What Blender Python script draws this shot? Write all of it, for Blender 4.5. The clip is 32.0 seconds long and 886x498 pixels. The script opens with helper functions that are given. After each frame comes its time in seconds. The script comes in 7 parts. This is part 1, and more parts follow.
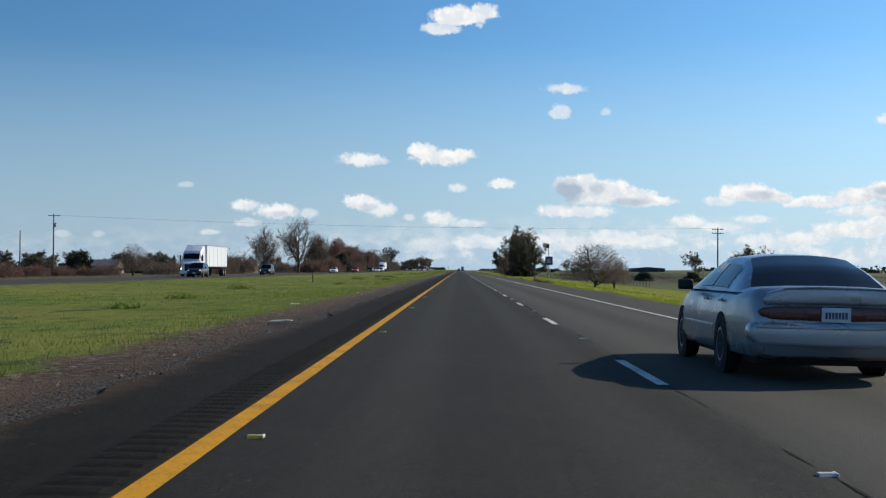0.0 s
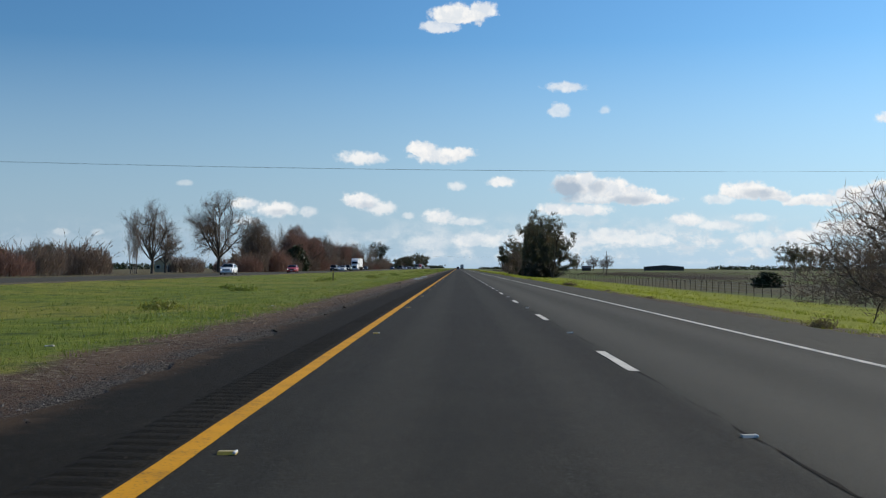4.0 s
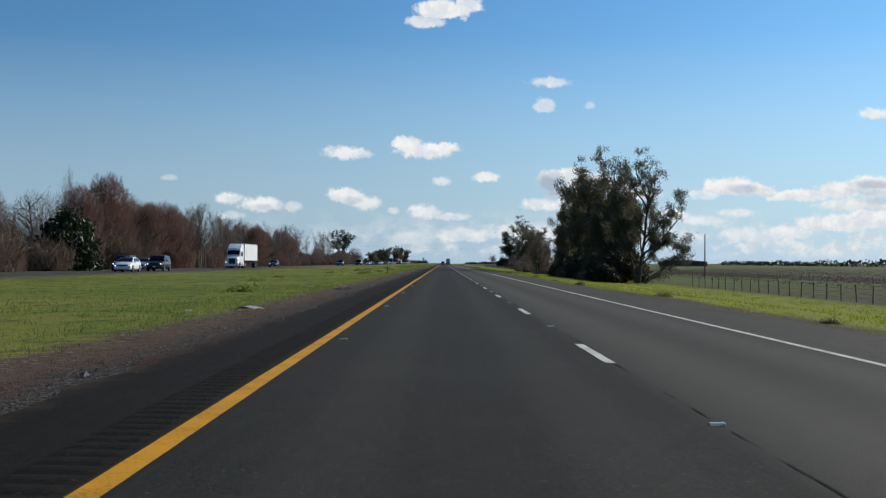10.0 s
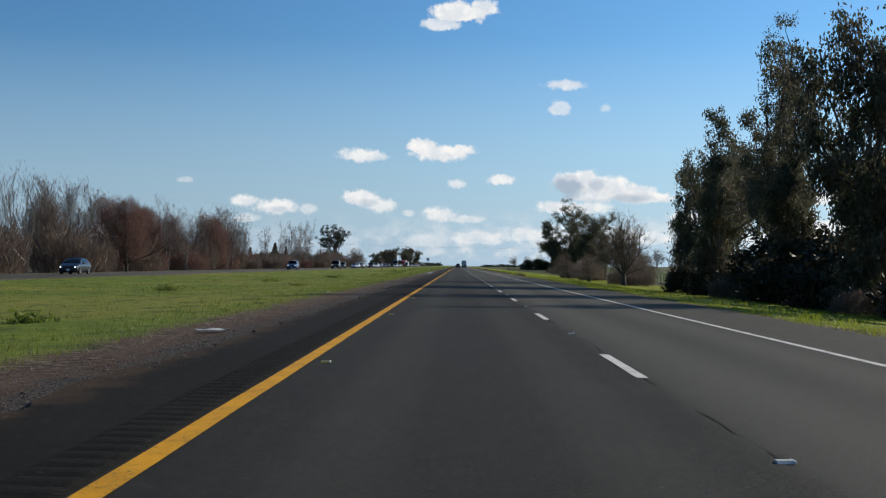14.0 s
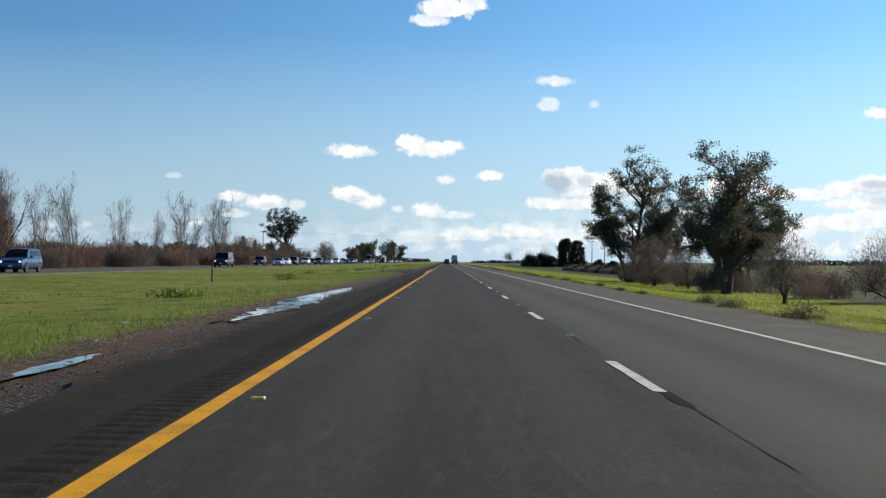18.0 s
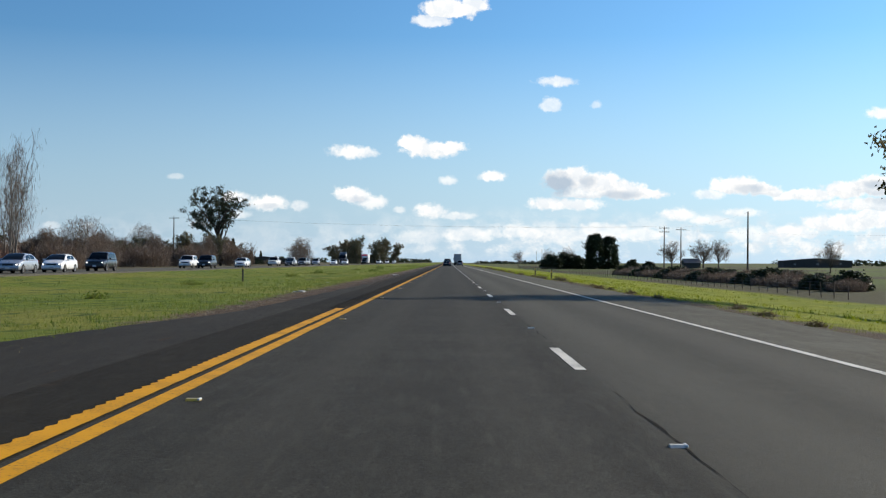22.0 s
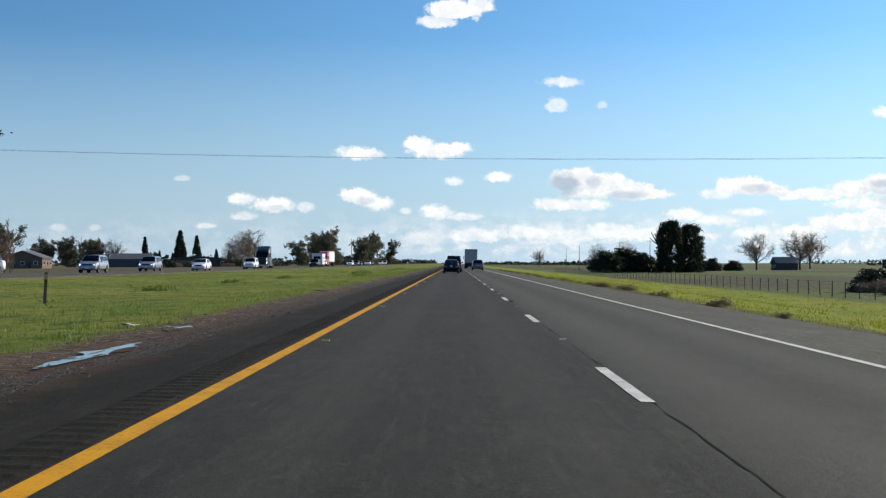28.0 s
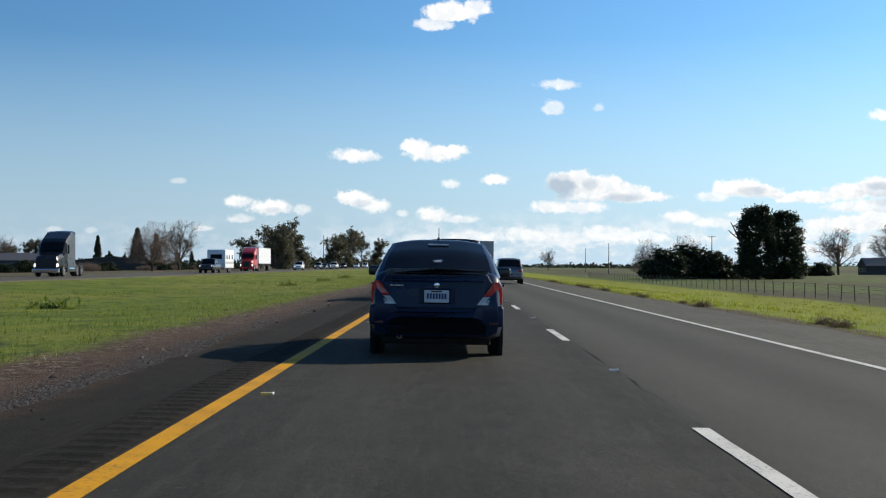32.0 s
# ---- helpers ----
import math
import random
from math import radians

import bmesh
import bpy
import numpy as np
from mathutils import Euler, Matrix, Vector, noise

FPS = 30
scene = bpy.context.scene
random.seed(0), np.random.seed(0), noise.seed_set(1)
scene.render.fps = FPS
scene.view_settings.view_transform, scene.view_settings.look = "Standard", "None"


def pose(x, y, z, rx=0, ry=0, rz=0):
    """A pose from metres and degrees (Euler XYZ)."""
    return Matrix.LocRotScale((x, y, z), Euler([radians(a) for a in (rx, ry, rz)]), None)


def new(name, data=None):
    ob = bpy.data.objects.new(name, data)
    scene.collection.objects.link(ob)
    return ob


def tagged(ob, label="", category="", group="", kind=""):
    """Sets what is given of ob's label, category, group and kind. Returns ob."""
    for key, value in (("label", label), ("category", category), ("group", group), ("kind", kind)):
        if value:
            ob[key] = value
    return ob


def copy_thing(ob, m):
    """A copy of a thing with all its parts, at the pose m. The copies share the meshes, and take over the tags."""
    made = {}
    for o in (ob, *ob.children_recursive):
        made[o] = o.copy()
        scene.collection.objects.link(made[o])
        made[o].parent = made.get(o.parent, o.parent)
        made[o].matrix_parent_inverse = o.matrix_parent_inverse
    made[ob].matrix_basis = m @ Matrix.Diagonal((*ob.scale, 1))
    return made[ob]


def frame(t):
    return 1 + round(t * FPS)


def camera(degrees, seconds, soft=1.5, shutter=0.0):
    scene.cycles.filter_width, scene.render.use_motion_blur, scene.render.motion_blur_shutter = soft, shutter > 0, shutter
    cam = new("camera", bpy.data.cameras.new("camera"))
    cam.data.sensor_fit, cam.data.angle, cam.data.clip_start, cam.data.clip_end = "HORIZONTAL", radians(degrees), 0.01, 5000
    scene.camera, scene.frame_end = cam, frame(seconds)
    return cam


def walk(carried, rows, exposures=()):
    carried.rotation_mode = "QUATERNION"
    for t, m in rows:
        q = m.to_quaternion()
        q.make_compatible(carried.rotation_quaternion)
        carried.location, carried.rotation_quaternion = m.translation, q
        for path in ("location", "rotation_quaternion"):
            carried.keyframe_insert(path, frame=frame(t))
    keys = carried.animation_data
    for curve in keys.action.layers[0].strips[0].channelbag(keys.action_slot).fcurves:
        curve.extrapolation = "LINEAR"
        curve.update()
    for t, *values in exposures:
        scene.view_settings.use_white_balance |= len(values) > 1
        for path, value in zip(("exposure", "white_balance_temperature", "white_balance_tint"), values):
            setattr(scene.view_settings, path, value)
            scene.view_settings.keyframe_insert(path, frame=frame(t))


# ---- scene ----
# ---- camera ----
FALL = 0.02          # crossfall of the carriageway, down to the right


def road_z(x):
    return -FALL * (x - 1.8)


# seconds, across, along, eye's height, turn, tilt, lean
ROWS = [
    (0, 1.587, -27.93, 1.135, 0.677, 0.896, 0.000),
    (0.5, 1.590, -9.85, 1.138, 0.679, 0.857, 0.048),
    (1, 1.596, 8.24, 1.141, 0.641, 0.884, 0.109),
    (1.5, 1.608, 26.33, 1.144, 0.695, 0.863, 0.055),
    (2, 1.630, 44.39, 1.147, 0.668, 0.844, 0.055),
    (2.5, 1.664, 62.41, 1.150, 0.704, 0.835, 0.067),
    (3, 1.687, 80.45, 1.153, 0.623, 0.862, 0.054),
    (3.5, 1.672, 98.53, 1.151, 0.612, 0.823, 0.023),
    (5.5, 1.468, 171.12, 1.143, 0.808, 0.822, -0.136),
    (6, 1.385, 189.29, 1.141, 0.960, 0.751, -0.073),
    (6.5, 1.275, 207.52, 1.151, 0.867, 0.802, -0.145),
    (7, 1.165, 225.80, 1.162, 0.884, 0.718, -0.194),
    (7.5, 1.092, 243.92, 1.172, 0.637, 0.653, -0.258),
    (8, 1.095, 261.98, 1.182, 0.274, 0.788, -0.414),
    (8.5, 1.211, 280.35, 1.165, 0.117, 0.693, -0.265),
    (9, 1.383, 298.74, 1.147, 0.111, 0.735, -0.174),
    (9.5, 1.537, 317.23, 1.143, 0.075, 0.680, -0.083),
    (10, 1.691, 335.80, 1.139, -0.016, 0.605, -0.038),
    (10.5, 1.839, 353.98, 1.137, 0.190, 0.695, 0.048),
    (11, 1.955, 372.19, 1.134, 0.369, 0.602, 0.118),
    (11.5, 1.991, 390.74, 1.124, 0.557, 0.663, 0.007),
    (12, 1.963, 409.38, 1.114, 0.576, 0.628, -0.090),
    (12.5, 1.962, 427.94, 1.127, 0.557, 0.661, -0.024),
    (13, 1.931, 446.53, 1.139, 0.666, 0.658, 0.068),
    (13.5, 1.826, 465.15, 1.134, 0.656, 0.472, -0.036),
    (14, 1.737, 483.80, 1.128, 0.640, 0.718, -0.189),
    (14.5, 1.692, 502.54, 1.130, 0.363, 0.667, -0.181),
    (16.5, 1.625, 577.50, 1.136, 0.565, 0.711, -0.284),
    (17, 1.626, 596.04, 1.138, 0.353, 0.701, -0.353),
    (17.5, 1.677, 614.06, 1.132, 0.169, 0.551, -0.248),
    (18, 1.746, 632.01, 1.126, 0.152, 0.540, -0.185),
    (18.5, 1.835, 650.34, 1.124, 0.095, 0.521, -0.061),
    (19, 1.936, 668.71, 1.121, 0.090, 0.451, 0.097),
    (19.5, 1.997, 687.01, 1.121, 0.285, 0.579, 0.087),
    (20, 2.056, 705.21, 1.121, 0.270, 0.522, 0.124),
    (20.5, 2.164, 723.21, 1.113, 0.161, 0.548, -0.035),
    (21, 2.244, 741.01, 1.106, 0.263, 0.564, -0.139),
    (21.5, 2.250, 758.60, 1.111, 0.265, 0.605, -0.166),
    (22, 2.245, 776.01, 1.116, 0.249, 0.570, -0.125),
    (22.5, 2.271, 793.22, 1.125, 0.223, 0.577, -0.067),
    (23, 2.287, 810.30, 1.134, 0.374, 0.508, -0.014),
    (23.5, 2.290, 827.20, 1.143, 0.266, 0.491, 0.088),
    (24, 2.239, 843.98, 1.142, 0.492, 0.535, 0.120),
    (24.5, 2.185, 860.51, 1.136, 0.351, 0.491, 0.024),
    (25, 2.135, 876.68, 1.130, 0.315, 0.488, -0.104),
    (25.5, 2.122, 892.43, 1.129, 0.311, 0.454, 0.001),
    (27.5, 2.094, 954.10, 1.122, 0.625, 0.590, 0.035),
    (28, 2.067, 969.37, 1.120, 0.528, 0.609, 0.100),
    (28.5, 2.007, 984.52, 1.128, 0.434, 0.631, 0.142),
    (29, 1.948, 999.66, 1.135, 0.438, 0.742, 0.227),
    (29.5, 1.919, 1014.84, 1.141, 0.466, 0.777, 0.124),
    (30, 1.903, 1030.05, 1.148, 0.470, 0.757, -0.012),
    (30.5, 1.897, 1045.29, 1.148, 0.330, 0.640, 0.042),
    (31, 1.889, 1060.58, 1.148, 0.299, 0.774, 0.035),
    (31.5, 1.876, 1075.93, 1.148, 0.355, 0.687, 0.090),
    (32, 1.860, 1091.33, 1.149, 0.380, 0.719, 0.085),
]
cam = camera(37.4, 32.0, soft=1.2, shutter=0.0)
walk(cam, [(t, pose(x, y, eye, 90 + tilt, lean, turn)) for t, x, y, eye, turn, tilt, lean in ROWS],
     exposures=[(0, -0.02, 6500, 10), (10, -0.11, 6500, 10), (14.5, -0.06, 6500, 10), (18, 0.21, 6680, 10), (22.3, 0.21, 6680, 10), (23, 0.10, 6600, 10), (23.7, 0.21, 6680, 10), (32, 0.21, 6680, 10)])

# ---- light ----
SUN_HIGH, SUN_SIDE = 26.5, 55.0     # degrees above the ground, degrees to the right of the road's way
sun = new("sun", bpy.data.lights.new("sun", "SUN"))
sun.data.energy, sun.data.angle, sun.data.color = 5.0, radians(0.55), (1.0, 0.91, 0.77)
_s = Vector((math.sin(radians(SUN_SIDE)) * math.cos(radians(SUN_HIGH)), math.cos(radians(SUN_SIDE)) * math.cos(radians(SUN_HIGH)), math.sin(radians(SUN_HIGH))))
sun.matrix_world = Matrix.Translation((60, 0, 90)) @ _s.to_track_quat("Z", "Y").to_matrix().to_4x4()

world = bpy.data.worlds.new("world")
scene.world = world
world.use_nodes = True
wt = world.node_tree
wt.nodes.clear()


class Net:
    """A short way to write node trees."""

    def __init__(self, tree):
        self.tree = tree

    def add(self, kind, **given):
        n = self.tree.nodes.new(kind)
        for key, value in given.items():
            if key == "operation":
                n.operation = value
            elif key == "blend":
                n.data_type, n.blend_type = "RGBA", value
            elif key == "noise":
                n.noise_dimensions = value
            elif key == "data_type":
                n.data_type = value
        return n

    def put(self, socket, value):
        if isinstance(value, bpy.types.NodeSocket):
            self.tree.links.new(value, socket)
        elif value is not None:
            socket.default_value = value

    def math(self, op, a, b=None, c=None, clamp=False):
        n = self.add("ShaderNodeMath", operation=op)
        n.use_clamp = clamp
        self.put(n.inputs[0], a), self.put(n.inputs[1], b), self.put(n.inputs[2], c)
        return n.outputs[0]

    def vmath(self, op, a, b=None):
        n = self.add("ShaderNodeVectorMath", operation=op)
        self.put(n.inputs[0], a), self.put(n.inputs[1], b)
        return n.outputs[0]

    def xyz(self, v):
        n = self.add("ShaderNodeSeparateXYZ")
        self.put(n.inputs[0], v)
        return n.outputs

    def vec(self, x, y, z):
        n = self.add("ShaderNodeCombineXYZ")
        self.put(n.inputs[0], x), self.put(n.inputs[1], y), self.put(n.inputs[2], z)
        return n.outputs[0]

    def noise(self, v, scale, detail=3.0, rough=0.55, warp=0.0):
        n = self.add("ShaderNodeTexNoise")
        self.put(n.inputs["Vector"], v)
        n.inputs["Scale"].default_value, n.inputs["Detail"].default_value = scale, detail
        n.inputs["Roughness"].default_value, n.inputs["Distortion"].default_value = rough, warp
        return n.outputs[0]

    def ramp(self, v, a, b, lo=0.0, hi=1.0, smooth=True):
        n = self.add("ShaderNodeMapRange")
        n.interpolation_type = "SMOOTHSTEP" if smooth else "LINEAR"
        self.put(n.inputs[0], v)
        for i, value in enumerate((a, b, lo, hi)):
            n.inputs[i + 1].default_value = value
        return n.outputs[0]

    def mix(self, f, a, b, blend="MIX"):
        n = self.add("ShaderNodeMix", blend=blend)
        self.put(n.inputs[0], f), self.put(n.inputs[6], a), self.put(n.inputs[7], b)
        return n.outputs[2]


def rgb(r, g, b):
    return (r, g, b, 1.0)


# clouds of the sky: side, height, half width, half height, weight, grey of the under side; as slopes of the way of looking
CLOUDS = [
    (0.0020, 0.1925, 0.0230, 0.0105, 1, 0.10), (0.0200, 0.1965, 0.0120, 0.0080, 0.9, 0), (-0.0130, 0.1840, 0.0160, 0.0060, 0.75, 0), (0.0828, 0.1378, 0.0150, 0.0032, 0.75, 0),
    (0.0780, 0.1183, 0.0095, 0.0068, 0.6, 0), (0.1126, 0.1205, 0.0043, 0.0030, 0.45, 0), (-0.0742, 0.0838, 0.0185, 0.0042, 0.9, 0.15),
    (-0.0274, 0.0893, 0.0120, 0.0075, 1, 0.15), (-0.0020, 0.0862, 0.0165, 0.0062, 1, 0.25), (-0.0140, 0.0850, 0.0200, 0.0050, 1, 0.2), (0.0331, 0.0651, 0.0112, 0.0036, 0.9, 0.1),
    (-0.0006, 0.0620, 0.0070, 0.0032, 0.65, 0.1), (-0.0730, 0.0512, 0.0165, 0.0075, 1, 0.35), (-0.0600, 0.0455, 0.0140, 0.0045, 0.8, 0.2), (-0.0380, 0.0395, 0.0048, 0.0026, 0.5, 0),
    (-0.1630, 0.0490, 0.0110, 0.0040, 0.85, 0.1), (-0.1391, 0.0443, 0.0170, 0.0050, 0.9, 0.3), (-0.1153, 0.0425, 0.0075, 0.0036, 0.6, 0.2),
    (-0.2087, 0.0650, 0.0061, 0.0022, 0.35, 0.1), (-0.0144, 0.0385, 0.0130, 0.0046, 0.85, 0.2), (0.0060, 0.0350, 0.0150, 0.0026, 0.6, 0.2),
    (0.0905, 0.0612, 0.0200, 0.0118, 1, 0.35), (0.0965, 0.0672, 0.0110, 0.0070, 1, 0.0), (0.1130, 0.0595, 0.0190, 0.0112, 1, 0.25), (0.1290, 0.0550, 0.0220, 0.0085, 1, 0.35), (0.1440, 0.0515, 0.0260, 0.0060, 1, 0.3),
    (0.1050, 0.0520, 0.0300, 0.0060, 0.9, 0.5), (0.0790, 0.0442, 0.0200, 0.0044, 0.95, 0.15), (0.1010, 0.0436, 0.0180, 0.0040, 0.9, 0.15),
    (0.2190, 0.0575, 0.0215, 0.0092, 1, 0.35), (0.2380, 0.0545, 0.0180, 0.0065, 1, 0.4), (0.2000, 0.0520, 0.0130, 0.0036, 0.7, 0.2), (0.2700, 0.0510, 0.0280, 0.0060, 0.95, 0.3),
    (0.3050, 0.0545, 0.0220, 0.0078, 1, 0.3), (0.3270, 0.0575, 0.0260, 0.0100, 1, 0.5), (0.3600, 0.0560, 0.0300, 0.0120, 1, 0.5), (0.4039, 0.0515, 0.0346, 0.0108, 1, 0.5), (0.3300, 0.0440, 0.0460, 0.0060, 0.9, 0.35),
    (0.1745, 0.0363, 0.0150, 0.0042, 0.9, 0.15), (0.1990, 0.0320, 0.0180, 0.0034, 0.7, 0.15), (0.2236, 0.0380, 0.0150, 0.0030, 0.7, 0.2), (0.3312, 0.1140, 0.0130, 0.0036, 0.85, 0.1),
    (0.3000, 0.0300, 0.0330, 0.0085, 0.9, 0.2), (0.3330, 0.0335, 0.0300, 0.0095, 0.9, 0.25), (0.2640, 0.0230, 0.0240, 0.0060, 0.75, 0.2), (0.2300, 0.0210, 0.0200, 0.0050, 0.65, 0.2),
    (-0.1912, 0.0286, 0.0086, 0.0022, 0.5, 0.1), (-0.3042, 0.0271, 0.0069, 0.0026, 0.3, 0.1), (-0.2759, 0.0272, 0.0052, 0.0022, 0.3, 0.1), (-0.1608, 0.0360, 0.0108, 0.0030, 0.5, 0.2),
    (0.0180, 0.0200, 0.0240, 0.0070, 0.55, 0.1), (0.0560, 0.0225, 0.0200, 0.0065, 0.6, 0.1), (0.1180, 0.0235, 0.0240, 0.0070, 0.6, 0.15), (0.1480, 0.0205, 0.0180, 0.0060, 0.6, 0.1), (-0.0250, 0.0190, 0.0180, 0.0050, 0.45, 0.1), (0.0880, 0.0190, 0.0160, 0.0055, 0.55, 0.1),
]


def make_sky():
    k = Net(wt)
    sky = k.add("ShaderNodeTexSky")
    sky.sky_type, sky.sun_disc = "NISHITA", False
    sky.sun_elevation, sky.sun_rotation = radians(SUN_HIGH), radians(SUN_SIDE)
    sky.altitude, sky.air_density, sky.dust_density, sky.ozone_density = 20.0, 1.0, 0.6, 1.6
    way = k.add("ShaderNodeTexCoord").outputs["Generated"]
    x, y, z = k.xyz(way)
    ahead = k.math("MAXIMUM", y, 0.05)
    u, v = k.math("DIVIDE", x, ahead), k.math("DIVIDE", z, ahead)
    flat = k.vec(u, v, 0.0)
    # ragged outlines: shift the place looked up by noise, coarse for the large heaps and fine for the small ones
    def stir(scale, detail):
        n = k.add("ShaderNodeTexNoise")
        k.put(n.inputs["Vector"], flat)
        n.inputs["Scale"].default_value, n.inputs["Detail"].default_value, n.inputs["Roughness"].default_value = scale, detail, 0.60
        return k.xyz(k.vmath("SUBTRACT", n.outputs["Color"], (0.5, 0.5, 0.5)))
    coarse, small = stir(70.0, 6.0), stir(150.0, 5.0)
    fine = k.noise(flat, 190.0, 5.0, 0.62)
    ragged = k.math("SUBTRACT", fine, 0.5)
    cover, shade = None, None
    for cu, cv, a, b, weight, grey in CLOUDS:
        su, sv, _ = coarse if b > 0.0055 else small
        reach = min(1.0, 0.0075 / b) * (1.0 if b > 0.0055 else 0.8)
        du = k.math("MULTIPLY_ADD", su, 1.3 * reach, k.math("MULTIPLY", k.math("SUBTRACT", u, cu), 1.0 / a))
        dv = k.math("MULTIPLY_ADD", sv, 1.7 * reach, k.math("MULTIPLY", k.math("SUBTRACT", v, cv), 1.0 / (b if b > 0.0055 else 1.25 * b)))
        # flat bottoms: the lower half falls off faster
        edge = k.math("MAXIMUM", dv, k.math("MULTIPLY", dv, -1.45 if b > 0.0055 else -1.2))
        r = k.math("SQRT", k.math("ADD", k.math("MULTIPLY", du, du), k.math("MULTIPLY", edge, edge)))
        m = k.math("MULTIPLY", k.ramp(k.math("MULTIPLY_ADD", ragged, -0.75, r), *((1.12, 0.70) if b > 0.0055 else (1.25, 0.55))), weight)
        low = k.ramp(k.math("MULTIPLY_ADD", ragged, 1.3, dv), 0.35, -0.65)
        g = k.math("MULTIPLY", k.math("MULTIPLY", m, low), grey)
        cover = m if cover is None else k.math("MAXIMUM", cover, m)
        shade = g if shade is None else k.math("MAXIMUM", shade, g)
    su, sv, _ = coarse
    for cu, cv, a, b, deep in ((0.0830, 0.0590, 0.0160, 0.0110, 1.0), (0.1060, 0.0620, 0.0080, 0.0060, 0.6), (0.1320, 0.0510, 0.0200, 0.0040, 0.7), (0.2300, 0.0560, 0.0150, 0.0045, 0.6), (0.3300, 0.0600, 0.0200, 0.0040, 0.65), (0.3380, 0.0480, 0.0240, 0.0045, 0.6), (-0.0690, 0.0480, 0.0110, 0.0036, 0.5), (-0.1370, 0.0425, 0.0090, 0.0030, 0.5)):
        du = k.math("MULTIPLY_ADD", su, 1.4, k.math("MULTIPLY", k.math("SUBTRACT", u, cu), 1.0 / a))
        dv = k.math("MULTIPLY_ADD", sv, 1.4, k.math("MULTIPLY", k.math("SUBTRACT", v, cv), 1.0 / b))
        r = k.math("SQRT", k.math("ADD", k.math("MULTIPLY", du, du), k.math("MULTIPLY", dv, dv)))
        shade = k.math("MAXIMUM", shade, k.ramp(r, 1.3, 0.3, 0.0, deep))
    # the far bank low over the horizon
    far = k.noise(k.vec(k.math("MULTIPLY", u, 0.75), k.math("MULTIPLY", v, 1.35), 0.3), 62.0, 7.0, 0.60)
    band = k.math("MULTIPLY", k.ramp(v, 0.000, 0.010), k.ramp(v, 0.046, 0.016))
    side = k.ramp(u, -0.16, 0.10, 0.25, 1.0)
    bank = k.math("MULTIPLY", k.math("MULTIPLY", k.ramp(far, 0.40, 0.62, 0.0, 0.85), band), side)
    front = k.ramp(y, 0.2, 0.5)
    cover = k.math("MULTIPLY", cover, front)
    tint = k.mix(k.ramp(z, 0.02, 0.20), rgb(0.545, 0.83, 1.13), rgb(0.39, 0.72, 1.04))
    base = k.mix(1.0, sky.outputs[0], tint, "MULTIPLY")
    glow = k.ramp(z, 0.0, 0.17, 1.0, 0.0, smooth=False)
    base = k.mix(k.math("MULTIPLY", glow, 0.85), base, rgb(4.2, 5.7, 7.35))
    base = k.mix(1.0, base, k.vec(*(3 * [k.ramp(u, -0.35, 0.40, 0.93, 1.22)])), "MULTIPLY")
    out = k.mix(k.math("MULTIPLY", bank, front), base, k.mix(k.ramp(k.noise(flat, 90.0, 5.0, 0.65), 0.42, 0.6), rgb(6.6, 7.4, 8.1), rgb(8.8, 8.95, 9.05)))
    puff = k.mix(k.ramp(k.noise(flat, 75.0, 5.0, 0.62), 0.40, 0.60), rgb(8.0, 8.4, 8.8), rgb(9.9, 9.8, 9.6))
    white = k.mix(k.math("MINIMUM", shade, 0.9), puff, rgb(3.7, 4.7, 5.9))
    out = k.mix(cover, out, white)
    bg = k.add("ShaderNodeBackground")
    k.put(bg.inputs[0], out)
    bg.inputs[1].default_value = 0.10
    end = k.add("ShaderNodeOutputWorld")
    wt.links.new(bg.outputs[0], end.inputs[0])


make_sky()

# ---- materials ----
def material(name, build):
    m = bpy.data.materials.new(name)
    m.use_nodes = True
    t = m.node_tree
    t.nodes.clear()
    k = Net(t)
    end = k.add("ShaderNodeOutputMaterial")
    t.links.new(build(k), end.inputs[0])
    return m


def surface(k, colour, rough=0.6, metal=0.0, bump=None, strength=0.3, reach=0.02, spec=0.5, coat=0.0, seep=0.0, emit=None, glow=0.0, tint=None):
    """A principled surface; bump is a height between 0 and 1."""
    p = k.add("ShaderNodeBsdfPrincipled")
    k.put(p.inputs["Base Color"], colour), k.put(p.inputs["Roughness"], rough)
    p.inputs["Metallic"].default_value = metal
    p.inputs["Specular IOR Level"].default_value = spec
    p.inputs["Coat Weight"].default_value = coat
    if tint is not None:
        p.inputs["Specular Tint"].default_value = rgb(*tint)
    p.inputs["Coat Roughness"].default_value = 0.05
    if bump is not None:
        b = k.add("ShaderNodeBump")
        b.inputs["Strength"].default_value, b.inputs["Distance"].default_value = strength, reach
        k.put(b.inputs["Height"], bump)
        k.put(p.inputs["Normal"], b.outputs[0])
    if emit is not None:
        k.put(p.inputs["Emission Color"], emit)
        p.inputs["Emission Strength"].default_value = glow
    if seep:
        d = k.add("ShaderNodeBsdfTranslucent")
        k.put(d.inputs[0], colour)
        s = k.add("ShaderNodeMixShader")
        s.inputs[0].default_value = seep
        k.tree.links.new(p.outputs[0], s.inputs[1]), k.tree.links.new(d.outputs[0], s.inputs[2])
        return s.outputs[0]
    return p.outputs[0]


def place(k):
    return k.add("ShaderNodeNewGeometry").outputs["Position"]


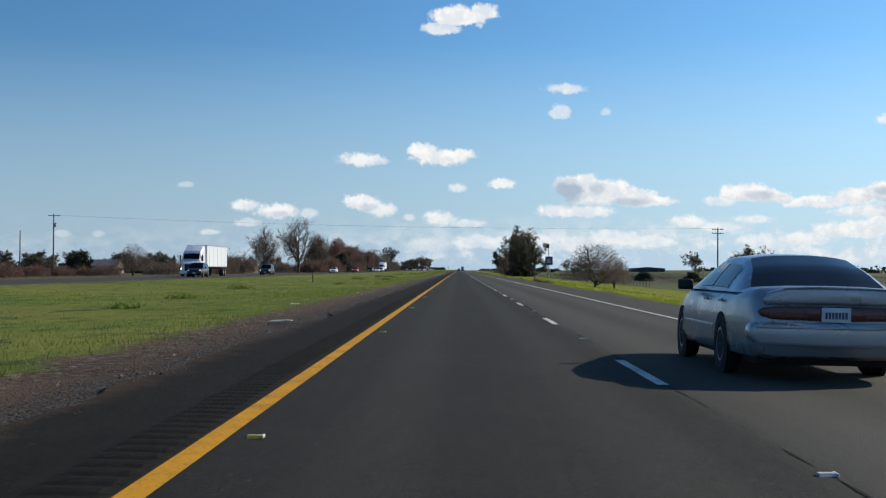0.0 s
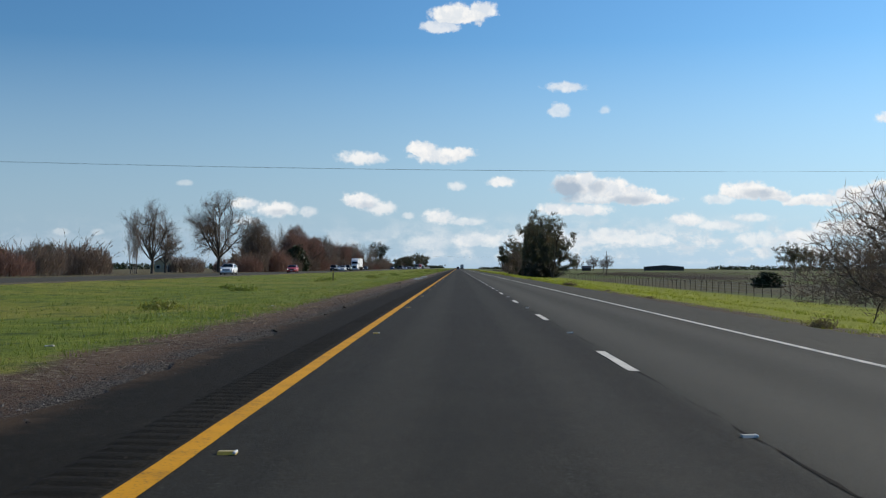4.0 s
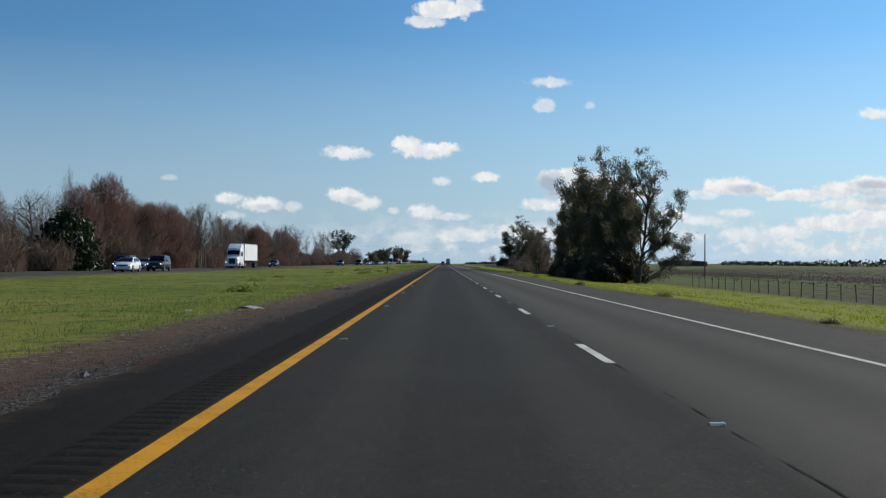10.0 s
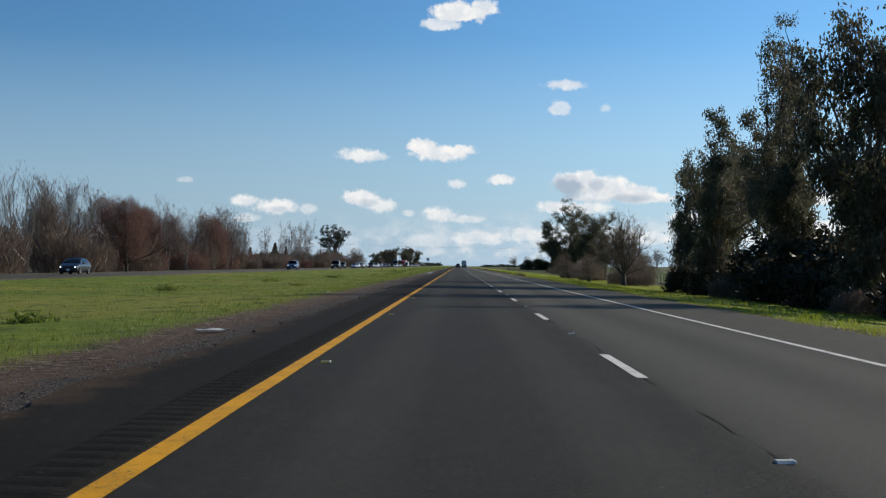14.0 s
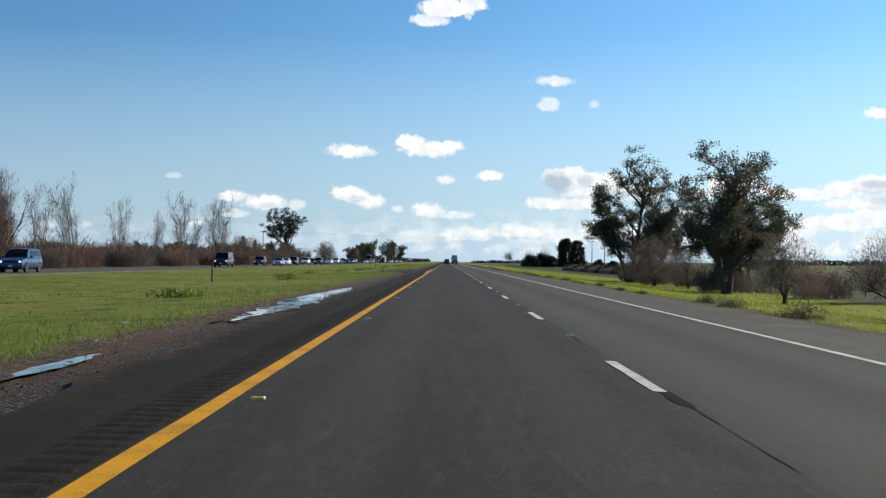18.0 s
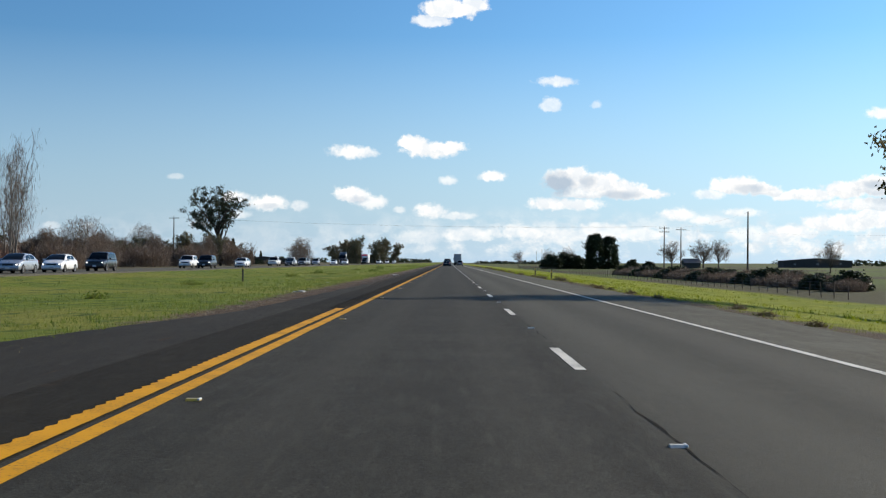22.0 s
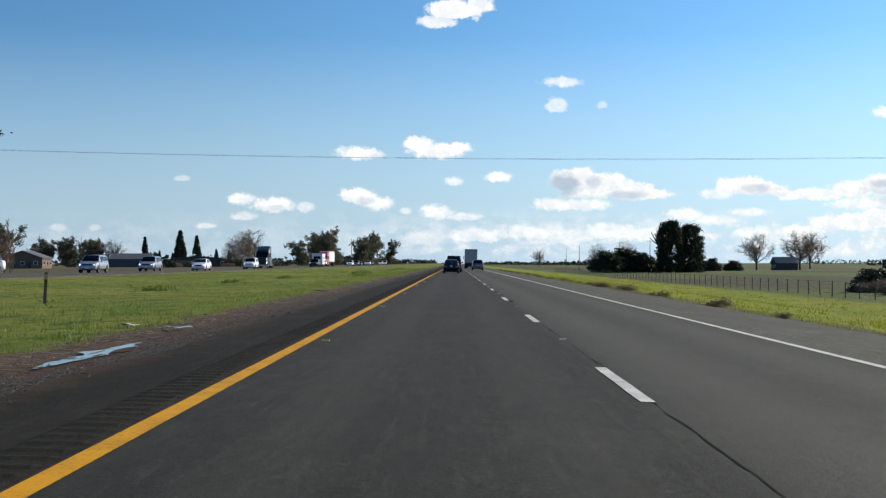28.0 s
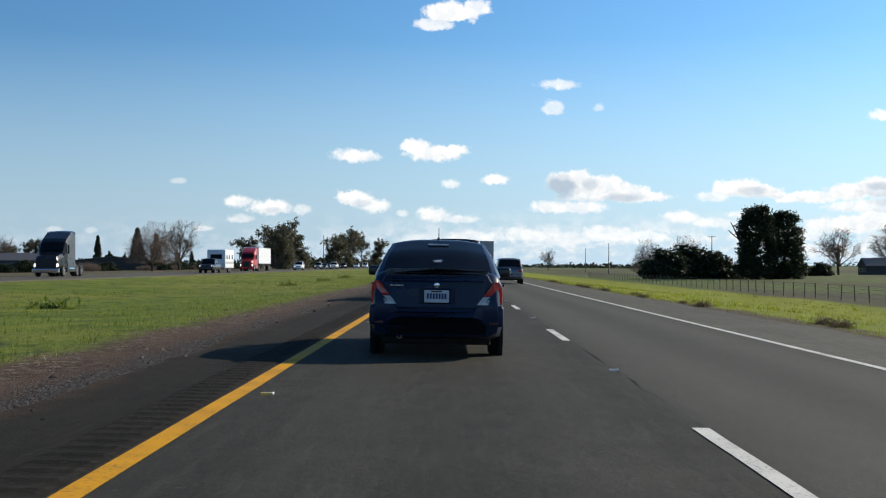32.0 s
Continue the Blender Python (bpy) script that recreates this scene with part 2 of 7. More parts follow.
def asphalt(name, dark, light, wear=0.5, lanes=False, spec=0.12, dusty=False):
    def build(k):
        p = place(k)
        x, y, z = k.xyz(p)
        grain = k.noise(p, 60.0, 4.0, 0.85)
        stone = k.noise(p, 24.0, 2.0, 0.6)
        long = k.noise(k.vec(k.math("MULTIPLY", x, 1.6), k.math("MULTIPLY", y, 0.05), 0.0), 1.0, 4.0, 0.6)
        streak = k.noise(k.vec(k.math("MULTIPLY", x, 9.0), k.math("MULTIPLY", y, 0.7), 0.0), 1.0, 4.0, 0.7)
        blot = k.noise(p, 0.35, 5.0, 0.6)
        patch = k.noise(k.vec(k.math("MULTIPLY", x, 5.0), k.math("MULTIPLY", y, 1.8), 0.0), 1.0, 6.0, 0.75)
        c = k.mix(k.ramp(grain, 0.40, 0.60), rgb(*dark), rgb(*light))
        c = k.mix(k.math("MULTIPLY", k.ramp(long, 0.35, 0.7), wear), c, rgb(*(v * 0.62 for v in dark)))
        c = k.mix(k.math("MULTIPLY", k.ramp(blot, 0.45, 0.75), 0.35), c, rgb(*(v * 1.25 for v in light)))
        c = k.mix(k.math("MULTIPLY", k.ramp(patch, 0.42, 0.62), 0.28), c, rgb(*(v * 0.5 for v in dark)))
        c = k.mix(k.math("MULTIPLY", k.ramp(streak, 0.52, 0.66), 0.30), c, rgb(*(v * 1.3 for v in light)))
        # colour darkened to match brightness before y 560, fading out by 640
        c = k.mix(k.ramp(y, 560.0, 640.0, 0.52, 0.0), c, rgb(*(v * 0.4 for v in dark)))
        if lanes:      # the outer lane was paved apart and has bleached more, most of all in its wheel tracks
            ragged = k.math("MULTIPLY_ADD", k.math("SUBTRACT", patch, 0.5), 0.25, x)
            track = k.math("COSINE", k.math("MULTIPLY", k.math("SUBTRACT", x, 4.55), 3.60))
            outer = k.math("MULTIPLY", k.ramp(ragged, 3.50, 3.90), k.math("MULTIPLY_ADD", track, 0.12, 0.46))
            c = k.mix(outer, c, rgb(*(v * 2.1 for v in light)))
            inner = k.math("MULTIPLY", k.ramp(ragged, 3.90, 3.50), k.ramp(track, -0.2, 1.0, 0.0, 0.16))
            c = k.mix(inner, c, rgb(*(v * 1.7 for v in light)))
        if dusty:      # earth washed over the ragged edge
            rim = k.math("MULTIPLY_ADD", k.math("SUBTRACT", k.noise(p, 1.1, 6.0, 0.75), 0.5), 1.3, x)
            c = k.mix(k.ramp(rim, -1.15, -1.60, 0.0, 0.85), c, k.mix(k.ramp(grain, 0.4, 0.6), rgb(0.030, 0.018, 0.010), rgb(0.085, 0.058, 0.036)))
        c = k.mix(k.ramp(stone, 0.63, 0.72, 0.0, 0.45), c, rgb(*(v * 2.0 for v in light)))
        return surface(k, c, 0.85, bump=k.math("ADD", grain, stone), strength=0.7, reach=0.010, spec=spec, tint=(1.0, 0.93, 0.80))
    return material(name, build)


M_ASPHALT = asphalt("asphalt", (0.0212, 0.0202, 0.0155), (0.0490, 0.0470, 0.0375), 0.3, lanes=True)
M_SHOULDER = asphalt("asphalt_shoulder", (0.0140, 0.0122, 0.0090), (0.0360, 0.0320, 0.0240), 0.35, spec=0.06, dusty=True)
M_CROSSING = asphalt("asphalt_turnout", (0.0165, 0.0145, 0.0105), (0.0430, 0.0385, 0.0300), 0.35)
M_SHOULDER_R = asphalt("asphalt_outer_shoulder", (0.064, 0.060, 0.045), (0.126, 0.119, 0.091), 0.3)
M_TAR = material("tar", lambda k: surface(k, k.mix(k.noise(place(k), 9.0), rgb(0.008, 0.0075, 0.006), rgb(0.024, 0.021, 0.017)), 0.95, bump=k.noise(place(k), 40.0), strength=0.4, spec=0.05))


def paint(name, colour, worn):
    def build(k):
        p = place(k)
        chips = k.noise(p, 38.0, 4.0, 0.65)
        big = k.noise(p, 1.3, 4.0, 0.6)
        c = k.mix(k.ramp(big, 0.4, 0.75), rgb(*colour), rgb(*(v * 0.72 for v in colour)))
        c = k.mix(k.ramp(k.math("MULTIPLY_ADD", big, 0.35, chips), 0.72, 0.86), c, rgb(*worn))
        return surface(k, c, 0.7, bump=chips, strength=0.3, reach=0.004, spec=0.12)
    return material(name, build)


M_YELLOW = paint("yellow_paint", (0.60, 0.285, 0.006), (0.20, 0.11, 0.03))
M_WHITE = paint("white_paint", (0.62, 0.595, 0.52), (0.20, 0.20, 0.19))


def ground_material():
    def build(k):
        p = place(k)
        x, y, z = k.xyz(p)
        big = k.noise(p, 0.06, 4.0, 0.6)
        mid = k.noise(p, 0.55, 5.0, 0.65)
        fine = k.noise(p, 7.0, 4.0, 0.65)
        tiny = k.noise(p, 33.0, 3.0, 0.6)
        rough_x = k.math("ADD", x, k.math("MULTIPLY", k.math("SUBTRACT", mid, 0.5), 2.4))
        # grass of the median and of the outer verge
        median = k.mix(k.ramp(mid, 0.32, 0.68), rgb(0.098, 0.142, 0.012), rgb(0.185, 0.222, 0.021))
        median = k.mix(k.ramp(big, 0.42, 0.62), median, rgb(0.220, 0.218, 0.034))
        median = k.mix(k.ramp(k.noise(k.vec(x, k.math("MULTIPLY", y, 0.5), 0.0), 0.9, 5.0, 0.7), 0.50, 0.66), median, rgb(0.045, 0.078, 0.012))
        # the verge's backlit yellow brightness is put into its colour
        verge = k.mix(k.ramp(mid, 0.30, 0.70), rgb(0.165, 0.195, 0.010), rgb(0.285, 0.290, 0.014))
        verge = k.mix(k.ramp(big, 0.5, 0.7), verge, rgb(0.170, 0.215, 0.020))
        grass = k.mix(k.ramp(x, 0.0, 1.0), median, verge)
        grass = k.mix(k.ramp(fine, 0.30, 0.62, 0.45, 0.0), grass, rgb(0.035, 0.060, 0.008))
        # bare earth and loose stone beside the pavement
        earth = k.mix(k.ramp(mid, 0.3, 0.7), rgb(0.044, 0.024, 0.013), rgb(0.102, 0.062, 0.036))
        earth = k.mix(k.ramp(tiny, 0.56, 0.66), earth, rgb(0.150, 0.128, 0.105))
        gravel = k.mix(k.ramp(k.noise(p, 26.0, 3.0, 0.7), 0.46, 0.60), rgb(0.020, 0.016, 0.012), rgb(0.115, 0.100, 0.084))
        earth = k.mix(k.ramp(rough_x, -2.15, -1.65), earth, gravel)
        straw = k.mix(k.ramp(fine, 0.50, 0.64), earth, rgb(0.20, 0.165, 0.11))
        bare = k.math("MULTIPLY", k.ramp(rough_x, -3.7, -2.9), k.ramp(x, 2.0, 1.0))
        edge_r = k.math("MULTIPLY", k.ramp(rough_x, 11.2, 10.2), k.ramp(x, 5.0, 6.0))
        # far fields
        strip = k.noise(k.vec(k.math("MULTIPLY", x, 0.022), k.math("MULTIPLY", y, 0.004), 0.0), 1.0, 3.0, 0.5)
        field = k.mix(k.ramp(strip, 0.42, 0.58), rgb(0.085, 0.080, 0.036), rgb(0.105, 0.140, 0.028))
        field = k.mix(k.ramp(fine, 0.45, 0.7), field, rgb(0.060, 0.048, 0.030))
        field_l = k.mix(k.ramp(mid, 0.35, 0.65), rgb(0.085, 0.068, 0.040), rgb(0.120, 0.105, 0.050))
        c = k.mix(bare, grass, k.mix(k.ramp(rough_x, -3.0, -1.9), straw, earth))
        c = k.mix(edge_r, c, k.mix(0.5, earth, rgb(0.12, 0.085, 0.05)))
        c = k.mix(k.ramp(rough_x, 33.0, 36.0), c, field)
        c = k.mix(k.ramp(rough_x, -38.5, -40.0), c, field_l)
        return surface(k, c, 0.95, bump=k.math("MULTIPLY_ADD", fine, 1.5, tiny), strength=0.8, reach=0.07, spec=0.15)
    return material("ground", build)


M_GROUND = ground_material()

# ---- building helpers ----
def mesh_of(name, verts, faces, mats, index=None, smooth=False):
    me = bpy.data.meshes.new(name)
    me.from_pydata([tuple(v) for v in verts], [], [tuple(f) for f in faces])
    for m in (mats if isinstance(mats, (list, tuple)) else [mats]):
        me.materials.append(m)
    if index is not None:
        me.polygons.foreach_set("material_index", index)
    if smooth:
        me.polygons.foreach_set("use_smooth", [True] * len(me.polygons))
    me.update()
    return me


def fast_mesh(name, verts, faces, mat, smooth=False):
    """verts (n, 3) and faces (m, 3 or 4) as arrays."""
    verts, faces = np.asarray(verts, np.float32), np.asarray(faces, np.int32)
    me = bpy.data.meshes.new(name)
    n, c = faces.shape
    me.vertices.add(len(verts)), me.loops.add(n * c), me.polygons.add(n)
    me.vertices.foreach_set("co", verts.ravel())
    me.loops.foreach_set("vertex_index", faces.ravel())
    me.polygons.foreach_set("loop_start", np.arange(0, n * c, c, dtype=np.int32))
    me.polygons.foreach_set("use_smooth", np.full(n, smooth, bool))
    me.materials.append(mat)
    me.update(calc_edges=True)
    me.validate()
    return me


def under(name, me, parent, label=""):
    ob = new(name, me)
    ob.parent = parent
    return tagged(ob, label)


def empty(name, m=None):
    ob = new(name)
    ob.empty_display_size = 0.3
    if m is not None:
        ob.matrix_basis = m
    return ob


def ground_z(x):
    xs = (-5000, -120, -60, -40, -38, -24.6, -24, -20, -14, -9, -5, -3.6, -1.8, 9.2, 10.5, 13, 18, 24, 30, 60, 300, 5000)
    zs = (-0.6, -0.3, 0.0, 0.1, 0.17, 0.17, 0.15, 0.02, -0.10, -0.08, 0.0, 0.03, 0.04, -0.175, -0.24, -0.45, -1.05, -1.75, -2.05, -2.1, -2.1, -2.1)
    return float(np.interp(x, xs, zs))


# ---- ground ----
def build_ground():
    xs = [-5000, -2000, -900, -400, -200, -120, -80, -60, -50, -44, -40, -38, -37.2, -25.0, -24.6, -24, -22.5, -21, -19.5, -18, -16.5, -15, -13.5, -12, -11, -10, -9,
          -8, -7, -6.5, -6, -5.5, -5, -4.6, -4.2, -3.8, -3.4, -3, -2.6, -2.2, -1.9, -1.6, -1.4, -1.1, 9.0, 9.4, 9.8, 10.2, 10.8, 11.5, 12.5, 13.5, 15, 16.5, 18, 20, 22, 24, 26, 28, 30, 33, 36, 40, 50, 70, 100, 160, 300, 600, 1200, 2500, 5000]
    ys = list(np.arange(-120, 1400, 2.5)) + list(np.arange(1400, 2600, 20.0)) + [2700, 2900, 3200, 3700, 4400, 5200, 6200]
    V, F = [], []
    for y in ys:
        for x in xs:
            z = ground_z(x)
            n = noise.noise((x * 0.35, y * 0.35, 1.0)) * 0.06 + noise.noise((x * 0.06, y * 0.05, 7.0)) * 0.10
            if -1.3 < x < 9.2 or -38 < x < -24.8:
                z -= 0.12
                n = 0.0
            elif -5 < x < -1.2:
                n *= 0.30
            elif x < 12:
                n *= 0.7
            V.append((x, y, z + n))
    w = len(xs)
    for j in range(len(ys) - 1):
        for i in range(w - 1):
            a = j * w + i
            F.append((a, a + 1, a + w + 1, a + w))
    me = fast_mesh("ground", V, F, M_GROUND)
    tagged(new("ground", me), "flat grassy ground with bare earth beside the pavement", "ground", kind="structure")


build_ground()

# ---- carriageways ----
Y0, Y1, YFAR = -40.0, 1500.0, 5200.0


def ribbon(name, x0, x1, mat, lift, parent=None, y0=Y0, y1=YFAR, step=1.0, rag0=0.0, rag1=0.0, zf=road_z, thick=0.0):
    """A long strip of paving or paint that follows the road's fall; rag: unevenness of its edges."""
    ys = list(np.arange(y0, min(y1, Y1), step)) + ([y for y in range(1500, int(y1), 100)] if y1 > Y1 else []) + [y1]
    V, F = [], []
    for y in ys:
        a = x0 + rag0 * noise.noise((y * 0.4, x0, 3.0)) + 0.4 * rag0 * noise.noise((y * 2.1, x0, 5.0))
        b = x1 + rag1 * noise.noise((y * 0.4, x1, 3.0)) + 0.4 * rag1 * noise.noise((y * 2.1, x1, 5.0))
        V += [(a, y, zf(a) + lift - thick), (a, y, zf(a) + lift), (b, y, zf(b) + lift), (b, y, zf(b) + lift - thick)]
    for j in range(len(ys) - 1):
        for i in range(3):
            if thick or i == 1:
                q = 4 * j + i
                F.append((q, q + 1, q + 5, q + 4))
    me = fast_mesh(name, V, F, mat)
    ob = new(name, me)
    if parent:
        ob.parent = parent
    return ob


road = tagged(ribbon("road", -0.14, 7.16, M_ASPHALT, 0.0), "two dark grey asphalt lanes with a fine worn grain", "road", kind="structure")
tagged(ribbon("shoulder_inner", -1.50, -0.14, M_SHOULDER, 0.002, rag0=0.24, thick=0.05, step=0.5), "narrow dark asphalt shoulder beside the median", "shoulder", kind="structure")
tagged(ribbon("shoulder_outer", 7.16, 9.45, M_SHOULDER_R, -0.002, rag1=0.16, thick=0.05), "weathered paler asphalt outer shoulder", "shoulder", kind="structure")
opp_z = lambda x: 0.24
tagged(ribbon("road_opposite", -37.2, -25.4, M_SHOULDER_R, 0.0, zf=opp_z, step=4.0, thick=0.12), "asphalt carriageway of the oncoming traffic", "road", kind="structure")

ribbon("edge_line_yellow", -0.074, 0.084, M_YELLOW, 0.006, road, rag0=0.006, rag1=0.006, step=0.5)
ribbon("edge_line_white", 6.985, 7.115, M_WHITE, 0.006, road, rag0=0.006, rag1=0.006, step=0.5)
DASH, GAP_PERIOD, LANE = 3.60, 14.63, 3.66


def build_marks():
    n = 6
    V = [((i % 2 - 0.5) * 0.125 * (0.96 + 0.05 * ((i * 7) % 3)), DASH * (i // 2) / (n - 1), 0.0) for i in range(2 * n)]
    F = [(2 * i, 2 * i + 1, 2 * i + 3, 2 * i + 2) for i in range(n - 1)]
    me = fast_mesh("lane_dash", V, F, M_WHITE)
    for i in range(-2, 100):
        ob = under("lane_dash", me, road)
        ob.location = (LANE, i * GAP_PERIOD, road_z(LANE) + 0.006)
        ob.rotation_euler = (0, math.atan(FALL), 0)


build_marks()

# ---- plants ----
def leaf_material(name, a, b, dry, seep=0.3):
    def build(k):
        r = k.add("ShaderNodeNewGeometry").outputs["Random Per Island"]
        o = k.add("ShaderNodeObjectInfo").outputs["Random"]
        c = k.mix(r, rgb(*a), rgb(*b))
        c = k.mix(k.ramp(k.noise(place(k), 0.35, 3.0), 0.48, 0.72), c, rgb(*dry))
        c = k.mix(k.math("MULTIPLY", o, 0.25), c, rgb(*(v * 0.6 for v in a)))
        return surface(k, c, 0.55, spec=0.3, seep=seep)
    return material(name, build)


def bark_material(name, a, b, scale=6.0):
    def build(k):
        p = place(k)
        x, y, z = k.xyz(p)
        s = k.noise(k.vec(k.math("MULTIPLY", x, 3.0), k.math("MULTIPLY", y, 3.0), z), scale, 4.0, 0.65)
        big = k.noise(p, 0.8, 3.0)
        c = k.mix(k.ramp(s, 0.35, 0.65), rgb(*a), rgb(*b))
        c = k.mix(k.math("MULTIPLY", k.ramp(big, 0.5, 0.7), 0.5), c, rgb(*(v * 0.5 for v in a)))
        return surface(k, c, 0.9, bump=s, strength=0.5, reach=0.03, spec=0.2)
    return material(name, build)


M_BARK = bark_material("bark_dark", (0.045, 0.036, 0.028), (0.105, 0.088, 0.070))
M_BARK_PALE = bark_material("bark_pale", (0.13, 0.110, 0.088), (0.27, 0.240, 0.195))
M_BARK_GUM = bark_material("bark_gum", (0.10, 0.080, 0.060), (0.30, 0.270, 0.220), 3.0)
M_TWIG_BROWN = bark_material("twig_brown", (0.110, 0.075, 0.052), (0.190, 0.130, 0.090))
M_TWIG_RED = bark_material("twig_red", (0.130, 0.072, 0.050), (0.210, 0.120, 0.080))
M_TWIG_GREY = bark_material("twig_grey", (0.105, 0.086, 0.072), (0.185, 0.155, 0.130))
M_SPRAY_BROWN = leaf_material("spray_brown", (0.1232, 0.0935, 0.0731), (0.2125, 0.1615, 0.1275), (0.1615, 0.1105, 0.0782), 0.35)
M_SPRAY_RED = leaf_material("spray_red", (0.145, 0.080, 0.062), (0.240, 0.140, 0.108), (0.165, 0.110, 0.090), 0.40)
M_SPRAY_GREY = leaf_material("spray_grey", (0.135, 0.112, 0.096), (0.225, 0.190, 0.165), (0.160, 0.120, 0.095), 0.35)
M_LEAF_GUM = leaf_material("leaf_gum", (0.066, 0.068, 0.040), (0.155, 0.150, 0.092), (0.140, 0.100, 0.060), 0.40)
M_LEAF_SCRUB = leaf_material("leaf_scrub", (0.030, 0.030, 0.015), (0.064, 0.060, 0.030), (0.062, 0.046, 0.024), 0.18)
M_LEAF_DARK = leaf_material("leaf_dark", (0.016, 0.028, 0.010), (0.036, 0.052, 0.018), (0.040, 0.042, 0.016), 0.15)
M_LEAF_PINE = leaf_material("leaf_pine", (0.018, 0.030, 0.012), (0.040, 0.055, 0.022), (0.050, 0.046, 0.022), 0.15)
M_LEAF_DRY = leaf_material("leaf_dry", (0.120, 0.088, 0.045), (0.200, 0.150, 0.080), (0.080, 0.070, 0.030), 0.25)


def unit(v):
    return v / (np.linalg.norm(v) + 1e-9)


def aside(v, rng):
    return unit(np.cross(v, rng.normal(size=3)))


class Wood:
    """Collects branches: segments with two radii, and where the leaves sit."""

    def __init__(self, seed):
        self.rng, self.thick, self.thin, self.tips = np.random.default_rng(seed), [], [], []

    def limb(self, p, d, length, r, level, plan):
        rng, spec = self.rng, plan[level]
        n = spec.get("segs", 3)
        up, wob = spec.get("up", 0.1), spec.get("wob", 0.15)
        pts = [np.array(p, float)]
        d = unit(np.array(d, float))
        for i in range(n):
            d = unit(d + np.array((0, 0, up)) + rng.normal(size=3) * wob)
            pts.append(pts[-1] + d * length / n)
        taper = spec.get("taper", 0.35)
        for i in range(n):
            a, b = r * (1 - (1 - taper) * i / n), r * (1 - (1 - taper) * (i + 1) / n)
            (self.thick if r > spec.get("thin", 0.028) else self.thin).append((pts[i], pts[i + 1], a, b))
        if level + 1 >= len(plan):
            self.tips.append((pts[-1], d))
            return
        nxt = plan[level + 1]
        lo, hi = nxt.get("from", 0.3), nxt.get("to", 1.0)
        for j in range(nxt["n"] if isinstance(nxt["n"], int) else rng.integers(*nxt["n"])):
            s = (lo + (hi - lo) * (j + rng.random()) / max(1, nxt["n"] if isinstance(nxt["n"], int) else nxt["n"][1])) * n
            i = min(int(s), n - 1)
            q = pts[i] + (pts[i + 1] - pts[i]) * (s - i)
            base = unit(pts[i + 1] - pts[i])
            ang = radians(rng.uniform(*nxt["ang"]))
            dd = base * math.cos(ang) + aside(base, rng) * math.sin(ang)
            self.limb(q, dd, length * rng.uniform(*nxt["len"]), r * nxt.get("r", 0.5) * rng.uniform(0.8, 1.15), level + 1, plan)
        if spec.get("tip", True):
            self.tips.append((pts[-1], d))


def tubes(segments, sides, point=False):
    """Arrays for open tubes along segments; with point the far end is a tip."""
    A = np.array([s[0] for s in segments]); B = np.array([s[1] for s in segments])
    ra = np.array([s[2] for s in segments])[:, None]; rb = np.array([s[3] for s in segments])[:, None]
    D = B - A
    D /= np.linalg.norm(D, axis=1, keepdims=True) + 1e-9
    ref = np.where(np.abs(D[:, 2:3]) > 0.9, np.array([[1.0, 0, 0]]), np.array([[0, 0, 1.0]]))
    U = np.cross(D, ref); U /= np.linalg.norm(U, axis=1, keepdims=True) + 1e-9
    W = np.cross(D, U)
    n = len(segments)
    ring = [(math.cos(2 * math.pi * i / sides), math.sin(2 * math.pi * i / sides)) for i in range(sides)]
    va = np.stack([A + ra * (c * U + s * W) for c, s in ring], 1)
    if point:
        V = np.concatenate([va, (B + 0 * ra)[:, None, :]], 1).reshape(-1, 3)
        base = np.arange(n)[:, None] * (sides + 1)
        F = np.concatenate([np.concatenate([base + i, base + (i + 1) % sides, base + sides], 1) for i in range(sides)], 0)
        return V, F
    vb = np.stack([B + rb * (c * U + s * W) for c, s in ring], 1)
    V = np.concatenate([va, vb], 1).reshape(-1, 3)
    base = np.arange(n)[:, None] * (2 * sides)
    F = np.concatenate([np.concatenate([base + i, base + (i + 1) % sides, base + sides + (i + 1) % sides, base + sides + i], 1) for i in range(sides)], 0)
    return V, F


def leaves(centres, size, rng, droop=0.3, long=1.8):
    """One small four-cornered spray of leaves at each centre."""
    C = np.asarray(centres)
    n = len(C)
    a = rng.normal(size=(n, 3)); a[:, 2] -= droop
    a /= np.linalg.norm(a, axis=1, keepdims=True)
    b = np.cross(a, rng.normal(size=(n, 3))); b /= np.linalg.norm(b, axis=1, keepdims=True) + 1e-9
    s = size * rng.uniform(0.6, 1.35, (n, 1))
    L, Wd = a * s * long * 0.5, b * s * 0.5
    bend = np.cross(a, b) * s * 0.25
    V = np.stack([C - L, C - Wd + bend, C + L, C + Wd + bend], 1).reshape(-1, 3)
    F = np.arange(n * 4).reshape(n, 4)
    return V, F


def sprays(centres, ways, width, length, rng, jitter=0.35):
    """Thin bundles of bare twigs that run along the ways given."""
    C, a = np.asarray(centres), np.asarray(ways) + rng.normal(size=(len(ways), 3)) * jitter
    n = len(C)
    a /= np.linalg.norm(a, axis=1, keepdims=True) + 1e-9
    b = np.cross(a, rng.normal(size=(n, 3))); b /= np.linalg.norm(b, axis=1, keepdims=True) + 1e-9
    s = rng.uniform(0.6, 1.4, (n, 1))
    L, Wd = a * s * length * 0.5, b * width * 0.5 * rng.uniform(0.6, 1.3, (n, 1))
    V = np.stack([C - L, C - Wd * 0.9 - L * 0.2, C + L, C + Wd], 1).reshape(-1, 3)
    return V, np.arange(n * 4).reshape(n, 4)


def cloud(tips, per, reach, rng, flat=0.8):
    P = np.repeat(np.array([t[0] for t in tips]), per, axis=0)
    off = rng.normal(size=P.shape) * reach
    off[:, 2] *= flat
    return P + off


PROTO, MANY = {}, ("brush", "brush_red", "conifer", "poplar")


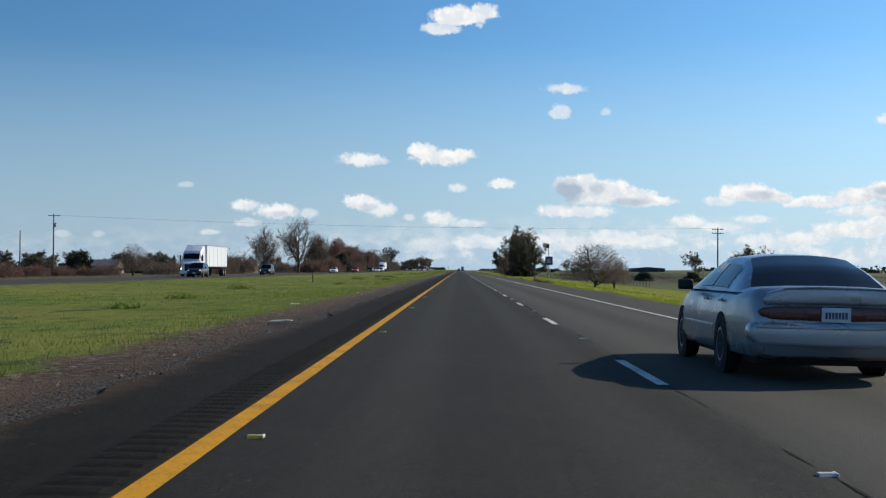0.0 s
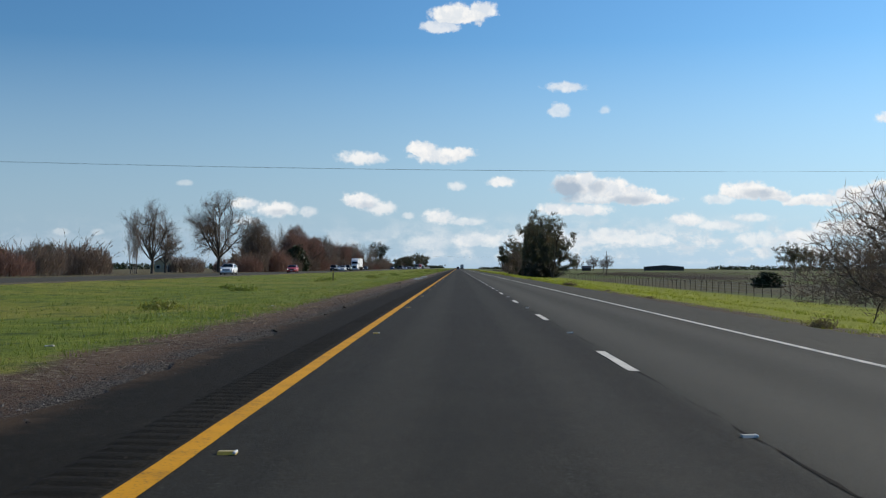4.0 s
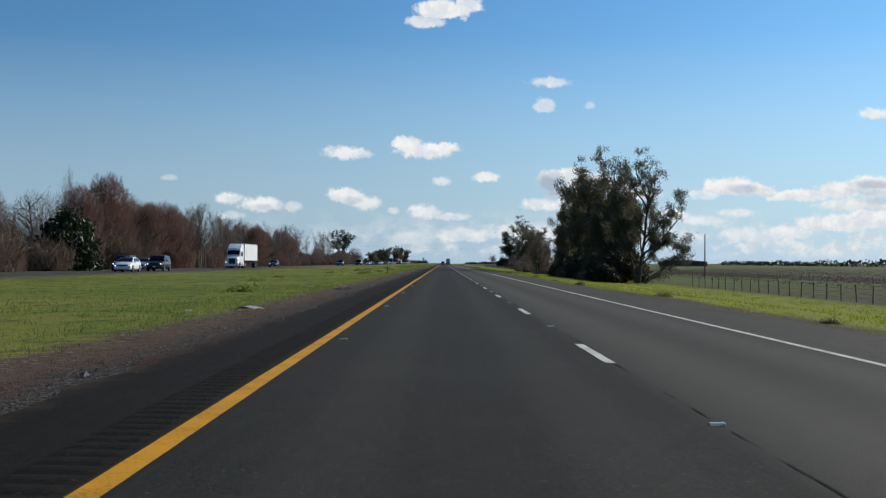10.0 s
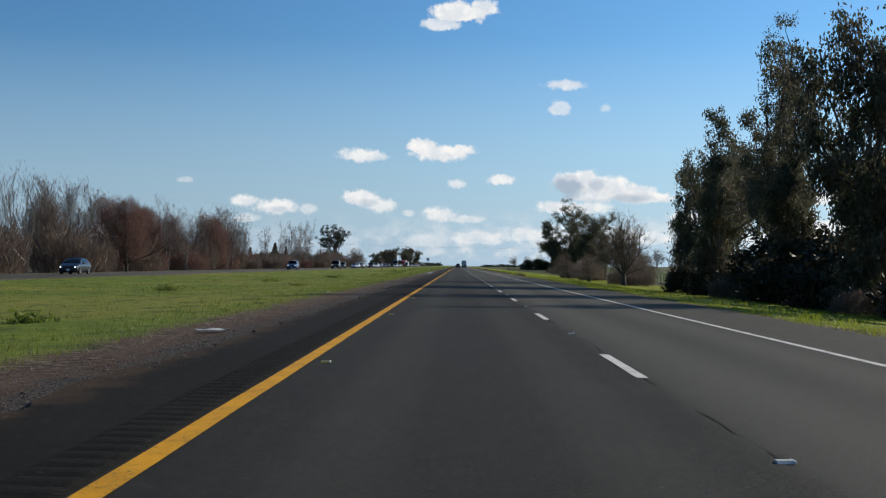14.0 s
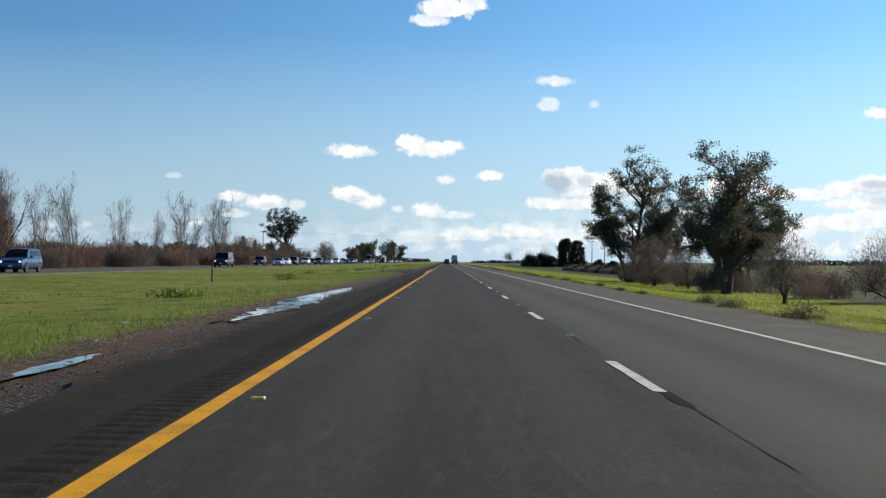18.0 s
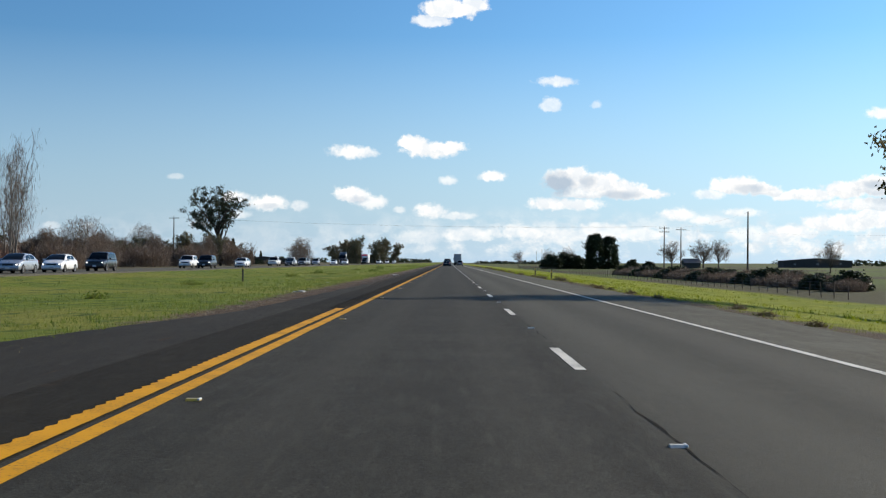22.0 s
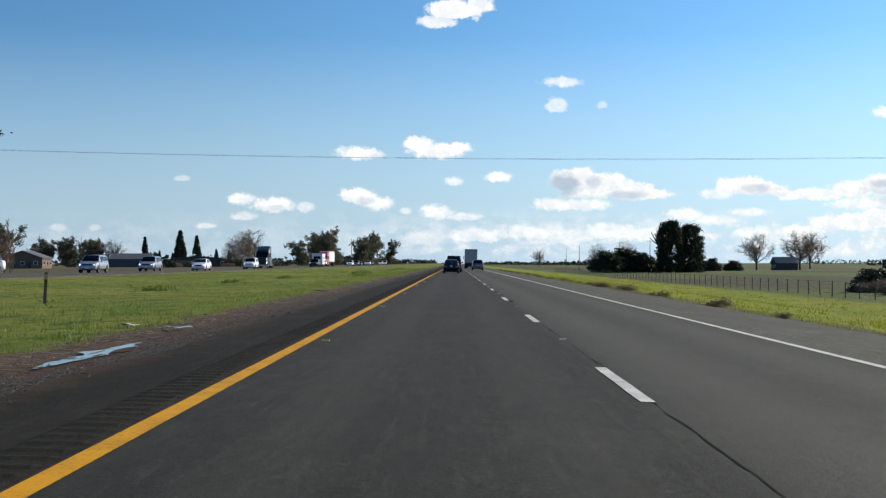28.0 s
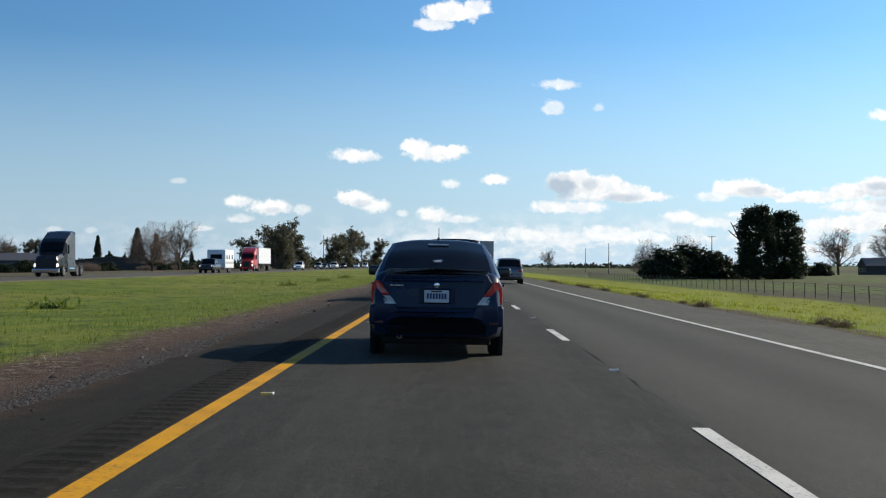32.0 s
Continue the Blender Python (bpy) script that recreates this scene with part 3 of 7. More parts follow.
def proto(kind, name, label, category, wood, bark, twig=None, leaf=None, seeds=(1, 2)):
    """Builds the variants of a kind of plant, as thing > trunk, branches, crown; they wait to be copied."""
    PROTO[kind] = []
    for seed in seeds:
        w, leafy = wood(seed)
        PROTO[kind].append((name, label, category, w, bark, twig, leafy, leaf, [None, None, None]))


def plant(kind, x, y, height, width=1.0, turn=None, variant=None, group="", label="", sink=0.08):
    rng = plant.rng
    opts = PROTO[kind]
    name, lab, cat, w, bark, twig, leafy, leaf, made = opts[int(rng.integers(len(opts))) if variant is None else variant % len(opts)]
    if made[0] is None:
        V, F = tubes([q for q in w.thick if q[2] > 0.09] or w.thick[:1], 6)
        slim = [q for q in w.thick if q[2] <= 0.09]
        if slim:
            V2, F2 = tubes(slim, 4)
            V, F = np.concatenate([V, V2]), np.concatenate([F, F2 + len(V)])
        top = max(float(V[:, 2].max()), max((float(s[1][2]) for s in w.thin), default=0.0), float(leafy[0][:, 2].max()) if leafy is not None else 0.0)
        made[0] = fast_mesh("trunk", V / top, F, bark, smooth=True)
        if w.thin and twig is not None:
            V, F = tubes(w.thin, 3, point=True)
            made[1] = fast_mesh("branchwork", V / top, F, twig)
        if leafy is not None:
            made[2] = fast_mesh("crown", leafy[0] / top, leafy[1], leaf)
    th = empty(name, Matrix.LocRotScale((x, y, ground_z(x) - sink), Euler((0, 0, rng.uniform(0, 6.28) if turn is None else radians(turn))), (height * width, height * width, height)))
    for part_name, me in zip(("trunk", "branchwork", "crown"), made):
        if me is not None:
            ob = under(part_name, me, th)
            if kind in MANY or part_name == "branchwork":
                tagged(ob, kind="stuff")
    return tagged(th, label or lab, cat, group)


plant.rng = np.random.default_rng(11)


def wood_walnut(seed):
    """A stout stem that parts low into limbs on all sides, each forking again into a rounded open head."""
    w = Wood(seed)
    rng = w.rng
    w.limb((0, 0, 0), (0.02, 0, 1), 4.4, 0.46, 0, [dict(segs=3, up=0.1, wob=0.03, taper=0.8)])
    w.tips.clear()
    for i in range(12):
        az, lean = i * 2.4 + rng.uniform(-0.3, 0.3), radians(8 + 50 * (i / 11) ** 0.8)
        d = (math.sin(lean) * math.cos(az), math.sin(lean) * math.sin(az), math.cos(lean))
        w.limb((0.1 * d[0], 0.1 * d[1], 4.3 - 1.5 * i / 11 * rng.uniform(0.6, 1.0)), d, 11.0 * (1 - 0.16 * lean) * rng.uniform(0.85, 1.08), 0.21, 0, [
            dict(segs=7, up=0.045, wob=0.11, taper=0.22),
            dict(n=8, **{"from": 0.24}, ang=(22, 58), len=(0.24, 0.44), r=0.42, segs=4, up=0.06, wob=0.16, taper=0.4),
            dict(n=6, **{"from": 0.2}, ang=(20, 60), len=(0.35, 0.6), r=0.45, segs=2, up=0.08, wob=0.2, taper=0.4, thin=0.04),
            dict(n=4, **{"from": 0.2}, ang=(20, 60), len=(0.4, 0.75), r=0.8, segs=1, up=0.08, wob=0.2, thin=1)])
    tips = [w.tips[i] for i in rng.permutation(len(w.tips))[:3000]]
    return w, sprays(cloud(tips, 2, 0.35, rng), np.repeat(np.array([t[1] for t in tips]), 2, axis=0), 0.038, 0.95, rng, 0.45)


def wood_willow(seed):
    """Many stems fanned from one base, and a full round head of fine twigs."""
    w = Wood(seed)
    rng = w.rng
    w.limb((0, 0, 0), (0, 0, 1), 1.6, 0.42, 0, [
        dict(segs=2, up=0.1, wob=0.05, taper=0.9, tip=False), dict(n=13, **{"from": 0.4}, ang=(6, 70), len=(4.4, 6.4), r=0.36, segs=6, up=0.055, wob=0.07, taper=0.25),
        dict(n=9, **{"from": 0.2}, ang=(14, 42), len=(0.26, 0.48), r=0.34, segs=3, up=0.14, wob=0.12, taper=0.5, thin=0.05),
        dict(n=4, **{"from": 0.1}, ang=(14, 48), len=(0.35, 0.75), r=0.75, segs=1, up=0.12, wob=0.15, thin=1)])
    n = 12000
    v = rng.normal(size=(n, 3)); v /= np.linalg.norm(v, axis=1, keepdims=True)
    v[:, 2] = np.where(v[:, 2] < -0.82, -v[:, 2], v[:, 2])
    lump = np.array([noise.noise((p[0] * 2.3 + seed, p[1] * 2.3, p[2] * 2.3)) + 0.5 * noise.noise((p[0] * 5 + seed, p[1] * 5, p[2] * 5)) for p in v])
    q = rng.uniform(0.10, 1.0, n) ** 0.45 * (0.92 + 0.24 * lump)
    k = max(float(p[1][2]) for p in w.thick + w.thin) / 12.0
    C = (np.array((0, 0, 5.8)) + v * q[:, None] * np.array((4.3, 4.3, 6.1))) * k
    way = v * np.array((0.8, 0.8, 0.5)) + np.array((0, 0, 0.50))
    return w, sprays(C, way, 0.050, 1.20, rng, 0.42)


def wood_poplar(seed):
    w = Wood(seed)
    r = w.rng
    for i in range(int(r.integers(4, 7))):
        a = r.uniform(0, 6.28)
        q = r.uniform(0.1, 1.4)
        w.limb((q * math.cos(a), q * math.sin(a), 0), (0.10 * math.cos(a), 0.10 * math.sin(a), 1), r.uniform(8.5, 12.5), r.uniform(0.08, 0.14), 0, [
            dict(segs=7, up=0.12, wob=0.045, taper=0.15), dict(n=15, **{"from": 0.22}, ang=(16, 40), len=(0.14, 0.32), r=0.27, segs=3, up=0.16, wob=0.09, taper=0.4, thin=0.05),
            dict(n=7, **{"from": 0.15}, ang=(15, 40), len=(0.3, 0.6), r=0.6, segs=1, up=0.2, wob=0.1, thin=1)])
    tips = [w.tips[i] for i in w.rng.permutation(len(w.tips))[:2000]]
    return w, sprays(cloud(tips, 3, 0.34, w.rng), np.tile(np.array([(0, 0, 1.0)]), (3 * len(tips), 1)), 0.038, 0.95, w.rng, 0.3)


def wood_brush(seed):
    w = Wood(seed)
    r = w.rng
    for i in range(10):
        a, q = r.uniform(0, 6.28), 2.6 * math.sqrt(r.random())
        w.limb((q * math.cos(a), q * math.sin(a), 0), (0.32 * math.cos(a), 0.32 * math.sin(a), 1), r.uniform(2.6, 4.6), 0.05, 0, [
            dict(segs=4, up=0.08, wob=0.12, taper=0.3), dict(n=6, **{"from": 0.08}, ang=(15, 50), len=(0.30, 0.55), r=0.7, segs=2, up=0.12, wob=0.15, thin=1),
            dict(n=2, **{"from": 0.1}, ang=(15, 50), len=(0.35, 0.7), r=0.9, segs=1, up=0.1, wob=0.15, thin=1)])
    n = 2800
    a, q = r.uniform(0, 6.28, n), 3.1 * np.sqrt(r.random(n))
    top = np.array([3.9 * (1 - 0.5 * (k / 3.3) ** 2) * (0.85 + 0.5 * noise.noise((k * math.cos(x) * 0.8 + seed, k * math.sin(x) * 0.8, 2))) for x, k in zip(a, q)])
    C = np.stack([q * np.cos(a), q * np.sin(a), 0.2 + top * r.random(n) ** 0.7], 1)
    way = np.stack([0.4 * np.cos(a), 0.4 * np.sin(a), np.ones(n)], 1)
    return w, sprays(C, way, 0.060, 1.0, r, 0.35)


def wood_dome(seed):
    """A low tree whose fine twigs fill a wide dome."""
    w = Wood(seed)
    rng = w.rng
    w.limb((0, 0, 0), (0.05, 0.03, 1), 1.0, 0.24, 0, [
        dict(segs=2, up=0.1, wob=0.1, taper=0.9, tip=False), dict(n=10, **{"from": 0.3}, ang=(12, 82), len=(3.4, 5.2), r=0.38, segs=8, up=0.07, wob=0.22, taper=0.2),
        dict(n=10, **{"from": 0.2}, ang=(25, 72), len=(0.25, 0.48), r=0.36, segs=4, up=0.06, wob=0.26, taper=0.4, thin=0.03),
        dict(n=7, **{"from": 0.1}, ang=(25, 72), len=(0.35, 0.7), r=0.7, segs=2, up=0.05, wob=0.25, thin=1)])
    n = 9500
    v = rng.normal(size=(n, 3)); v[:, 2] = np.abs(v[:, 2]) * 0.95 + 0.02
    v /= np.linalg.norm(v, axis=1, keepdims=True)
    lump = np.array([noise.noise((p[0] * 2.5 + seed, p[1] * 2.5, p[2] * 2.5)) for p in v])
    q = rng.uniform(0.15, 1.0, n) ** 0.5 * (0.92 + 0.2 * lump)
    k = max(float(p[1][2]) for p in w.thick + w.thin) / 6.0
    C = (np.array((0, 0, 0.9)) + v * q[:, None] * np.array((4.5, 4.5, 4.9))) * k
    return w, sprays(C, v + np.array((0, 0, 0.20)), 0.030, 0.60, rng, 0.75)


def wood_gum(seed, sparse=1.0, size=0.37):
    w = Wood(seed)
    w.limb((0, 0, 0), (w.rng.uniform(-0.06, 0.06), 0.03, 1), 7.5, 0.42, 0, [
        dict(segs=5, up=0.08, wob=0.05, taper=0.7), dict(n=9, **{"from": 0.3}, ang=(18, 62), len=(0.75, 1.55), r=0.50, segs=6, up=0.075, wob=0.13, taper=0.3),
        dict(n=6, **{"from": 0.3}, ang=(22, 58), len=(0.22, 0.45), r=0.42, segs=3, up=0.08, wob=0.18, taper=0.4),
        dict(n=4, **{"from": 0.3}, ang=(25, 65), len=(0.35, 0.65), r=0.45, segs=2, up=-0.03, wob=0.2, thin=0.05)])
    c = cloud(w.tips, int(14 * sparse), 0.44, w.rng)
    return w, leaves(c, size, w.rng, droop=0.8)


def wood_gum_near(seed):
    """Twin stems, a low limb on one side and a long one on the other, fine leaves."""
    w = Wood(seed)
    twigs = [dict(n=5, **{"from": 0.30}, ang=(20, 55), len=(0.25, 0.48), r=0.42, segs=3, up=0.08, wob=0.18, taper=0.4),
             dict(n=4, **{"from": 0.3}, ang=(25, 65), len=(0.35, 0.65), r=0.45, segs=2, up=0.0, wob=0.2, thin=0.04)]
    boughs = dict(n=10, **{"from": 0.24}, ang=(18, 58), len=(0.26, 0.48), r=0.48, segs=5, up=0.08, wob=0.13, taper=0.3)
    for p, d, length, r in (((-0.35, 0, 0), (-0.17, 0.02, 1), 13.0, 0.36), ((0.30, 0, 0), (0.07, 0.0, 1), 16.0, 0.42)):
        w.limb(p, d, length, r, 0, [dict(segs=6, up=0.05, wob=0.05, taper=0.35), boughs] + twigs)
    for p, d, length, r in (((0.7, 0, 5.2), (0.9, 0.1, 0.42), 11.5, 0.22), ((0.5, 0, 3.4), (0.7, -0.3, 0.45), 6.0, 0.15), ((-0.9, 0, 4.4), (-0.5, 0.2, 0.8), 6.5, 0.17)):
        w.limb(p, d, length, r, 0, [dict(segs=6, up=0.06, wob=0.10, taper=0.35), dict(boughs, n=4)] + twigs)
    return w, leaves(cloud(w.tips, 42, 0.40, w.rng, 0.8), 0.150, w.rng, droop=0.8, long=2.0)


def wood_gum_full(seed, fine=1.0):
    w, (V, F) = wood_gum(seed, 0.95 * fine, 0.42 / fine ** 0.5)
    # the skirt of low boughs
    rng = w.rng
    c = []
    for i in range(55):
        a, q, h = rng.uniform(0, 6.28), 3.6 * math.sqrt(rng.random()), rng.uniform(0.6, 8.0)
        c.append((np.array((q * math.cos(a), q * math.sin(a), h)), None))
    V2, F2 = leaves(cloud(c, int(28 * fine), 0.75, rng), 0.46 / fine ** 0.5, rng, droop=0.8)
    return w, (np.concatenate([V, V2]), np.concatenate([F, F2 + len(V)]))


def wood_pine(seed):
    """A bare stem that opens into a round, airy head of needle tufts."""
    w = Wood(seed)
    rng = w.rng
    w.limb((0, 0, 0), (0.03, 0, 1), 7.6, 0.34, 0, [
        dict(segs=5, up=0.06, wob=0.03, taper=0.62), dict(n=17, **{"from": 0.40}, ang=(14, 62), len=(0.70, 1.0), r=0.42, segs=6, up=0.07, wob=0.10, taper=0.3),
        dict(n=7, **{"from": 0.30}, ang=(25, 60), len=(0.16, 0.34), r=0.42, segs=3, up=0.08, wob=0.16, taper=0.4, thin=0.02),
        dict(n=2, **{"from": 0.50}, ang=(25, 60), len=(0.4, 0.7), r=0.5, segs=1, up=0.08, wob=0.16, thin=1)])
    return w, leaves(cloud(w.tips, 26, 0.27, rng, 0.75), 0.15, rng, droop=-0.2, long=2.2)


def wood_bush(seed, per=56, size=0.29):
    """A dense evergreen: short limbs inside, leaves in clumps over a lumpy dome."""
    w = Wood(seed)
    rng = w.rng
    w.limb((0, 0, 0), (0, 0, 1), 1.4, 0.28, 0, [dict(segs=2, taper=0.8), dict(n=9, **{"from": 0.3}, ang=(15, 70), len=(1.4, 2.4), r=0.45, segs=4, up=0.1, wob=0.15, taper=0.3)])
    c = []
    for i in range(84):
        v = unit(rng.normal(size=3)); v[2] = abs(v[2])
        q = rng.uniform(0.55, 1.0) ** 0.5 * (0.85 + 0.3 * noise.noise(Vector(v) * 2.2 + Vector((seed, 0, 0))))
        c.append((np.array((v[0] * 2.7 * q, v[1] * 2.7 * q, 0.35 + v[2] * 4.1 * q)), None))
    return w, leaves(cloud(c, per, 0.42, rng), size, rng, droop=0.1)


def wood_column(seed):
    """A tall, tight, round-headed evergreen."""
    w = Wood(seed)
    rng = w.rng
    w.limb((0, 0, 0), (0, 0, 1), 9.0, 0.45, 0, [dict(segs=4, taper=0.4), dict(n=14, **{"from": 0.1}, ang=(20, 60), len=(0.2, 0.36), r=0.35, segs=3, up=0.15, wob=0.1)])
    c = []
    for i in range(230):
        h, a = rng.uniform(0.02, 1.0), rng.uniform(0, 6.28)
        rad = 2.9 * min(1.0, 0.75 + 1.4 * h) * math.sqrt(max(0.05, 1 - max(0.0, (h - 0.48) / 0.54) ** 2.2)) * (0.9 + 0.22 * noise.noise((math.cos(a) * 2 + seed, math.sin(a) * 2, h * 6)))
        q = rng.uniform(0.45, 1.0) ** 0.5
        c.append((np.array((rad * q * math.cos(a), rad * q * math.sin(a), 0.2 + 12.6 * h)), None))
    return w, leaves(cloud(c, 95, 0.42, rng), 0.21, rng, droop=0.1)


def wood_conifer(seed):
    w = Wood(seed)
    rng = w.rng
    w.limb((0, 0, 0), (0, 0, 1), 14.0, 0.28, 0, [dict(segs=5, up=0.05, wob=0.01, taper=0.08)])
    c = []
    for i in range(26):
        h = 1.2 + 12.4 * i / 25
        reach = 3.6 * (1 - (h / 14.4)) ** 0.9 + 0.10
        for j in range(7):
            a = rng.uniform(0, 6.28)
            tip = np.array((reach * math.cos(a), reach * math.sin(a), h - reach * 0.18))
            w.thin.append((np.array((0, 0, h)), tip, 0.05, 0.01))
            for s in (0.35, 0.6, 0.85, 1.0):
                c.append((np.array((0, 0, h)) * (1 - s) + tip * s, None))
    return w, leaves(cloud(c, 9, 0.22, rng), 0.36, rng, droop=0.4)


proto("walnut", "bare_tree", "tall leafless tree with a wide open crown", "tree", wood_walnut, M_BARK, M_TWIG_BROWN, M_SPRAY_BROWN, seeds=(3, 8))
proto("willow", "bare_tree", "leafless tree with a dense rounded crown of brown twigs", "tree", wood_willow, M_BARK, M_TWIG_BROWN, M_SPRAY_BROWN, seeds=(5, 6))
proto("willow_red", "bare_tree", "leafless tree with dense reddish brown twigs", "tree", wood_willow, M_BARK, M_TWIG_RED, M_SPRAY_RED, seeds=(15, 16))
proto("poplar", "poplar_tree", "slender leafless poplar with upright pale grey branches", "tree", wood_poplar, M_BARK_PALE, M_TWIG_GREY, M_SPRAY_GREY, seeds=(21, 22, 23))
proto("brush", "shrub", "leafless brown thicket shrub", "shrub", wood_brush, M_TWIG_BROWN, M_TWIG_BROWN, M_SPRAY_BROWN, seeds=(31, 32))
proto("brush_red", "shrub", "leafless reddish brown thicket shrub", "shrub", wood_brush, M_TWIG_RED, M_TWIG_RED, M_SPRAY_RED, seeds=(33, 34))
proto("dome", "bare_tree", "low spreading leafless tree with a domed crown", "tree", wood_dome, M_BARK, M_TWIG_BROWN, M_SPRAY_BROWN, seeds=(41, 42))
proto("gum", "eucalyptus_tree", "tall eucalyptus with an open airy crown", "tree", lambda s: wood_gum(s, 2.4, 0.21), M_BARK_GUM, None, M_LEAF_GUM, seeds=(51, 52, 55))
proto("gum_near", "eucalyptus_tree", "twin-stemmed eucalyptus with an open crown of small dull leaves", "tree", wood_gum_near, M_BARK, None, M_LEAF_GUM, seeds=(57, 58))
def wood_leaning(seed):
    """A eucalyptus stem that leans far out, with foliage along it."""
    w = Wood(seed)
    w.limb((0, 0, 0), (0.85, 0, 0.45), 11.5, 0.26, 0, [
        dict(segs=7, up=0.055, wob=0.07, taper=0.25), dict(n=11, **{"from": 0.2}, ang=(20, 60), len=(0.14, 0.28), r=0.40, segs=4, up=0.12, wob=0.15, taper=0.4),
        dict(n=6, **{"from": 0.25}, ang=(25, 65), len=(0.3, 0.6), r=0.45, segs=2, up=0.02, wob=0.2, thin=0.05)])
    return w, leaves(cloud(w.tips, 60, 0.46, w.rng), 0.17, w.rng, droop=0.8)


proto("gum_lean", "eucalyptus_tree", "leaning eucalyptus stem reaching out of the grove", "tree", wood_leaning, M_BARK_GUM, None, M_LEAF_GUM, seeds=(59,))
proto("gum_grove", "eucalyptus_tree", "dense dark eucalyptus leafy down to the ground", "tree", lambda s: wood_gum_full(s, 5.0), M_BARK_GUM, None, M_LEAF_GUM, seeds=(53, 56))
proto("gum_far", "eucalyptus_tree", "dense dark eucalyptus in the distance", "tree", lambda s: wood_gum_full(s, 1.4), M_BARK_GUM, None, M_LEAF_GUM, seeds=(53, 54))
proto("pine", "pine_tree", "tall open-crowned grey pine", "tree", wood_pine, M_BARK, None, M_LEAF_PINE, seeds=(61,))
proto("bush", "evergreen_shrub", "dense dark green evergreen shrub", "shrub", wood_bush, M_BARK, None, M_LEAF_DARK, seeds=(71, 72))
proto("bush_near", "evergreen_shrub", "low dense dull green undergrowth beneath the eucalyptus", "shrub", lambda s: wood_bush(s, 75, 0.21), M_BARK, None, M_LEAF_SCRUB, seeds=(73, 74))
proto("column", "evergreen_tree", "tall dense round-headed evergreen", "tree", wood_column, M_BARK, None, M_LEAF_DARK, seeds=(81, 82))
proto("conifer", "conifer_tree", "narrow dark pointed conifer", "tree", wood_conifer, M_BARK, M_LEAF_PINE, M_LEAF_PINE, seeds=(91,))

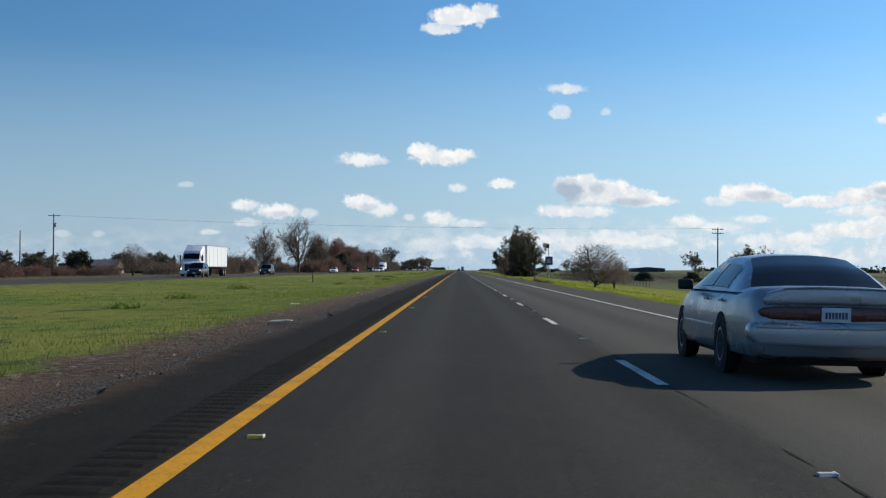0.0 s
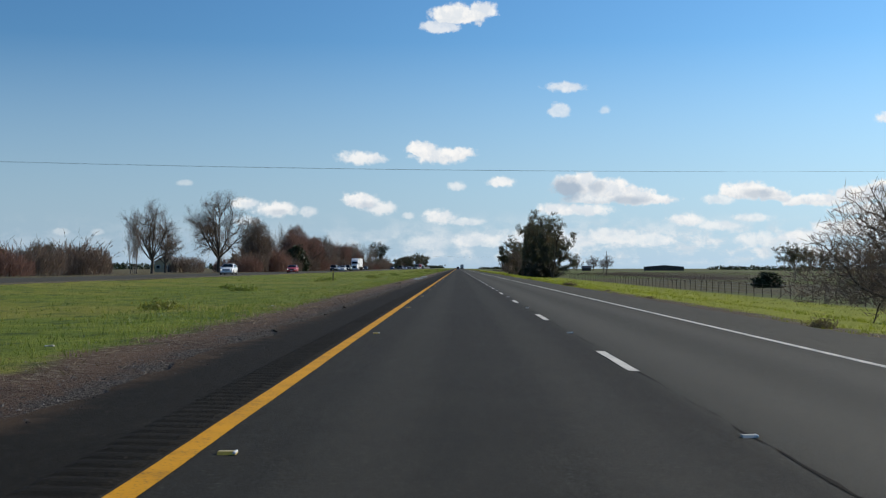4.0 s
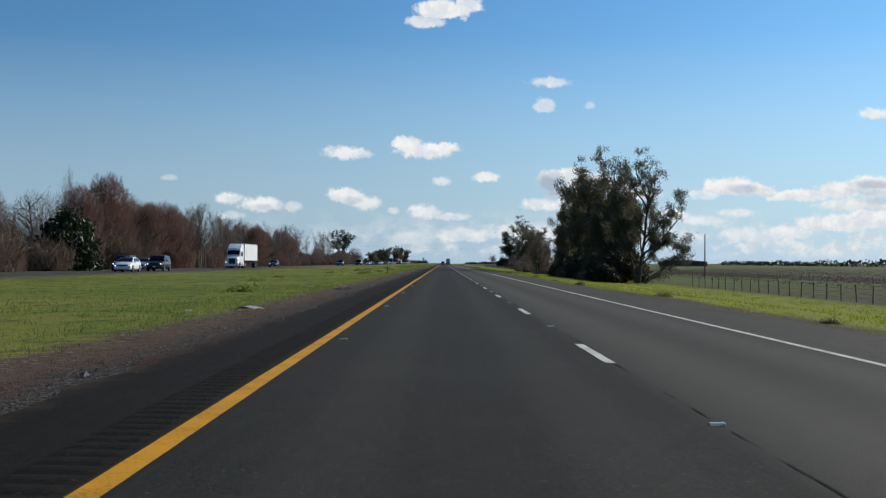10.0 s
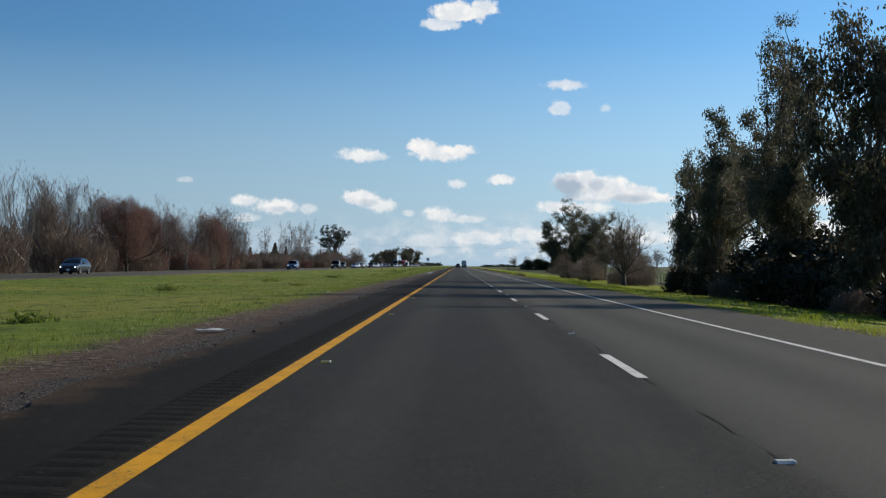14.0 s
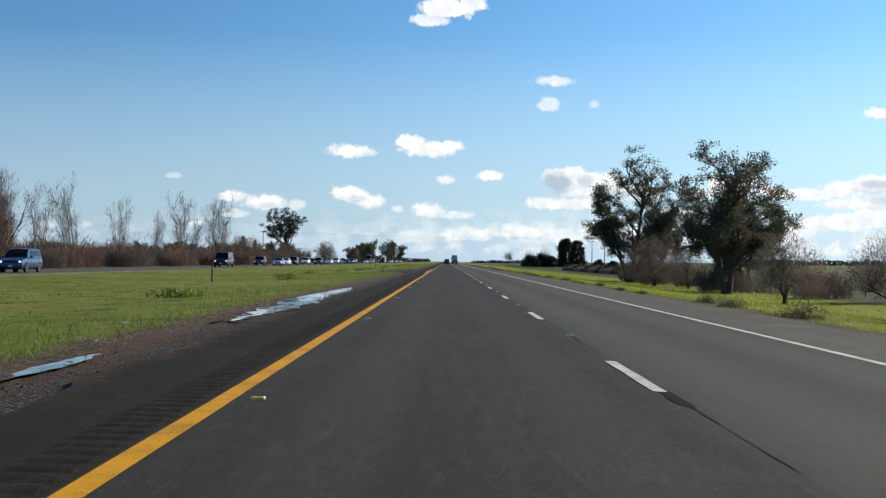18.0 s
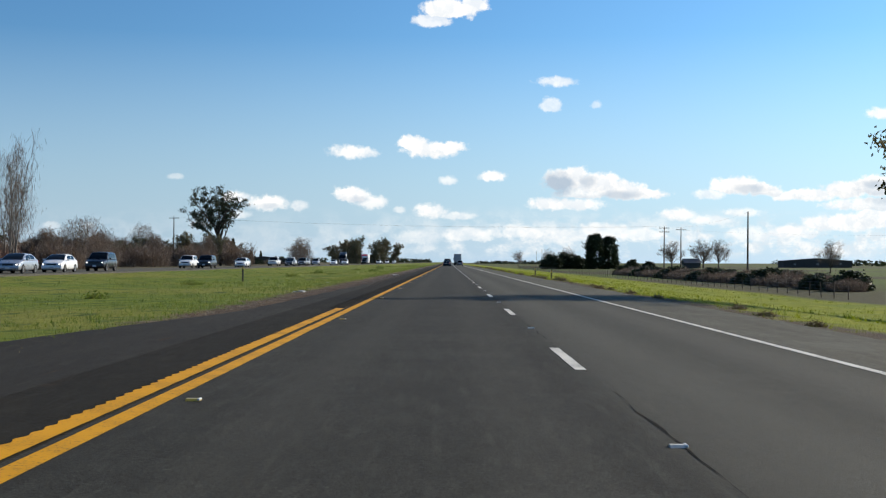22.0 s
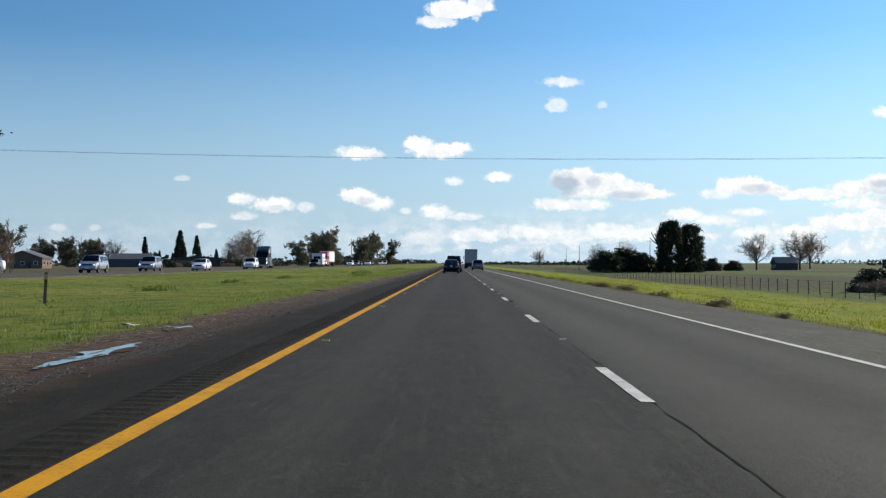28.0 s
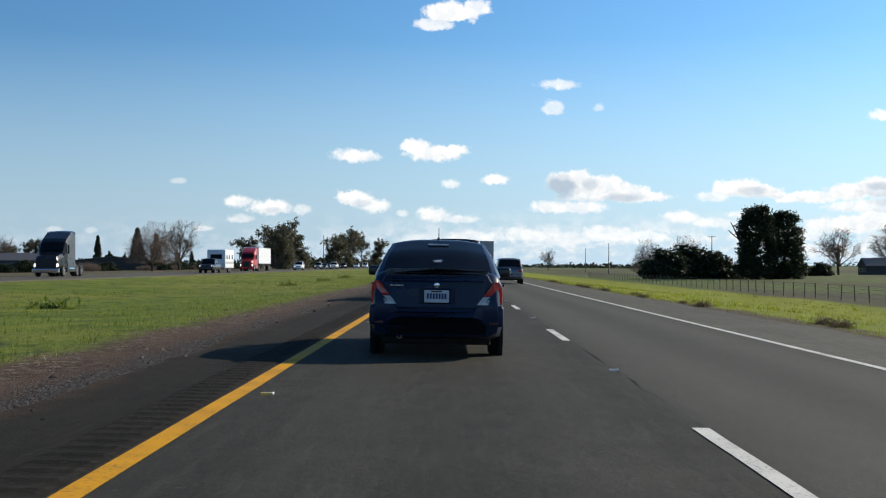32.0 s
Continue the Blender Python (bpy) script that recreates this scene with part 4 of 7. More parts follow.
# west of the oncoming carriageway, from the start of the walk on: kind, across, along, height, width
LEFT = [
    ("dome", -57, 207, 6.2, 1.0), ("brush", -60, 243, 4.5, 1.6), ("brush_red", -57, 262, 5.0, 1.4), ("brush_red", -57, 285, 5.6, 1.5), ("brush", -58, 300, 6.2, 1.2),
    ("brush", -56, 316, 7.6, 1.1), ("brush", -59, 330, 5.0, 1.3), ("poplar", -56, 350, 12.6, 0.8), ("walnut", -57, 367, 15.2, 0.78), ("walnut", -60, 392, 11.0, 0.8), ("brush", -55, 390, 5.5, 1.2),
    ("bush", -62, 338, 3.2, 1.0), ("walnut", -52, 410, 19.4, 0.95), ("poplar", -54, 425, 11.9, 0.72), ("brush_red", -54, 430, 5.5, 1.2), ("willow", -50, 452, 15.0, 0.95), ("willow", -53, 468, 11.5, 0.95), ("brush_red", -49, 466, 7.5, 1.2),
    ("brush", -49, 478, 7.0, 1.2), ("willow", -54, 484, 10.5, 1.00), ("willow", -55, 500, 10.5, 1.00), ("bush", -46, 500, 8.8, 0.85), ("bush", -47, 507, 7.5, 0.9), ("willow_red", -50, 522, 13.0, 0.92), ("dome", -58, 529, 12.6, 0.7),
    ("poplar", -54, 533, 16.2, 0.60), ("willow_red", -51, 541, 16.0, 0.92), ("willow_red", -48, 557, 12.2, 0.92), ("willow_red", -48, 571, 13.0, 0.92), ("willow", -50, 586, 12.4, 0.92),
    ("poplar", -47, 604, 14.5, 1.08), ("poplar", -48, 619, 13.0, 1.08), ("poplar", -49, 634, 13.6, 1.08), ("willow", -50, 648, 10.5, 0.92), ("poplar", -48, 660, 13.5, 1.08), ("willow_red", -47, 676, 11.8, 0.92),
    ("willow_red", -48, 690, 11.4, 0.92), ("poplar", -48, 703, 13.2, 1.08), ("poplar", -47, 718, 11.9, 1.08), ("poplar", -48, 733, 13.5, 1.02), ("willow_red", -47, 745, 10.8, 0.92), ("poplar", -46, 754, 14.3, 1.02),
    ("willow", -50, 768, 8.5, 0.92), ("poplar", -50, 782, 13.0, 0.96), ("poplar", -51, 800, 11.9, 0.96), ("poplar", -52, 823, 14.5, 1.08), ("poplar", -51, 846, 12.4, 0.96), ("poplar", -51, 868, 11.3, 0.96),
    ("poplar", -50, 891, 15.8, 1.08), ("poplar", -52, 906, 11.9, 0.96), ("poplar", -51, 934, 17.3, 1.02), ("poplar", -53, 943, 16.8, 0.96), ("dome", -46, 949, 7.6, 0.9),
    ("willow", -56, 965, 6.5, 1.1), ("brush", -54, 985, 5.0, 1.3), ("dome", -58, 1004, 6.8, 0.9), ("brush", -55, 1022, 6.0, 1.3), ("willow", -57, 1040, 7.2, 1.1), ("brush", -53, 1056, 6.4, 1.2),
    ("gum_far", -58, 1070, 8.4, 0.9), ("dome", -70, 1084, 11.0, 0.6), ("willow", -55, 1086, 7.8, 1.0), ("gum_far", -57, 1101, 8.6, 0.9), ("pine", -57, 1116, 21.6, 1.0), ("brush", -54, 1118, 7.4, 1.2), ("willow", -58, 1130, 8.4, 1.0), ("gum_far", -60, 1144, 7.6, 1.0), 
    ("brush", -50, 610, 6.0, 1.3), ("dome", -68, 1396, 12.4, 0.8), ("walnut", -76, 1465, 15.2, 0.95), ("gum_far", -46, 1468, 15.5, 0.8), ("gum_far", -51, 1488, 14.5, 0.8),
    ("gum_far", -53, 1563, 14.5, 1.2), ("gum_far", -61, 1575, 13.5, 1.2), ("gum_far", -44, 1600, 13.0, 1.3), ("gum_far", -41, 1625, 17.4, 1.0), ("gum", -49, 1833, 22.0, 0.7), ("gum_far", -42, 1852, 18.0, 0.8), 
    
    ("gum_far", -170, 470, 9.4, 1.2), ("gum_far", -158, 520, 10.5, 1.1), ("gum_far", -182, 560, 9.0, 1.3), ("gum_far", -150, 600, 8.5, 1.2), ("conifer", -150, 640, 10.0, 0.8), ("conifer", -146, 650, 9.0, 0.8),
    ("gum_far", -220, 640, 11.0, 1.2), ("bush", -105, 420, 6.0, 1.4), ("bush", -112, 470, 6.5, 1.4), ("brush", -75, 380, 6.0, 1.6), 
]
for i in range(50):      # the thicket under the row of trees
    y = 420 + i * 10.6
    LEFT.append((("brush_red", "brush", "brush_red", "brush")[i % 4], -47.0 - (i * 37 % 7), y + (i * 13 % 5), (6.2, 7.4, 5.2, 6.6, 8.0)[i % 5] * (1.0 if y < 780 else 0.66), 1.15))
for i in range(18):      # the dark scrub behind, farther on
    LEFT.append((("brush", "gum_far", "willow")[i % 3], -61.0 - (i * 31 % 9), 955 + i * 9.5, (5.6, 6.8, 6.2, 7.4, 5.2)[i % 5], 1.35))
for i in range(24):      # the long hedge by the farm
    LEFT.append((("bush", "bush", "brush")[i % 3], -80.0 - (i * 17 % 8), 1330 + i * 14.0, (2.0, 2.8, 2.2, 2.5)[i % 4], 2.2))
for i in range(30):      # the second row of the thicket
    LEFT.append((("brush", "brush_red", "brush")[i % 3], -57.0 - (i * 23 % 6), 735 + i * 8.0, (5.0, 5.8, 4.4, 6.4)[i % 4], 1.2))
LEFT += [("willow_red", -52, 549, 12.0, 0.95), ("willow_red", -53, 564, 13.0, 0.95), ("willow_red", -53, 579, 13.2, 0.95), ("willow_red", -51, 597, 11.6, 0.95), ("poplar", -52, 612, 13.8, 1.1), ("poplar", -53, 627, 14.2, 1.1), ("poplar", -52, 642, 13.4, 1.1), ("poplar", -53, 653, 14.0, 1.1),
         ("poplar", -52, 668, 13.6, 1.1), ("willow_red", -52, 683, 12.4, 0.95), ("willow_red", -53, 712, 12.0, 0.95), ("willow_red", -52, 728, 11.6, 0.95), ("willow_red", -51, 758, 12.8, 0.95), ("poplar", -50, 766, 15.0, 1.1), ("willow_red", -52, 774, 12.4, 0.95), ("poplar", -52, 790, 14.5, 1.1), ("willow_red", -53, 788, 10.8, 0.95)]
LEFT += [("conifer", -231, 1951, 22.0, 0.75), ("conifer", -201, 1935, 26.5, 0.95), ("conifer", -189, 1936, 22.5, 0.85), ("conifer", -206, 1862, 9.5, 0.9), ("conifer", -199, 1858, 10.5, 0.9), ("conifer", -191, 1862, 9.0, 0.9),
         ("conifer", -183, 1866, 9.5, 0.9), ("conifer", -168, 1900, 12.0, 0.9), ("conifer", -160, 1905, 11.0, 0.9), ("gum_far", -272, 1970, 22.0, 0.8), ("gum_far", -286, 1978, 21.0, 0.9), ("gum_far", -300, 1980, 19.0, 0.9), ("gum_far", -314, 1975, 23.0, 0.8),
         ("gum_far", -60, 1500, 11.0, 1.2), ("dome", -57, 1540, 9.0, 1.0), ("gum_far", -144, 1464, 12.5, 1.0), ("gum_far", -137, 1470, 11.6, 1.0), ("walnut", -130, 1474, 11.5, 0.95), ("gum_far", -152, 1458, 10.5, 1.1)]
for i in range(15):      # the dark belt over the first fields
    LEFT.append((("gum_far", "bush", "gum_far")[i % 3], -176 + i * 4.4, 470 + (i * 37 % 50), (8.6, 6.4, 9.6, 7.4, 8.0)[i % 5], 1.25))
for i in range(7):
    LEFT.append(("brush_red", -61.0 - (i * 17 % 9), 150 + i * 11.0, (2.6, 3.2, 2.9)[i % 3], 1.6))
for kind, x, y, h, wd in LEFT:
    plant(kind, x, y, h, wd)

# east of the road
RIGHT = [
    ("dome", 23.2, 179.5, 7.6, 1.05), ("dome", 27.0, 186, 5.6, 0.9), ("gum", 90, 460, 10.5, 0.9), ("gum", 92, 402, 9.6, 0.9), ("gum", 97, 398, 12.0, 0.8), ("bush", 60, 300, 3.0, 1.5), ("bush", 52, 330, 3.0, 1.6),
    ("gum", 120, 520, 11.0, 0.9), ("gum", 185, 801, 17.0, 0.9), ("gum", 196, 812, 14.0, 0.9),
    ("bush_near", 31, 548, 6.5, 1.2), ("bush_near", 31.5, 562, 7.0, 1.2), ("bush_near", 31, 577, 7.0, 1.2), ("bush_near", 31.5, 592, 7.5, 1.2), ("bush_near", 31, 608, 7.0, 1.2), ("gum_near", 32.3, 541, 21.6, 0.82, 0), ("gum_lean", 33.0, 539, 8.4, 1.15, 0), ("gum_near", 30.0, 552, 23.0, 0.75, 40), ("gum_grove", 31, 560, 16.5, 0.75), ("gum_grove", 29.7, 571, 21.3, 0.62), ("gum_grove", 33, 584, 19.5, 0.66), ("gum_near", 29, 592, 24.5, 0.66, 90),
    ("gum_grove", 32, 606, 20.0, 0.68), ("gum_grove", 29, 620, 20.0, 0.66), ("gum_grove", 32, 634, 18.5, 0.7), ("gum_grove", 30.5, 645, 18.0, 0.6),
    ("bush_near", 27.5, 543, 3.4, 1.3), ("bush_near", 28.5, 557, 4.6, 1.2), ("brush", 27.0, 566, 2.6, 1.3), ("bush_near", 28.0, 579, 3.0, 1.5), ("bush_near", 28.5, 596, 4.4, 1.2), ("brush", 27.5, 607, 2.8, 1.3), ("bush_near", 28.0, 619, 3.4, 1.4), ("bush_near", 28.5, 638, 3.8, 1.2),
    ("walnut", 26.4, 677, 12.0, 0.72), ("walnut", 27.6, 689, 9.4, 0.95), ("dome", 29.5, 695, 6.5, 0.9), ("brush", 30, 690, 3.0, 1.5), ("brush", 29, 702, 2.6, 1.5), ("dome", 26, 726, 5.6, 0.9), ("dome", 37, 736, 6.0, 0.9), ("brush", 35, 748, 3.6, 1.3),
    ("gum_near", 29.8, 763, 15.8, 1.2, 20), ("gum_near", 34.0, 774, 15.4, 1.1, 200), ("gum_grove", 32.0, 772, 9.5, 0.95), ("brush", 31, 770, 3.6, 1.3), ("gum_near", 30.2, 836, 21.6, 1.08, 0), ("gum_near", 35.5, 841, 17.5, 1.0, 175), ("brush", 32.5, 832, 5.0, 1.1), ("brush", 32, 842, 3.2, 1.3), ("dome", 28.7, 802, 6.9, 1.0), ("dome", 31.0, 790.5, 5.2, 0.9), ("brush", 31, 815, 3.4, 1.2), ("brush", 33, 800, 3.0, 1.3), ("brush", 36, 826, 3.8, 1.2),
    ("column", 70.0, 1384, 17.4, 1.2), ("column", 77.2, 1388, 16.0, 1.3), ("bush", 51, 1394, 8.0, 1.35), ("bush", 57.5, 1400, 9.0, 1.3), ("bush", 64, 1398, 7.4, 1.3), ("brush", 67, 1402, 5.5, 1.3), ("dome", 61, 1420, 11.5, 0.7), ("dome", 52, 1425, 10.5, 0.7),
    ("walnut", 130, 1526, 16.5, 1.15), ("walnut", 147, 1521, 17.5, 1.20), ("walnut", 170, 1590, 18.8, 0.85), ("walnut", 63, 1922, 14.5, 0.9), ("bush", 98, 1460, 5.5, 1.4), ("bush", 108, 1470, 4.5, 1.5), ("walnut", 120, 1180, 11.0, 0.8),
]
for i in range(62):      # the low hedge beyond the fence
    RIGHT.append((("brush", "bush", "brush")[i % 3], 46 + (i * 29 % 4), 920 + i * 3.1, 2.0 + 0.25 * (i * 7 % 4), 1.8))
for kind, x, y, h, wd, *turn in RIGHT:
    plant(kind, x, y, h, wd, *turn)

# ---- vehicles ----
def plain(name, colour, rough=0.5, metal=0.0, coat=0.0, spec=0.5):
    def build(k):
        n = k.noise(place(k), 9.0, 4.0, 0.6)
        c = k.mix(k.ramp(n, 0.4, 0.75), rgb(*colour), rgb(*(v * 0.82 for v in colour)))
        return surface(k, c, k.ramp(n, 0.3, 0.8, rough * 0.9, min(1.0, rough * 1.15)), metal, coat=coat, spec=spec)
    return material(name, build)


def car_paint(name, colour, metal=0.35, dirt=0.18, coat=0.35, spec=0.5):
    def build(k):
        p = place(k)
        dust = k.noise(p, 2.5, 4.0, 0.6)
        fleck = k.noise(p, 400.0, 1.0)
        c = k.mix(k.ramp(fleck, 0.4, 0.7, 0.0, 0.3), rgb(*colour), rgb(*(min(1.0, v * 1.5) for v in colour)))
        c = k.mix(k.math("MULTIPLY", k.ramp(dust, 0.45, 0.8), dirt), c, rgb(0.16, 0.14, 0.12))
        return surface(k, c, k.ramp(dust, 0.3, 0.8, 0.25, 0.45), metal, coat=coat, spec=spec)
    return material(name, build)


M_NAVY = car_paint("paint_navy", (0.007, 0.018, 0.044), 0.0, 0.02, 0.12, 0.20)
M_SILVER = car_paint("paint_silver", (0.33, 0.352, 0.385), 0.45, 0.06)
M_CARWHITE = car_paint("paint_white", (0.72, 0.72, 0.71), 0.0)
M_CARBLACK = car_paint("paint_black", (0.008, 0.008, 0.010), 0.1, 0.04)
M_CARGREY = car_paint("paint_grey", (0.14, 0.15, 0.16), 0.5)
M_CARRED = car_paint("paint_red", (0.42, 0.020, 0.015), 0.1)
M_CARBLUE = car_paint("paint_blue", (0.03, 0.07, 0.16), 0.4)
M_CARTAN = car_paint("paint_tan", (0.42, 0.36, 0.27), 0.4)
M_RUBBER = plain("rubber", (0.014, 0.014, 0.014), 0.85)
M_RIM = plain("alloy", (0.45, 0.45, 0.46), 0.35, 0.9)
M_TRIM = plain("black_plastic", (0.012, 0.012, 0.013), 0.6)
M_CHROME = plain("chrome", (0.75, 0.75, 0.76), 0.12, 1.0)
M_TAIL = plain("tail_lamp_red", (0.58, 0.016, 0.016), 0.15, coat=0.6)
M_TRIM_MATT = plain("black_plastic_matt", (0.006, 0.006, 0.007), 0.85, spec=0.08)
M_TAIL_DARK = plain("tail_lamp_dark", (0.085, 0.006, 0.008), 0.28, coat=0.25)
M_LENS = plain("clear_lens", (0.62, 0.64, 0.66), 0.12, coat=1.0)
M_LENS_DIM = plain("lamp_glass", (0.16, 0.165, 0.17), 0.12, coat=1.0)
M_PLATE = plain("plate_white", (0.62, 0.63, 0.64), 0.5)
M_INK = plain("ink_blue", (0.03, 0.05, 0.14), 0.6)
M_UNDER = plain("underside", (0.010, 0.010, 0.010), 0.9)
M_BOX = plain("trailer_white", (0.70, 0.71, 0.72), 0.45)
M_BOX_GREY = plain("trailer_grey", (0.36, 0.36, 0.37), 0.5)
M_STEEL = plain("galvanised_steel", (0.30, 0.31, 0.32), 0.5, 0.8)
M_HEADLIT = material("head_lamp_lit", lambda k: surface(k, rgb(0.9, 0.9, 0.86), 0.2, emit=rgb(1.0, 0.95, 0.85), glow=2.2))
M_GLASS = material("car_glass", lambda k: surface(k, k.mix(k.noise(place(k), 1.4), rgb(0.005, 0.006, 0.007), rgb(0.012, 0.014, 0.016)), 0.08, spec=0.16))


def box(sx, sy, sz, at=(0, 0, 0), bevel=0.02, seg=2):
    """A block with rounded edges as a bmesh."""
    bm = bmesh.new()
    bmesh.ops.create_cube(bm, size=1.0, matrix=Matrix.Translation(at) @ Matrix.Diagonal((sx, sy, sz, 1)))
    if bevel:
        bmesh.ops.bevel(bm, geom=bm.edges[:], offset=min(bevel, 0.45 * min(sx, sy, sz)), segments=seg, affect="EDGES", profile=0.6)
    return bm


def lathe(profile, steps=20, axis="x"):
    """A turned body: profile of (along, radius)."""
    V, F = [], []
    for i in range(steps):
        a = 2 * math.pi * i / steps
        for s, r in profile:
            V.append((s, r * math.cos(a), r * math.sin(a)) if axis == "x" else (r * math.cos(a), r * math.sin(a), s))
    m = len(profile)
    for i in range(steps):
        j = (i + 1) % steps
        for q in range(m - 1):
            F.append((i * m + q, i * m + q + 1, j * m + q + 1, j * m + q))
    bm = bmesh.new()
    vs = [bm.verts.new(v) for v in V]
    for f in F:
        bm.faces.new([vs[i] for i in f])
    bmesh.ops.remove_doubles(bm, verts=bm.verts[:], dist=1e-5)
    bmesh.ops.recalc_face_normals(bm, faces=bm.faces[:])
    return bm


def to_mesh(name, bm, mat, smooth=True):
    me = bpy.data.meshes.new(name)
    bmesh.ops.recalc_face_normals(bm, faces=bm.faces[:])
    bm.to_mesh(me)
    bm.free()
    me.polygons.foreach_set("use_smooth", np.full(len(me.polygons), smooth, bool))
    me.materials.append(mat)
    return me


def part(name, bm, mat, parent, label="", at=None, smooth=False):
    ob = under(name, to_mesh(name, bm, mat, smooth), parent, label)
    if at is not None:
        ob.location = at
    return ob


def sheet(rows, close=False):
    """A skin over rows of points."""
    bm = bmesh.new()
    vs = [[bm.verts.new(p) for p in row] for row in rows]
    for a, b in zip(vs, vs[1:]):
        for i in range(len(a) - 1):
            bm.faces.new((a[i], a[i + 1], b[i + 1], b[i]))
    if close:
        for row in (vs[0], vs[-1]):
            bm.faces.new(row)
    bmesh.ops.remove_doubles(bm, verts=bm.verts[:], dist=1e-4)
    return bm


def wheel(parent, x, y, r, width, side):
    w, t = width / 2, r * 0.62
    base = under("wheel", to_mesh("wheel", lathe([(-w * 0.5, 0.02), (-w * 0.5, t), (w * 0.5, t), (w * 0.5, 0.02)], 16), M_UNDER), parent)
    base.location = (x, y, r)
    part("tyre", lathe([(-w, t), (-w, r * 0.9), (-w * 0.75, r), (w * 0.75, r), (w, r * 0.9), (w, t), (-w, t)], 22), M_RUBBER, base, smooth=True)
    bm = bmesh.new()
    for i in range(7):
        b = box(0.03, r * 0.11, t * 0.8, (side * w * 0.78, 0, t * 0.52), 0.008, 1)
        bmesh.ops.rotate(b, verts=b.verts[:], cent=(0, 0, 0), matrix=Matrix.Rotation(2 * math.pi * i / 7, 3, "X"))
        me = bpy.data.meshes.new("tmp")
        b.to_mesh(me)
        b.free()
        bm.from_mesh(me)
        bpy.data.meshes.remove(me)
    hub = lathe([(side * w * 0.70, 0.01), (side * w * 0.86, 0.01), (side * w * 0.86, t * 0.25), (side * w * 0.70, t * 0.27)], 12)
    ring = lathe([(side * w * 0.62, t * 0.99), (side * w * 0.95, t * 0.99), (side * w * 0.95, t * 0.86), (side * w * 0.62, t * 0.84)], 20)
    for b in (hub, ring):
        me = bpy.data.meshes.new("tmp")
        b.to_mesh(me)
        b.free()
        bm.from_mesh(me)
        bpy.data.meshes.remove(me)
    part("rim", bm, M_RIM, base)


class Shape:
    """Outlines of a car by its length: half width, sill, belt and top of the lower body, and the cabin above it. The front is +y."""

    def __init__(self, L, W, H, deck, belt, hood, cab, roof, nose=0.72, tail=0.80, tumble=0.78, sill=0.24, box=False):
        self.L, self.W, self.H, self.deck, self.belt, self.hood, self.sill, self.tumble, self.box = L, W, H, deck, belt, hood, sill, tumble, box
        self.cab, self.roof, self.nose, self.tail = cab, roof, nose, tail     # cab: y of tail foot and screen foot; roof: y of its ends

    def half(self, y):
        u = 2 * y / self.L
        return self.W / 2 * (1 - 0.10 * max(0, u - 0.55) ** 1.2 / 0.4 - 0.09 * max(0, -u - 0.70) ** 1.1 / 0.3) * (0.985 + 0.015 * math.cos(u * 1.4))

    def top(self, y):
        L = self.L
        xs = (-L / 2, -L / 2 + 0.10, self.cab[0], self.cab[0] + 0.25, self.cab[1] - 0.1, self.cab[1] + 0.1, L / 2 - 0.45, L / 2 - 0.06, L / 2)
        zs = (self.deck * self.tail + 0.1, self.deck, self.deck + 0.02, self.belt, self.belt, self.hood, self.hood - 0.09, self.nose, self.nose - 0.14)
        return float(np.interp(y, xs, zs))

    def low(self, y):
        L = self.L
        return float(np.interp(y, (-L / 2, -L / 2 + 0.35, L / 2 - 0.3, L / 2), (self.sill + 0.06, self.sill, self.sill - 0.02, self.sill + 0.02)))

    def section(self, y):
        w, t, b = self.half(y), self.top(y), self.low(y)
        pts = [(0.0, b - 0.02), (w * 0.80, b - 0.02), (w * 0.96, b + 0.03), (w, b + 0.16), (w, (b + t) * 0.5 + 0.03), (w * 0.985, t - 0.14), (w * 0.94, t - 0.045), (w * 0.84, t - 0.008), (w * 0.45, t + 0.012), (0.0, t + 0.018)]
        return [(-x, y, z) for x, z in pts[::-1]] + [(x, y, z) for x, z in pts[1:]]

    def crown(self, y):
        c, r = self.cab, self.roof
        k = np.interp(y, (c[0], c[0] + (r[0] - c[0]) * 0.5, r[0], (r[0] + r[1]) / 2, r[1], r[1] + (c[1] - r[1]) * 0.5, c[1]), (0.0, 0.60, 0.955, 1.0, 0.965, 0.58, 0.0))
        return self.belt + (self.H - self.belt) * float(k)

    def cabin(self, y, s, out=0.0):
        """s from -1 (left belt) over 0 (middle of the roof) to 1."""
        w, z, b = self.half(y) * 0.955, self.crown(y), self.belt - 0.03
        edge = w * (1 - (1 - self.tumble) * min(1.0, (z - b) / (self.H - b)))
        a = abs(s)
        if a > 0.5:                                  # the side
            q = (1 - a) / 0.5
            x, h = w + (edge - w) * q ** 1.25, b + (z - 0.055 - b) * q
            x += out
        else:
            q = a / 0.5
            x, h = edge * q + out * q, z - 0.055 * q ** 3 + out * (1 - q)
        return (math.copysign(x, s) if s else 0.0, y, h)


def grid(sh, y0, y1, s0, s1, ny, ns, out):
    return sheet([[sh.cabin(y0 + (y1 - y0) * i / ny, s0 + (s1 - s0) * j / ns, out) for j in range(ns + 1)] for i in range(ny + 1)])


def slab(sh, y0, y1, s0, s1, ny, ns, out, lift, rear):
    """A window on a slope: lies proud along the slope's own normal."""
    rows = []
    for i in range(ny + 1):
        y = y0 + (y1 - y0) * i / ny
        pts = [sh.cabin(y, s0 + (s1 - s0) * j / ns) for j in range(ns + 1)]
        rows.append([(x, q - lift if rear else q + lift, z + lift) for x, q, z in pts])
    return sheet(rows)


